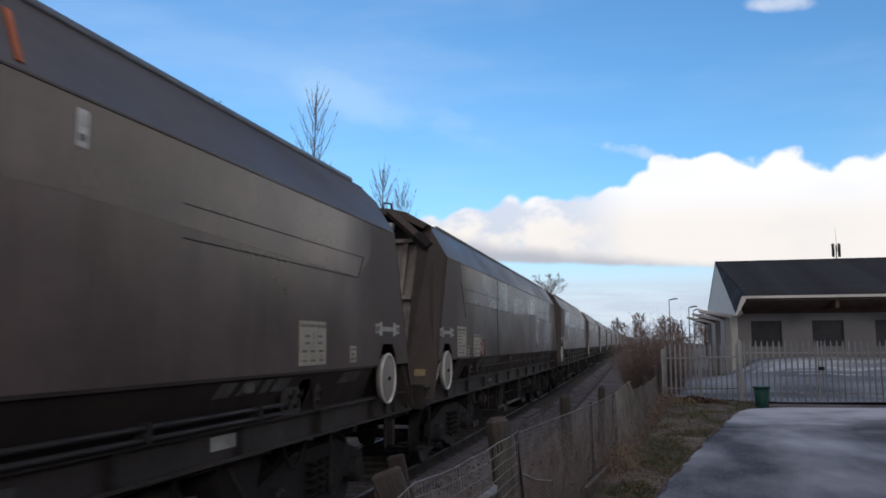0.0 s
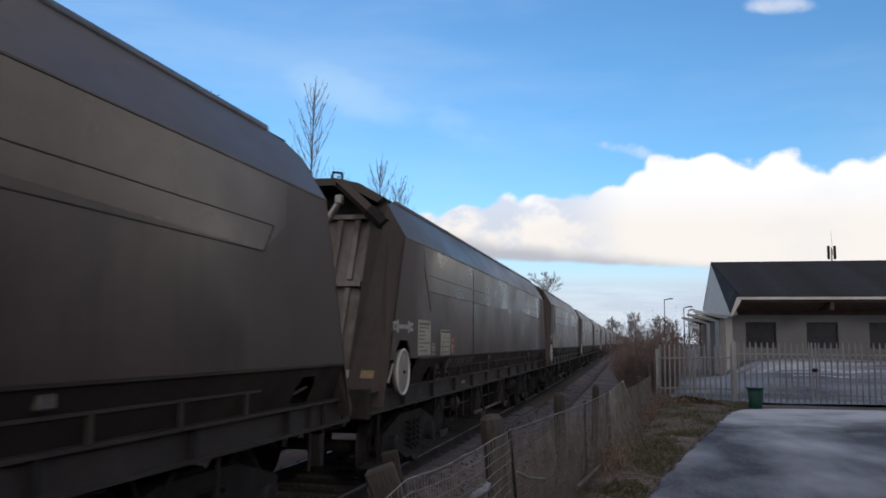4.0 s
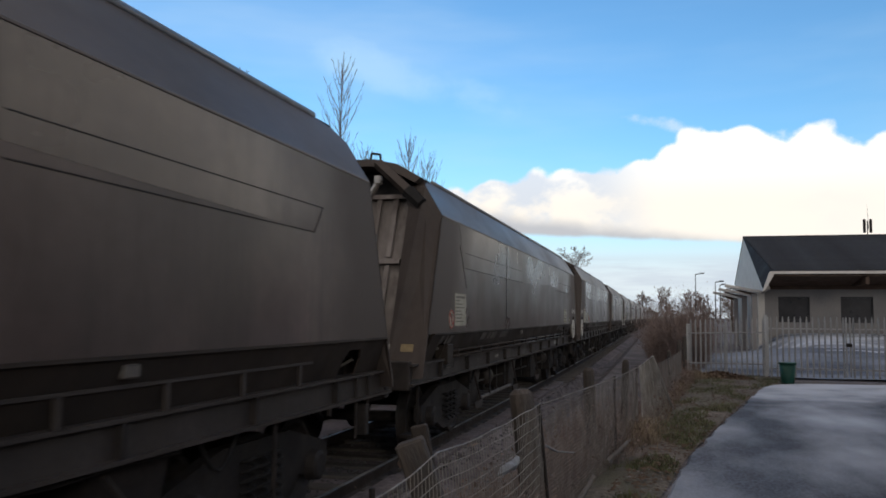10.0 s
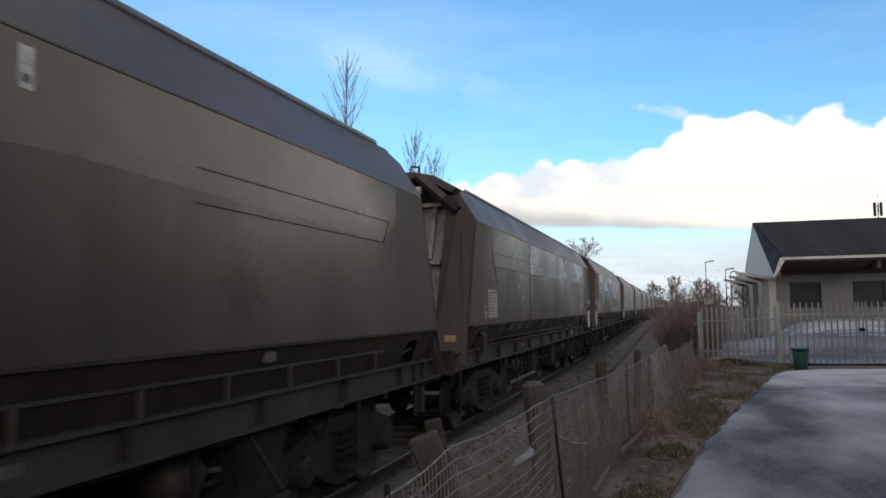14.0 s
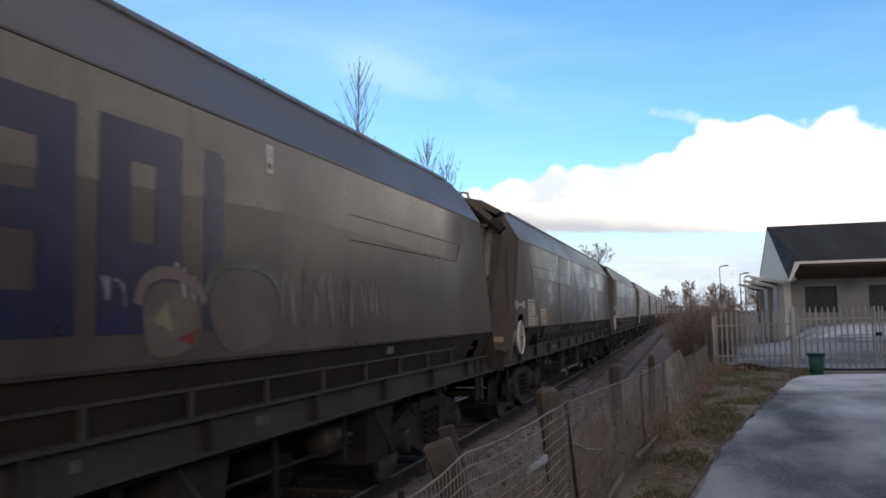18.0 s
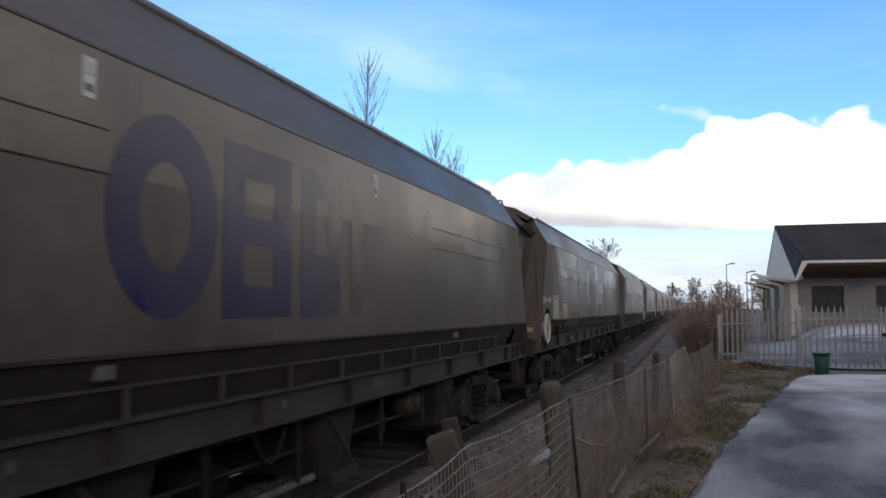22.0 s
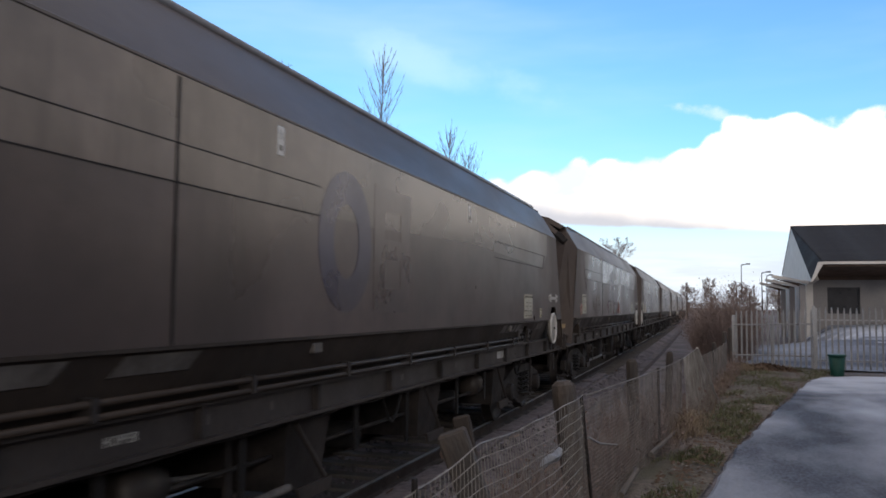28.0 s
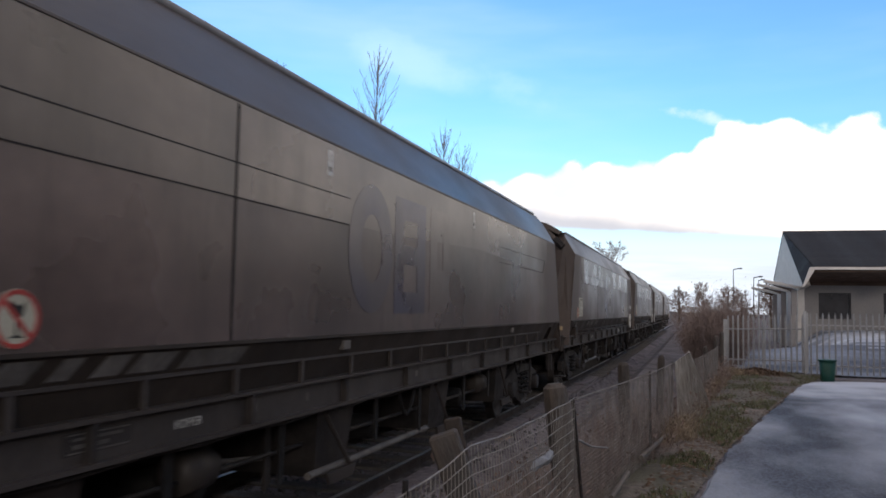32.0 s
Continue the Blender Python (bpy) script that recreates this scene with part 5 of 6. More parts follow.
        part("seam", bm, FRAME, w)
        bm = bmesh.new()
        box(bm, HALF, HALF + 0.004, 11.6, LEN - (1.12 if z > 2.6 else 1.28), z - 0.004, z + 0.004)
        part("seam", bm, FRAME, w)
    bm = bmesh.new()
    band(bm, [(LEN - 1.12, 2.69), (LEN - 1.28, 2.47)], 0.010, HALF, 0.005)
    part("seam", bm, FRAME, w)
    return w, sets


def emblem(w, ring, first, second, bar):
    """Owner's device on the side: a ring, two windowed blocks and a bar; each piece more or less worn away."""
    if ring:
        bm = bmesh.new()
        band(bm, oval(6.79, 2.31, 0.375, 0.435, 32), 0.265, HALF, 0.003, True)
        part("emblem_ring", bm, ring, w, "large navy ring, worn by dirt")
    for y0, y1, mat, rows in ((7.36, 8.26, first, ((1.74, 1.95), (2.22, 2.40), (2.65, 2.86))), (8.42, 9.13, second, ((1.74, 2.22), (2.65, 2.86)))):
        if not mat:
            continue
        bm = bmesh.new()
        # one sheet with its windows cut out: a grid of cells that share their corners
        ys = (y0, y0 + 0.25, y1 - 0.25, y1)
        zs = sorted({1.74, 2.86, *(v for r in rows for v in r)})
        grid = {(a, b): bm.verts.new((HALF + 0.003, y, z)) for a, y in enumerate(ys) for b, z in enumerate(zs)}
        for a in range(3):
            for b in range(len(zs) - 1):
                if a != 1 or any(r[0] <= zs[b] < r[1] for r in rows):
                    bm.faces.new((grid[a, b], grid[a + 1, b], grid[a + 1, b + 1], grid[a, b + 1]))
        rim = bmesh.ops.extrude_face_region(bm, geom=bm.faces[:])
        bmesh.ops.translate(bm, verts=[v for v in rim["geom"] if isinstance(v, bmesh.types.BMVert)], vec=(-0.003, 0, 0))
        part("emblem_block", bm, mat, w, "large navy block with windows, worn by dirt")
    if bar:
        bm = bmesh.new()
        flat(bm, [(9.36, 1.74), (9.58, 1.74), (9.58, 2.76), (9.54, 2.84), (9.36, 2.84)], HALF, 0.003)
        part("emblem_bar", bm, bar, w, "large navy bar, worn by dirt")


def scrawl(w, y0, y1, z0, z1, n, seed, mat, width, lift=0.0):
    """A run of n looping hand-sprayed strokes that cannot be read."""
    rnd = random.Random(seed)
    for i in range(n):
        c, half = y0 + (y1 - y0) * (i + 0.5) / n, (y1 - y0) / n * 0.62
        mid, high = (z0 + z1) / 2 + rnd.uniform(-0.04, 0.04), (z1 - z0) / 2 * rnd.uniform(0.55, 1.0)
        p, q, r = rnd.uniform(0, 6.28), rnd.choice((1.0, 1.5, 2.0)), rnd.uniform(0.6, 1.2)
        pts = [(c + half * (-0.8 + 1.6 * k / 13) * 0.7 + half * 0.45 * math.sin(p + r * 6.28 * k / 13), mid + high * math.cos(p + q * 6.28 * k / 13)) for k in range(14)]
        bm = bmesh.new()
        band(bm, pts, width * rnd.uniform(0.7, 1.2), HALF, 0.0040 + lift + 0.0002 * (i % 3))
        part("graffiti_stroke", bm, mat, w, "looping sprayed graffiti stroke")


def graffiti(w, style):
    """Sprayed paint along the lower side."""
    if style == "bubble":
        def blob(y0, y1, z0, z1, seed):
            """A swollen letter-like outline with an uneven edge."""
            n, out = 26, []
            for i in range(n):
                a = 2 * math.pi * i / n
                c, d = math.cos(a), math.sin(a)
                k = 1 + 0.10 * noise.noise(Vector((c * 1.6, d * 1.6, seed)))
                py = math.copysign(abs(c) ** 0.7, c) * k
                pz = math.copysign(abs(d) ** 0.75, d) * k
                out.append(((y0 + y1) / 2 + py * (y1 - y0) / 2, (z0 + z1) / 2 + pz * (z1 - z0) / 2))
            return out

        for i, (y0, y1, z1) in enumerate(((4.50, 5.32, 2.22), (5.24, 5.76, 2.17), (5.64, 6.34, 2.12), (6.20, 7.00, 2.14), (6.90, 7.34, 2.22), (7.20, 7.78, 2.20))):
            bm = bmesh.new()
            flat(bm, blob(y0, y1, 1.585, z1, i * 3.1), HALF, 0.0042 + 0.0003 * i)
            part("graffiti_outline", bm, CREAM, w, "cream sprayed graffiti outline")
            bm = bmesh.new()
            e = 0.075
            flat(bm, blob(y0 + e, y1 - e, 1.61, z1 - e, i * 3.1 + 0.4), HALF + 0.0062, 0.001)
            part("graffiti_fill", bm, TEAL if i in (0, 2, 5) else SAGE, w, "teal sprayed graffiti fill" if i in (0, 2, 5) else "grey-green sprayed graffiti fill")
        bm = bmesh.new()
        band(bm, [(5.18, 1.80), (4.98, 1.78), (4.84, 1.80), (4.80, 1.90), (4.84, 2.0), (4.92, 2.0), (4.96, 1.92), (4.86, 1.84)], 0.05, HALF + 0.0072, 0.001)
        band(bm, [(6.30, 1.62), (6.42, 1.85), (6.52, 1.68), (6.62, 1.88), (6.70, 1.64)], 0.03, HALF + 0.0072, 0.001)
        band(bm, [(5.34, 1.65), (5.42, 1.95), (5.50, 1.66)], 0.03, HALF + 0.0072, 0.001)
        band(bm, [(7.2, 2.05), (7.34, 1.7), (7.46, 2.0)], 0.03, HALF + 0.0072, 0.001)
        part("graffiti_outline", bm, CREAM, w, "cream sprayed graffiti outline")
        # a second, fainter piece: two swollen shapes and a run of thin letters
        for y0, y1, z1, mat, note in ((8.72, 9.34, 2.06, DULLPINK, "dull pinkish"), (9.38, 10.30, 2.17, SAGE, "grey-green")):
            edge = blob(y0, y1, 1.56, z1, y0)
            bm = bmesh.new()
            flat(bm, blob(y0 + 0.05, y1 - 0.05, 1.60, z1 - 0.05, y0), HALF, 0.0036)
            part("graffiti_fill", bm, DULLFILM, w, "thin brown sprayed graffiti fill")
            bm = bmesh.new()
            band(bm, edge[1:13], 0.07, HALF, 0.0044)
            part("graffiti_outline", bm, mat, w, note + " sprayed outline")
        for pts, mat in ((((8.86, 1.80), (8.98, 1.92), (9.04, 1.74)), CREAM), (((9.08, 1.70), (9.24, 1.66), (9.30, 1.76)), REDSPRAY), (((9.86, 1.62), (9.90, 1.92), (9.98, 1.80)), SAGE)):
            bm = bmesh.new()
            flat(bm, pts, HALF, 0.005)
            part("graffiti_patch", bm, mat, w, "small sprayed patch")
        scrawl(w, 10.35, 12.40, 1.74, 2.18, 9, 21, GREYFILM, 0.032)
        scrawl(w, 8.42, 8.66, 1.84, 2.04, 2, 22, GREYSPRAY, 0.016)
        scrawl(w, 9.06, 9.28, 1.90, 2.10, 2, 23, GREYSPRAY, 0.016)
        scrawl(w, 2.9, 4.3, 1.66, 2.02, 5, 24, GREYFILM, 0.035)
    elif style == "wild":
        scrawl(w, 2.55, 4.05, 1.68, 2.16, 6, 31, GREYFILM, 0.045)
        scrawl(w, 2.75, 3.9, 1.72, 2.0, 4, 32, GREYFILM, 0.02)
        for k, (mat, seed) in enumerate(((REDSPRAY, 33), (GREYSPRAY, 34), (NAVY, 35), (GREYFILM, 36), (GREYSPRAY, 37))):
            scrawl(w, 5.7 + 0.1 * k, 9.2 - 0.5 * k, 1.62, 1.98 + 0.02 * k, 12, seed, mat, 0.024, 0.0005 * k)
        for y, z, r in ((12.37, 1.72, 0.085), (12.56, 1.86, 0.040), (12.70, 1.77, 0.036), (12.64, 1.63, 0.046), (12.30, 1.90, 0.03), (11.9, 1.8, 0.05), (11.5, 1.72, 0.04)):
            bm = bmesh.new()
            flat(bm, oval(y, z, r * 0.8, r, 12), HALF, 0.004)
            part("graffiti_spot", bm, GREYFILM, w, "spot of pale sprayed paint")
    elif style == "line":
        bm = bmesh.new()
        slab(bm, [(sheet_x(z) + 0.002, y, z) for y, z in ((10.13, 3.13), (10.18, 3.13), (10.30, 3.46), (10.25, 3.46))], (0.006, 0, 0.004))
        part("graffiti_stroke", bm, ORANGE, w, "orange sprayed line")


def make_train():
    """Two patterns of wagon, copied for each place in the train; 'L' leads with its brake wheel, 'T' trails it."""
    order = "TLLLLLTLTLLLLTTTLTTLT"
    base_l, sets_l = wagon(False)
    base_h, _ = wagon(False, True)
    base_t, _ = wagon(True)
    used, train = set(), []
    spare = {"L": base_l, "T": base_t, "H": base_h}
    for i, c in enumerate(order):
        c = "H" if i == 12 else c
        if c in used:
            w = copy_thing(spare[c], Matrix.Identity(4))
        else:
            w = spare[c]
            used.add(c)
        train.append(w)
    S, W, G = NAVY, NAVYWORN, NAVYGHOST
    for i, worn in ((2, (None, G, G, None)), (4, (None, G, G, None)), (5, (G, None, None, None)), (9, (S, S, S, S)), (10, (S, S, S, W)), (11, (S, S, W, G)), (12, (S, W, G, None)),
                    (13, (G, G, None, None)), (14, (W, G, None, None)), (15, (W, G, None, None)), (16, (W, W, G, None)), (17, (W, G, G, None)), (18, (G, G, None, None)), (19, (G, G, None, None)), (20, (W, G, None, None))):
        emblem(train[i], *worn)
    # the placards were not fixed alike on every wagon
    for i, which, dy in ((0, 1, 0.25), (2, 0, -0.24), (7, 1, 0.05), (10, 1, 0.25), (11, 0, 0.25), (11, 1, -0.27), (12, 0, 0.16)):
        pair = sorted((o for o in train[i].children if o.name.startswith("placard")), key=lambda o: o.data.vertices[0].co.y)
        pair[which].location.y += dy
    for i, style, note in ((9, "bubble", "with teal and cream graffiti"), (15, "wild", "with red and white graffiti loops"), (0, "line", "with an orange sprayed line")):
        graffiti(train[i], style)
        tagged(train[i], "grimy grey-brown bogie coal hopper wagon " + note)
    return train


TRAIN = make_train()


# ---------------------------------------------------------------- wire fence beside the line
def fence_x(y):
    return -1.36 + 0.074 * y


def wire_net(y0, y1, z0, z1, bulge, seed, cell=(0.055, 0.075), lean=0.0, tops=None):
    """Welded wire net between two posts: bowed wires, sagging along the top."""
    rnd = random.Random(seed)
    bm = bmesh.new()
    nv, nh = int((y1 - y0) / cell[0]), int((z1 - z0) / cell[1])

    def at(i, j):
        f, g = i / nv, j / nh
        y = y0 + (y1 - y0) * f
        sag = 0.025 * math.sin(math.pi * f) * g
        wob = 0.008 * noise.noise(Vector((y * 2.1, g * 3.0, seed)))
        return Vector((fence_x(y) + bulge * math.sin(math.pi * f) * math.sin(math.pi * min(1, g * 0.8 + 0.2)) + lean * g + wob,
                       y + 0.02 * noise.noise(Vector((g * 4, y * 3, seed + 5.0))),
                       z0 + ((float(np.interp(y, *tops)) if tops else z1) - z0) * g - sag + 0.012 * noise.noise(Vector((y * 3.0, g * 2, seed + 9.0)))))

    def thread(pts, r):
        prev = None
        for p in pts:
            ring = [bm.verts.new(p + Vector(o) * r) for o in ((1, 0.5, 0), (-0.5, 0.5, 0.87), (-0.5, -1, -0.87))]
            if prev:
                for k in range(3):
                    m = (k + 1) % 3
                    bm.faces.new((prev[k], prev[m], ring[m], ring[k]))
            prev = ring

    for i in range(nv + 1):
        if rnd.random() < 0.03:
            continue
        top = nh if rnd.random() > 0.1 else nh - 1
        thread([at(i, j) for j in range(top + 1)], 0.0022 if cell[0] > 0.04 else 0.0015)
    for j in range(nh + 1):
        thread([at(i, j) for i in range(0, nv + 1, 2)], (0.004 if j == nh else 0.003) if cell[0] > 0.04 else 0.0015)
    return bm


def fence():
    f = holder("wire_fence", "sagging old wire-mesh fence on weathered timber posts", "fence")
    # old timber posts standing a little behind the net
    setback = {1.9: 0.37, 4.52: 0.32, 7.1: 0.38, 10.35: 0.37, 12.3: 0.18}
    for y, h, wide, tilt, turn in ((1.9, 1.05, 0.075, 3, 4), (4.52, 1.06, 0.080, -20, 12), (7.1, 1.07, 0.106, -7, 0), (10.35, 1.07, 0.070, -2, 5), (12.3, 1.07, 0.05, 2, 3), (15.6, 0.9, 0.05, 3, 0), (19.2, 0.95, 0.05, -3, 2), (22.6, 1.1, 0.055, 1, 0), (25.0, 1.15, 0.055, 0, 0)):
        bm = bmesh.new()
        prof = [(-0.4, wide * 1.05), (h - 0.10, wide), (h - 0.035, wide * 0.92), (h, wide * 0.55)]
        if y == 4.52:
            box(bm, -wide, wide, -wide * 0.75, wide * 0.75, -0.4, h, 0.012)
        else:
            lathe(bm, prof, "z", (0, 0, 0), 10)
        ob = part("post", bm, TIMBER, f, "round weathered timber post")
        ob.matrix_basis = pose(fence_x(y) - setback.get(y, 0.1) - 0.9 * math.sin(radians(tilt)), y, 0, 2, tilt, turn)
    bm = bmesh.new()
    box(bm, -0.05, 0.05, -0.04, 0.04, -0.3, 1.055, 0.01)
    ob = part("stub_post", bm, DARKTIMBER, f, "darker split post leaning beside the round one")
    ob.matrix_basis = pose(fence_x(4.82) - 0.37 + 0.16, 4.82, 0, -2, -13, 10)
    # thin dark steel stakes that hold the net
    for y, h, lean in ((3.15, 1.0, 0.02), (6.05, 1.05, 0.32), (9.95, 1.0, 0.05), (12.2, 0.98, -0.06)):
        bm = bmesh.new()
        rod(bm, (fence_x(y + lean) + 0.14 * lean - 0.012, y + lean, -0.2), (fence_x(y) - 0.012, y, h), 0.014, None, 6)
        part("stake", bm, FRAME, f, "thin dark steel stake")
    for i, (y0, y1, z0, z1, cell) in enumerate(((0.9, 3.15, 0.05, 0.95, (0.045, 0.068)), (3.15, 6.05, 0.05, 1.03, (0.045, 0.068)), (6.07, 9.95, 0.04, 1.01, (0.032, 0.032)), (9.97, 12.2, 0.04, 0.97, (0.034, 0.034)), (15.2, 21.8, 0.02, 0.86, (0.05, 0.05)))):
        bm = wire_net(y0, y1, z0, z1, 0.02 + 0.02 * (i % 2), 3 + i, cell, 0.0, ((3.1, 3.5, 3.85, 4.3, 6.05), (0.95, 0.985, 1.05, 1.035, 1.05)) if i == 1 else None)
        part("wire_net", bm, WIRE if i < 2 else RUSTWIRE, f, "rusting welded wire netting, bowed")
    # top rail of the fine net, kinked
    rail = ((6.07, 1.045), (7.76, 1.015), (9.95, 0.975), (12.22, 0.975), (14.2, 1.035))
    for (ya, za), (yb, zb) in zip(rail, rail[1:]):
        bm = bmesh.new()
        rod(bm, (fence_x(ya) + 0.012, ya, za), (fence_x(yb) + 0.012, yb, zb), 0.007, None, 6)
        part("top_rail", bm, RUSTWIRE, f, "bent galvanised top rail")
    # last bay: the net is torn off its foot and swings out over the verge
    bm = bmesh.new()
    n, m = 62, 30
    def torn(i, j):
        u, v = i / n, j / m
        y = 12.25 + (1.95 + 1.15 * (1 - v)) * u
        return Vector((fence_x(y) + 0.30 * u * (1 - v) + 0.05 * math.sin(5 * u + 3 * v) * (1 - v) + 0.02, y, 0.02 + (0.955 + 0.06 * u) * v))
    for i in range(n + 1):
        for j in range(m):
            rod(bm, torn(i, j), torn(i, j + 1), 0.003, None, 3)
    for j in range(0, m + 1):
        for i in range(n):
            rod(bm, torn(i, j), torn(i + 1, j), 0.003, None, 3)
    part("loose_net", bm, PALEWIRE, f, "fine netting torn loose and leaning to the lane")
    bm = bmesh.new()
    rod(bm, torn(n, m), torn(n, 0), 0.026, None, 6)
    part("net_frame", bm, PALEWIRE, f, "pale edge batten of the net")
    # fallen rails at the foot of the fence
    for p, q, r in (((-0.645, 8.80, 0.20), (-0.475, 11.1, 0.15), 0.026), ((-0.765, 7.15, 0.13), (-0.70, 7.95, 0.20), 0.026)):
        bm = bmesh.new()
        rod(bm, p, q, r, r * 0.8, 7)
        part("fallen_rail", bm, PALETIMBER, f, "pale timber rail fallen against the net")
    # a stick caught in the wire and torn plastic
    bm = bmesh.new()
    rod(bm, (-0.885, 6.12, 0.745), (-0.86, 6.6, 0.63), 0.009, 0.008, 6)
    rod(bm, (-0.86, 6.6, 0.63), (-0.80, 7.19, 0.535), 0.008, 0.006, 6)
    thing("stick", bm, LITTER, "pale bent stick caught in the fence wire", "stick")
    bm = bmesh.new()
    rnd = random.Random(4)
    outline = ((0.0, 0.42), (0.10, 0.80), (0.30, 0.92), (0.55, 0.80), (0.78, 0.98), (0.90, 0.72), (0.80, 0.40), (0.62, 0.10), (0.42, 0.28), (0.15, 0.12))
    ring = [bm.verts.new((fence_x(4.86 + 0.58 * u) + 0.02 + rnd.uniform(-.012, .012), 4.86 + 0.58 * u, 0.715 + 0.085 * v)) for u, v in outline]
    mid = bm.verts.new((fence_x(5.15) + 0.05, 5.15, 0.765))
    for i in range(len(ring)):
        bm.faces.new((ring[i], ring[(i + 1) % len(ring)], mid))
    ob = thing("plastic_scrap", bm, LITTER, "torn white plastic scrap snagged on the fence wire", "litter")
    ob.modifiers.new("thickness", "SOLIDIFY").thickness = 0.003


def brush():
    """Bare brown scrub: many thin forked twigs, with withered leaves."""
    def scrub(name, label, x0, x1, y0, y1, tall, n, seed, leaves, follow=None, thick=0.006, round_off=0.45):
        rnd = random.Random(seed)
        bm = bmesh.new()
        lv = bmesh.new()
        for i in range(n):
            f, g = rnd.random(), rnd.random()
            x, y = x0 + (x1 - x0) * f, y0 + (y1 - y0) * g
            if follow:
                x += follow(y)
            h = tall * (0.45 + 0.55 * rnd.random()) * (1 - round_off + round_off * math.sin(math.pi * min(1, max(0, f)))) * (0.8 + 0.35 * noise.noise(Vector((x * .6, y * .3, seed))))
            p = Vector((x, y, -0.1))
            d = Vector((rnd.gauss(0, .33), rnd.gauss(0, .33), 1)).normalized()
            seg = h / 3
            for k in range(3):
                q = p + d * seg
                r = thick * (1 - k * 0.28)
                a = Vector((r, 0, 0)); b = Vector((-r * .5, r * .87, 0)); c = Vector((-r * .5, -r * .87, 0))
                v = [bm.verts.new(p + o) for o in (a, b, c)] + [bm.verts.new(q + o * .7) for o in (a, b, c)]
                for m in range(3):
                    w = (m + 1) % 3
                    bm.faces.new((v[m], v[w], v[3 + w], v[3 + m]))
                for t in range(2):
                    e = Vector((rnd.gauss(0, .8), rnd.gauss(0, .8), rnd.uniform(.2, 1))).normalized() * seg * rnd.uniform(.4, .9)
                    s = q + e
                    v = [bm.verts.new(q + a * .6), bm.verts.new(q + b * .6), bm.verts.new(q + c * .6), bm.verts.new(s)]
                    for m in range(3):
                        bm.faces.new((v[m], v[(m + 1) % 3], v[3]))
                    if rnd.random() < leaves:
                        u = Vector((rnd.uniform(-1, 1), rnd.uniform(-1, 1), rnd.uniform(-1, 1))).normalized() * rnd.uniform(.015, .035)
                        o = Vector((u.z, u.x, u.y)) * .6
                        lv.faces.new([lv.verts.new(s + z) for z in (u, o, -u, -o)])
                d = (d + Vector((rnd.gauss(0, .25), rnd.gauss(0, .25), rnd.uniform(-.1, .2)))).normalized()
                p = q
        ob = thing(name, bm, TWIG, label, "bush")
        part("leaves", lv, HEDGE_LEAF, ob, "sparse withered brown leaves")
        return ob

    scrub("hedge", "overgrown leafless brown hedge between railway and yard", -0.45, 0.95, 27.2, 33.0, 3.15, 4600, 31, 0.3, thick=0.008, round_off=0.4)
    scrub("hedge", "lower leafless brown scrub running on along the railway", -0.9, 0.3, 35, 60, 1.9, 1300, 35, 0.6, thick=0.012)
    scrub("bramble", "brown bramble tangle grown through the wire fence", -0.35, 0.25, 9.5, 26.0, 0.75, 1500, 32, 0.25, fence_x)
    scrub("bramble", "brown bramble thicket close behind the wire fence", -0.75, -0.06, 2.4, 12, 0.95, 2600, 33, 0.08, fence_x, 0.004)
    scrub("weed_growth", "dry brown weeds standing along the railway side", -0.9, -0.3, 8, 40, 0.5, 900, 34, 0.1, lambda y: fence_x(y) + bend_x(y))


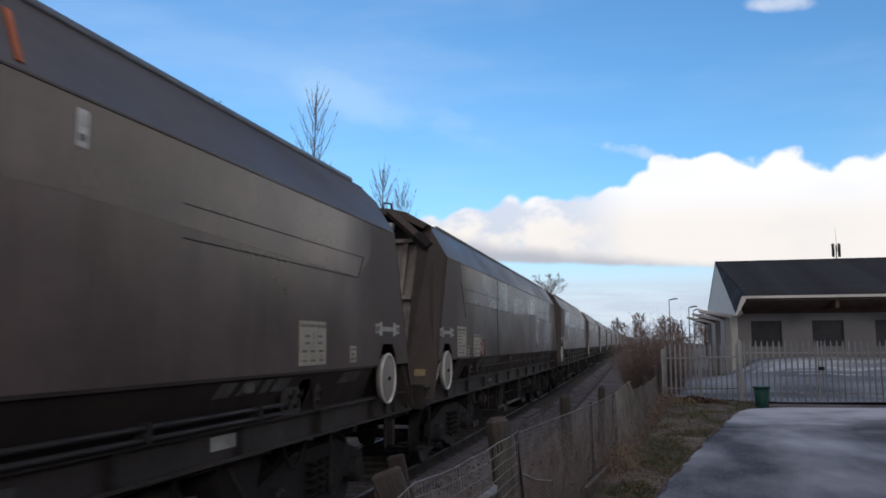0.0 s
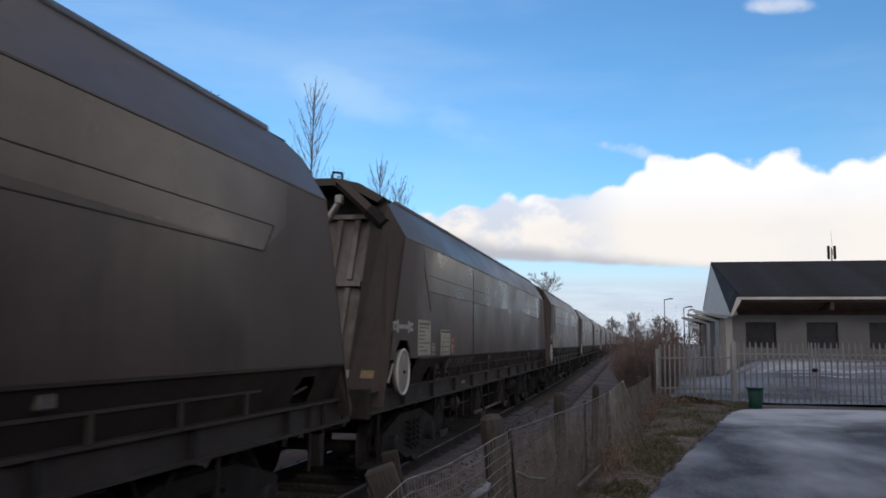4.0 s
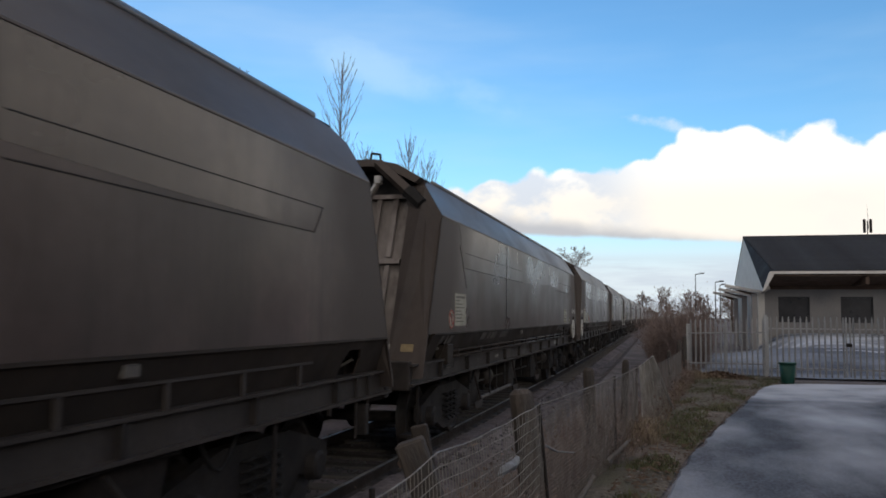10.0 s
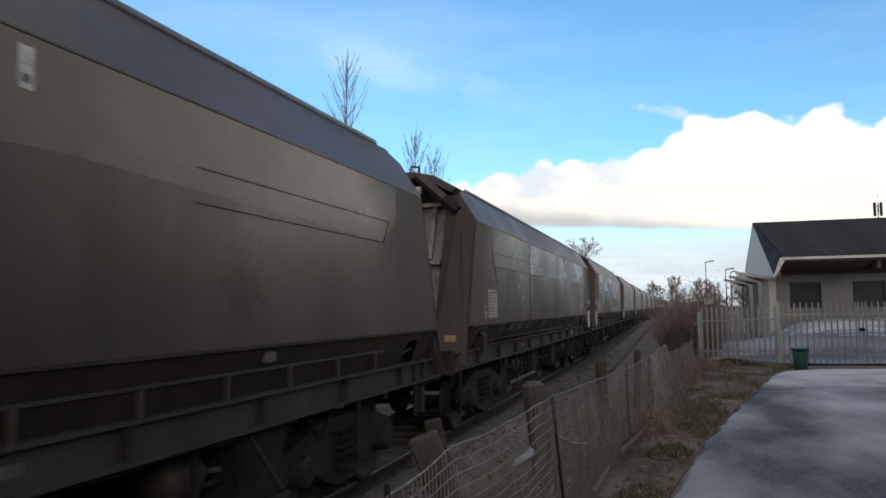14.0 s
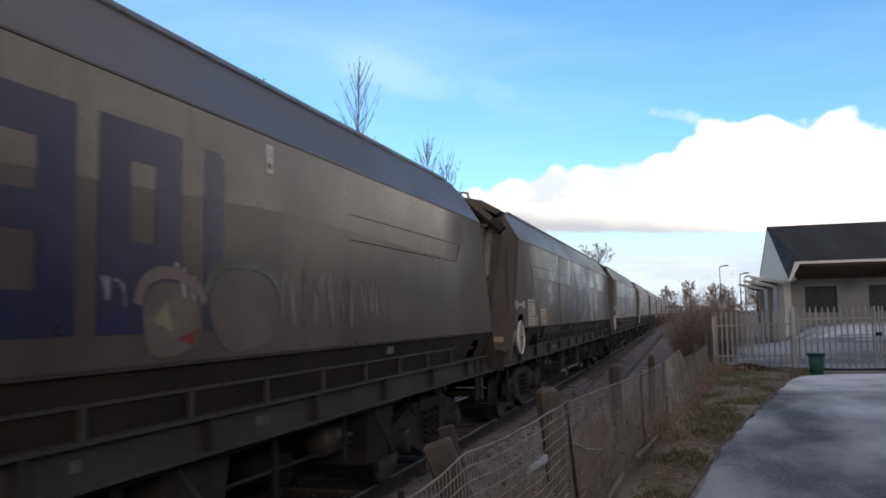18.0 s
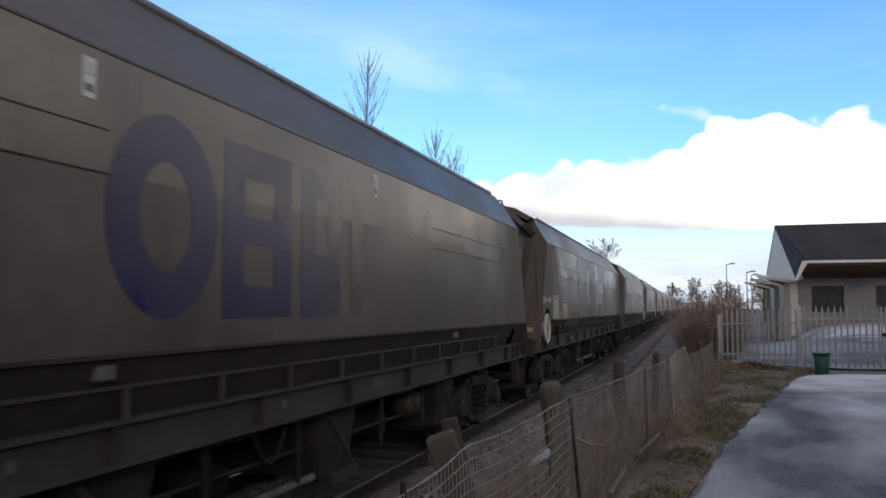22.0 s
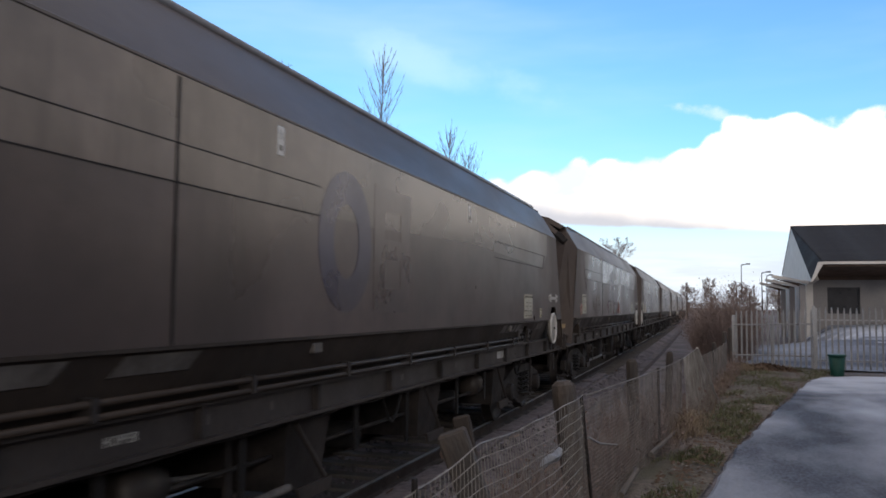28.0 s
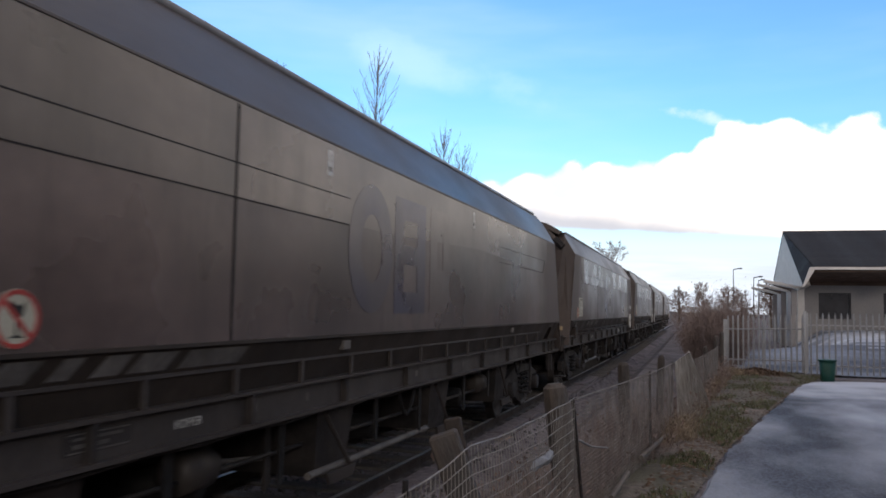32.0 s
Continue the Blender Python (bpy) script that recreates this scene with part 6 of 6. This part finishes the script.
# ---------------------------------------------------------------- palisade, gate, bin
def palisade():
    f = holder("palisade_fence", "pale galvanised steel palisade fence with pointed pales", "fence")
    gate = holder("palisade_gate", "pair of closed galvanised palisade gates across the lane", "gate")

    def pale(parent, me, x, y, z, turn):
        ob = new("pale", me)
        ob.parent = parent
        ob.matrix_basis = pose(x, y, z, 0, 0, turn)

    def pale_mesh(h):
        bm = bmesh.new()
        prof = [(-0.025, 0.012), (-0.015, 0.0), (-0.006, 0.010), (0.006, 0.010), (0.015, 0.0), (0.025, 0.012)]
        rows = []
        for z, s in ((0.03, 1), (h - 0.10, 1), (h - 0.02, 0.35), (h, 0.08)):
            rows.append([bm.verts.new((u * s, v - 0.0, z)) for u, v in prof] + [bm.verts.new((u * s, v + 0.004, z)) for u, v in prof[::-1]])
        for a, b in zip(rows, rows[1:]):
            for i in range(12):
                j = (i + 1) % 12
                bm.faces.new((a[i], a[j], b[j], b[i]))
        return finish(bm, "pale", GALV)

    # fence from the railway boundary to the gate post
    x0, y0, x1, y1 = 0.50, 25.7, 2.55, 24.9
    me = pale_mesh(1.63)
    turn = math.degrees(math.atan2(y1 - y0, x1 - x0))
    n = 15
    for i in range(n):
        t = (i + 0.5) / n
        pale(f, me, x0 + (x1 - x0) * t, y0 + (y1 - y0) * t - 0.05, 0.0 + 0.06 * t, turn)
    for z in (0.35, 1.22):
        bm = bmesh.new()
        rod(bm, (x0, y0, z), (x1, y1, z + 0.06), 0.021, None, 4)
        part("rail", bm, GALV, f)
    for x, y in ((x0, y0), ((x0 + x1) / 2, (y0 + y1) / 2 + 0.05)):
        bm = bmesh.new()
        box(bm, x - 0.05, x + 0.05, y, y + 0.08, -0.3, 1.5, 0.006)
        part("post", bm, GALV, f)
    # gates
    me = pale_mesh(1.70)
    for leaf, (a, b) in enumerate(((2.62, 4.62), (4.72, 6.72), (6.85, 9.0))):
        grp = new("gate_leaf")
        grp.parent = gate
        grp.matrix_basis = pose(0, 24.9, 0.04)
        n = int((b - a) / 0.148)
        for i in range(n):
            pale(grp, me, a + (b - a) * (i + 0.5) / n, -0.05, 0, 0)
        for z in (0.24, 1.34):
            bm = bmesh.new()
            box(bm, a, b, -0.02, 0.03, z, z + 0.036, 0.004)
            part("gate_rail", bm, GALV, grp)
        for x in (a, b):
            bm = bmesh.new()
            box(bm, x - 0.02, x + 0.02, -0.02, 0.03, 0.06, 1.68, 0.004)
            part("stile", bm, GALV, grp)
    for x in (2.56, 6.79):
        bm = bmesh.new()
        box(bm, x - 0.038, x + 0.038, 24.87, 24.96, -0.3, 1.78, 0.008)
        part("gate_post", bm, GALV, gate)
    bm = bmesh.new()
    box(bm, 4.60, 4.75, 24.80, 24.86, 0.92, 1.02, 0.01)
    part("lock_box", bm, FRAME, gate, "dark lock box")


def green_bin():
    at = (2.93, 23.45, -0.02)
    b = holder("plastic_bin", "dark green tapered plastic bin standing by the gate", "bin", at)
    bm = bmesh.new()
    n = 20
    prof = [(0.0, 0.155), (0.02, 0.16), (0.52, 0.205), (0.52, 0.195), (0.03, 0.15)]
    lathe(bm, prof, "z", (0, 0, 0), n)
    part("body", bm, BIN, b, smooth=True)
    bm = bmesh.new()
    lathe(bm, [(0.515, 0.20), (0.515, 0.225), (0.56, 0.225), (0.56, 0.20)], "z", (0, 0, 0), n)
    part("rim", bm, BIN, b, smooth=True)


# ---------------------------------------------------------------- station building behind the gate
def building():
    b = holder("station_building", "low white-rendered station building with dark slate roof and deep eaves", "building")
    X0, X1, YB = 4.08, 24.0, 57.0
    ridge_y, ridge_z, eave_z = 50.2, 6.18, 3.70
    # front wall, pier by pier, with its window openings
    YF = 42.7
    wins = [(4.99 + 2.74 * i, 6.38 + 2.74 * i) for i in range(6)]
    edges = [X0 + 0.302] + [v for w in wins for v in w] + [X1]

    def wall(name, *dims):
        bm = bmesh.new()
        box(bm, *dims)
        part(name, bm, RENDER_, b, "pale grey rendered wall" if name == "wall_pier" else "")

    for i in range(0, len(edges), 2):
        wall("wall_pier", edges[i], edges[i + 1], YF, YF + 0.3, 0, 3.5)
    for a, c in wins:
        wall("wall_apron", a, c, YF, YF + 0.3, 0, 1.5)
        wall("lintel", a, c, YF, YF + 0.3, 2.72, 3.5)
    bm = bmesh.new()
    slab(bm, [(X0, YF, 0), (X0, YB, 0), (X0, YB, 3.9), (X0, ridge_y, ridge_z - 0.02), (X0, 40.1, 2.98), (X0, YF, 2.9)], (0.3, 0, 0))
    part("gable_wall", bm, FASCIA, b, "white gable wall")
    wall("back_wall", X0 + 0.302, X1, YB - 0.3, YB, 0, 3.7)
    wall("end_wall", X1 - 0.3, X1, YF + 0.302, YB - 0.302, 0, 3.4)
    for a, c in wins:
        win = new("window")
        win.parent = b
        bm = bmesh.new()
        box(bm, a, c, YF + 0.12, YF + 0.16, 1.5, 2.72)
        part("boarding", bm, DARKGLASS, win, "dark boarded pane")
        for u in ((a, a + 0.06, 1.5, 2.72), (c - 0.06, c, 1.5, 2.72), (a + .06, c - .06, 1.5, 1.56), (a + .06, c - .06, 2.66, 2.72)):
            bm = bmesh.new()
            box(bm, u[0], u[1], YF + 0.05, YF + 0.12, u[2], u[3])
            part("frame_bar", bm, DARKGLASS, win)
        bm = bmesh.new()
        box(bm, a - 0.06, c + 0.06, YF - 0.06, YF + 0.04, 1.44, 1.498)
        part("sill", bm, RENDER_, win)
    # roof slopes with courses of slate
    for name, ya, za in (("front", 39.7, eave_z), ("back", YB + 0.3, 3.82)):
        bm = bmesh.new()
        up = 0.08
        slab(bm, [(4.45 if name == "front" else X0 - 0.02, ya, za), (X1 + 0.3, ya, za), (X1 + 0.3, ridge_y, ridge_z), (X0 - 0.02, ridge_y, ridge_z)], (0, 0, up))
        roof = part("roof_slope", bm, SLATE, b, "dark weathered slate roof slope")
        if name == "front":
            n = 22
            a = math.degrees(math.atan2(ridge_z - za, ridge_y - ya))
            for i in range(n):
                t = i / n
                course = bmesh.new()
                box(course, 4.47 - 0.38 * t, X1 + 0.3, -0.02, 0.53, 0.0, 0.02)
                ob = part("slate_course", course, SLATE, roof)
                ob.matrix_basis = pose(0, ya + (ridge_y - ya) * t, za + (ridge_z - za) * t + up + 0.012, a + 1.2)
    bm = bmesh.new()
    slab(bm, [(X0 - 0.04, 39.9, 2.95), (4.46, 39.72, eave_z + 0.03), (X0 - 0.01, ridge_y, ridge_z + 0.04)], (0, 0, 0.05))
    part("roof_fold", bm, SLATE, b, "narrow folded slate verge at the gable")
    bm = bmesh.new()
    rod(bm, (X0 - 0.02, ridge_y, ridge_z + 0.08), (X1 + .3, ridge_y, ridge_z + 0.08), 0.08, None, 8)
    part("ridge", bm, SLATE, b)
    # deep eaves: fascia board, soffit and the raked white barge piece at the corner
    bm = bmesh.new()
    box(bm, 4.48, X1 + 0.3, 39.62, 39.69, eave_z - 0.05, eave_z + 0.07)
    part("fascia", bm, FASCIA, b, "white painted fascia board")
    bm = bmesh.new()
    slab(bm, [(4.30, 39.64, eave_z + 0.06), (4.475, 39.64, eave_z + 0.06), (4.475, 39.64, eave_z - 0.1), (4.10, 39.66, 2.93), (3.97, 39.66, 2.86)], (0, 0.06, 0))
    part("corner_fascia", bm, FASCIA, b, "raked white fascia end")
    bm = bmesh.new()
    slab(bm, [(4.5, 39.75, eave_z - 0.13), (X1, 39.75, eave_z - 0.13), (X1, YF, eave_z - 0.23), (4.2, YF, eave_z - 0.5)], (0, 0, 0.04))
    part("soffit", bm, SOFFIT, b, "brown stained timber soffit")
    bm = bmesh.new()
    box(bm, X0 + 0.31, X1, YF - 0.05, YF - 0.002, 3.06, 3.52)
    part("wall_boarding", bm, SOFFIT, b, "brown stained boarding under the eaves")
    for x in (8.3, 12.2, 16.1):
        bm = bmesh.new()
        box(bm, x - 0.08, x + 0.08, 39.8, YF - 0.002, eave_z - 0.5, eave_z - 0.17, 0.02)
        part("bracket", bm, SOFFIT, b, "brown timber bracket")
    # platform canopy on the gable side: columns and cantilevered roof leaves
    for i, y in enumerate((42.0, 47.5, 53.5)):
        leaf = new("canopy_bay")
        leaf.parent = b
        bm = bmesh.new()
        slab(bm, [(2.55, y - 0.35, 3.16), (4.1, y - 0.35, 2.86), (4.1, y + 0.35, 2.86), (2.55, y + 0.35, 3.16)], (0, 0, 0.12))
        part("canopy_leaf", bm, FASCIA, leaf, "thin white canopy roof leaf")
        bm = bmesh.new()
        slab(bm, [(2.7, y - 0.06, 3.10), (3.95, y - 0.06, 2.85), (3.95, y - 0.06, 2.60), (3.6, y - 0.06, 2.80)], (0, 0.12, 0))
        part("canopy_beam", bm, SOFFIT, leaf)
        bm = bmesh.new()
        box(bm, 3.72, 3.98, y - 0.13, y + 0.13, 0, 2.84, 0.02)
        part("column", bm, RENDER_, leaf, "square pale column")
    # aerials on the ridge
    mast = holder("aerial_mast", "short roof aerial with two dark panel antennas and a whip", "antenna", (10.55, ridge_y, ridge_z + 0.15))
    bm = bmesh.new()
    rod(bm, (0, 0, -0.1), (0, 0, 0.75), 0.03, None, 8)
    rod(bm, (0.05, 0, 0.3), (0.0, 0, 1.7), 0.012, 0.006, 6)
    part("pole", bm, FRAME, mast)
    for x in (-0.16, 0.16):
        bm = bmesh.new()
        box(bm, x - 0.07, x + 0.07, -0.05, 0.05, 0.1, 0.85, 0.02)
        part("panel_antenna", bm, FRAME, mast)


# ---------------------------------------------------------------- lamps, trees, far things
def street_lamp(x, y, h, arm):
    l = holder("street_lamp", "slim grey street lamp with a short arm against the sky", "lamp", (x, y, 0), "lamps by the line")
    bm = bmesh.new()
    rod(bm, (0, 0, -0.2), (0, 0, h), 0.045, 0.026, 10)
    part("column", bm, FRAME, l, smooth=True)
    bm = bmesh.new()
    rod(bm, (0, 0, h), (arm, 0, h + 0.06), 0.035, None, 8)
    part("arm", bm, FRAME, l)
    bm = bmesh.new()
    box(bm, arm - 0.05, arm + 0.28, -0.09, 0.09, h + 0.03, h + 0.12, 0.03)
    part("lantern", bm, FRAME, l)


def bare_tree(name, label, x, y, h, seed, spread, upright, base_r, levels=4, start=0.25, z=0.0):
    """A leafless tree: tapered trunk, limbs and twigs by forking."""
    rnd = random.Random(seed)
    trunk, crown = bmesh.new(), bmesh.new()

    def limb(bm, p, d, length, r, level):
        steps = 4 if level == 0 else 3
        pts, dirs = [p], [d]
        for i in range(steps):
            d = (d + Vector((rnd.gauss(0, .07 if level else .006), rnd.gauss(0, .07 if level else .006), 0.06 * upright))).normalized()
            p = p + d * (length / steps)
            pts.append(p)
            dirs.append(d)
        n = 6 if level < 2 else 3
        prev = None
        for i, q in enumerate(pts):
            rr = max(0.007 + y * 5e-5, r * (1 - 0.72 * i / steps))
            u = dirs[i].orthogonal().normalized()
            v = dirs[i].cross(u)
            ring = [bm.verts.new(q + (u * math.cos(6.283 * k / n) + v * math.sin(6.283 * k / n)) * rr) for k in range(n)]
            if prev:
                for k in range(n):
                    m = (k + 1) % n
                    bm.faces.new((prev[k], prev[m], ring[m], ring[k]))
            prev = ring
        if level >= levels:
            return
        kids = 14 if level == 0 else 8 if level == 1 else 5
        for k in range(kids):
            f = start + (1 - start) * (k + rnd.random()) / kids if level == 0 else 0.2 + 0.8 * (k + rnd.random()) / kids
            i = min(int(f * steps), steps - 1)
            q = pts[i].lerp(pts[i + 1], f * steps - i)
            a = rnd.uniform(0, 6.283)
            u = dirs[i].orthogonal().normalized()
            side = (u * math.cos(a) + dirs[i].cross(u) * math.sin(a))
            nd = (dirs[i] * (1 - spread) + side * spread + Vector((0, 0, 0.35 * upright))).normalized()
            limb(crown, q, nd, length * (0.46 if level == 0 else 0.55) * (1.15 - 0.55 * f) * rnd.uniform(.75, 1.1), r * (1 - 0.72 * f) * 0.5, level + 1)

    limb(trunk, Vector((0, 0, -0.4)), Vector((0, 0, 1)), h, base_r, 0)
    t = holder(name, label, "tree", (x, y, z))
    part("trunk", trunk, BARK, t, smooth=True)
    part("crown", crown, TWIG, t, "fine bare twigs")
    return t


def poplar(x, y, h, seed, crown_at, wide):
    """A narrow leafless poplar: straight leader, steep ascending limbs, upright twigs on them."""
    rnd = random.Random(seed)
    trunk, crown = bmesh.new(), bmesh.new()
    lead = [Vector((0.05 * h * 0.1 * math.sin(3 * k / 10 + seed), 0, -0.3 + (h + 0.3) * k / 10)) for k in range(11)]
    for k in range(10):
        r0, r1 = (0.008 + 0.105 * (1 - q / 10) ** 1.2 * h / 12 for q in (k, k + 1))
        rod(trunk, lead[k], lead[k + 1], r0, r1, 7)

    def shoot(p, side, length, r, lean, twigs):
        d = (Vector((math.cos(side), math.sin(side), 0)) * lean + Vector((0, 0, 1))).normalized()
        q = p
        for k in range(4):
            e = q + d * (length / 4)
            rod(crown, q, e, r * (1 - k * 0.2), r * (0.8 - k * 0.2), 3)
            for m in range(twigs):
                f = q.lerp(e, rnd.random())
                t = (d + Vector((rnd.gauss(0, 0.35), rnd.gauss(0, 0.35), rnd.uniform(0.1, 0.5)))).normalized() * length * rnd.uniform(0.12, 0.30) * (1.1 - k * 0.2)
                rod(crown, f, f + t, r * 0.55, r * 0.3, 3)
            q = e
            d = (d + Vector((rnd.gauss(0, 0.05), rnd.gauss(0, 0.05), 0.16))).normalized()

    n = 46
    for i in range(n):
        f = crown_at + (0.97 - crown_at) * (i + rnd.random()) / n
        k = min(int(f * 10), 9)
        p = lead[k].lerp(lead[k + 1], f * 10 - k)
        shape = math.sin(math.pi * (0.16 + 0.80 * (f - crown_at) / (1 - crown_at))) ** 0.7
        shoot(p, i * 2.4 + rnd.uniform(-0.5, 0.5), wide * (0.5 + 1.5 * shape) * rnd.uniform(0.75, 1.15), 0.016, rnd.uniform(0.40, 0.72), 3)
    t = holder("poplar_tree", "tall narrow leafless poplar behind the railway", "tree", (x, y, 0.0))
    part("trunk", trunk, BARK, t, smooth=True)
    part("crown", crown, TWIG, t, "steep bare twigs")
    return t


def trees():
    poplar(-15.25, 37.0, 13.6, 41, 0.50, 1.15)
    poplar(-14.25, 37.6, 9.6, 42, 0.5, 0.8)
    poplar(-15.5, 48.3, 12.2, 43, 0.55, 1.1)
    poplar(-14.65, 49.8, 11.2, 44, 0.55, 1.1)
    bushy = "spreading leafless tree beyond the railway"
    bare_tree("bare_tree", bushy, -18.4, 30.5, 9.5, 45, 0.50, 0.4, 0.2, 4)
    bare_tree("bare_tree", bushy, -19.0, 34.0, 9.6, 52, 0.50, 0.4, 0.2, 4)
    bare_tree("bare_tree", bushy, -8.6, 80, 7.1, 46, 0.54, 0.65, 0.2, 4, 0.08)
    bare_tree("bare_tree", bushy, -4.6, 150, 5.5, 47, 0.55, 0.3, 0.25, 4)
    bare_tree("bare_tree", bushy, -0.7, 165, 6.4, 48, 0.5, 0.4, 0.25, 4)
    bare_tree("bare_tree", bushy, 3.4, 150, 5.8, 49, 0.55, 0.3, 0.25, 4)
    bare_tree("bare_tree", bushy, 5.2, 140, 4.9, 50, 0.55, 0.3, 0.25, 4)
    bare_tree("bare_tree", bushy, 7.4, 110, 4.9, 51, 0.55, 0.3, 0.25, 4)
    street_lamp(1.85, 65, 4.9, 0.35)
    street_lamp(3.0, 60, 4.1, 0.3)
    street_lamp(3.75, 68, 4.2, 0.18)
    # band of far scrub on the horizon
    rnd = random.Random(61)
    bm = bmesh.new()
    for i in range(15000):
        x = rnd.uniform(-70, 60)
        y = 230 + rnd.uniform(-15, 25)
        h = 2.2 + 3.5 * max(0, noise.noise(Vector((x * 0.09, 0.0, 4.0))) + 0.35)
        z = rnd.random() ** 0.8 * h
        u = Vector((rnd.uniform(-1, 1), rnd.uniform(-1, 1), rnd.uniform(-1, 1))).normalized() * rnd.uniform(.12, .32)
        o = Vector((u.z, u.x, u.y)) * .5
        c = Vector((x, y, z))
        bm.faces.new([bm.verts.new(c + v) for v in (u, o, -u, -o)])
    thing("far_woodland", bm, TWIG, "low belt of far bare woodland on the horizon", "woodland", "stuff")


def brick_house():
    """House with a red tiled roof beyond the railway, seen between the wagons."""
    h = holder("brick_house", "red brick house with red tiled roof beyond the railway", "house")
    bm = bmesh.new()
    box(bm, -26, -15.2, 6.9, 16.1, -0.3, 7.0)
    part("wall", bm, BRICK, h)
    for ya in (6.6, 16.4):
        bm = bmesh.new()
        slab(bm, [(-26.3, ya, 7.0), (-15.0, ya, 7.0), (-15.0, 11.5, 8.65), (-26.3, 11.5, 8.65)], (0, 0, 0.15))
        part("roof", bm, BRICK, h, "red tiled roof slope")
    for x in (-26, -15.45):
        bm = bmesh.new()
        slab(bm, [(x, 6.9, 7.0), (x, 16.1, 7.0), (x, 11.5, 8.6)], (0.25, 0, 0))
        part("gable", bm, BRICK, h)


def closing_wall():
    """Unseen long wall added beyond the lane, to darken what the wagons mirror."""
    bm = bmesh.new()
    box(bm, 11.0, 11.3, -25, 23.5, -0.1, 6.0)
    thing("wall_east", bm, UNSEENWALL, "unseen dark wall added beyond the lane for the wagons to mirror", "wall", "structure")


fence()
brush()
palisade()
green_bin()
building()
trees()
brick_house()
closing_wall()


# ---------------------------------------------------------------- what moves
def gone(t):
    """Metres that the train has rolled at t seconds."""
    i = min(int(t / STEP), len(GONE) - 2)
    return GONE[i] + (GONE[i + 1] - GONE[i]) * (t / STEP - i)


def motions():
    for k, w in enumerate(TRAIN):
        rows = []
        for i, s in enumerate(GONE):
            y = k * WAGON - s
            x0, x1 = bend_x(y), bend_x(y + LEN)
            rows.append((i * STEP, pose(TRACK_X + x0, y, RAIL_Z, 0, 0, -math.degrees(math.asin((x1 - x0) / LEN)))))
        walk(w, rows)
    # every wheelset rolls alike: one set of keys serves them all
    sets = [o for w in TRAIN for b in w.children if b.name.startswith("bogie") for o in b.children if o.name.startswith("wheelset")]
    rows, t = [], 0.0
    while t < 32.0:
        rows.append((t, pose(0, 0, 0, math.degrees(gone(t) / 0.435) % 360)))
        t += 2 / FPS
    rows.append((32.0, pose(0, 0, 0, math.degrees(gone(32.0) / 0.435) % 360)))
    walk(sets[0], rows)
    keys = sets[0].animation_data
    for o in sets[1:]:
        o.rotation_mode = "QUATERNION"
        own = o.animation_data_create()
        own.action = keys.action
        own.action_slot = keys.action_slot


motions()
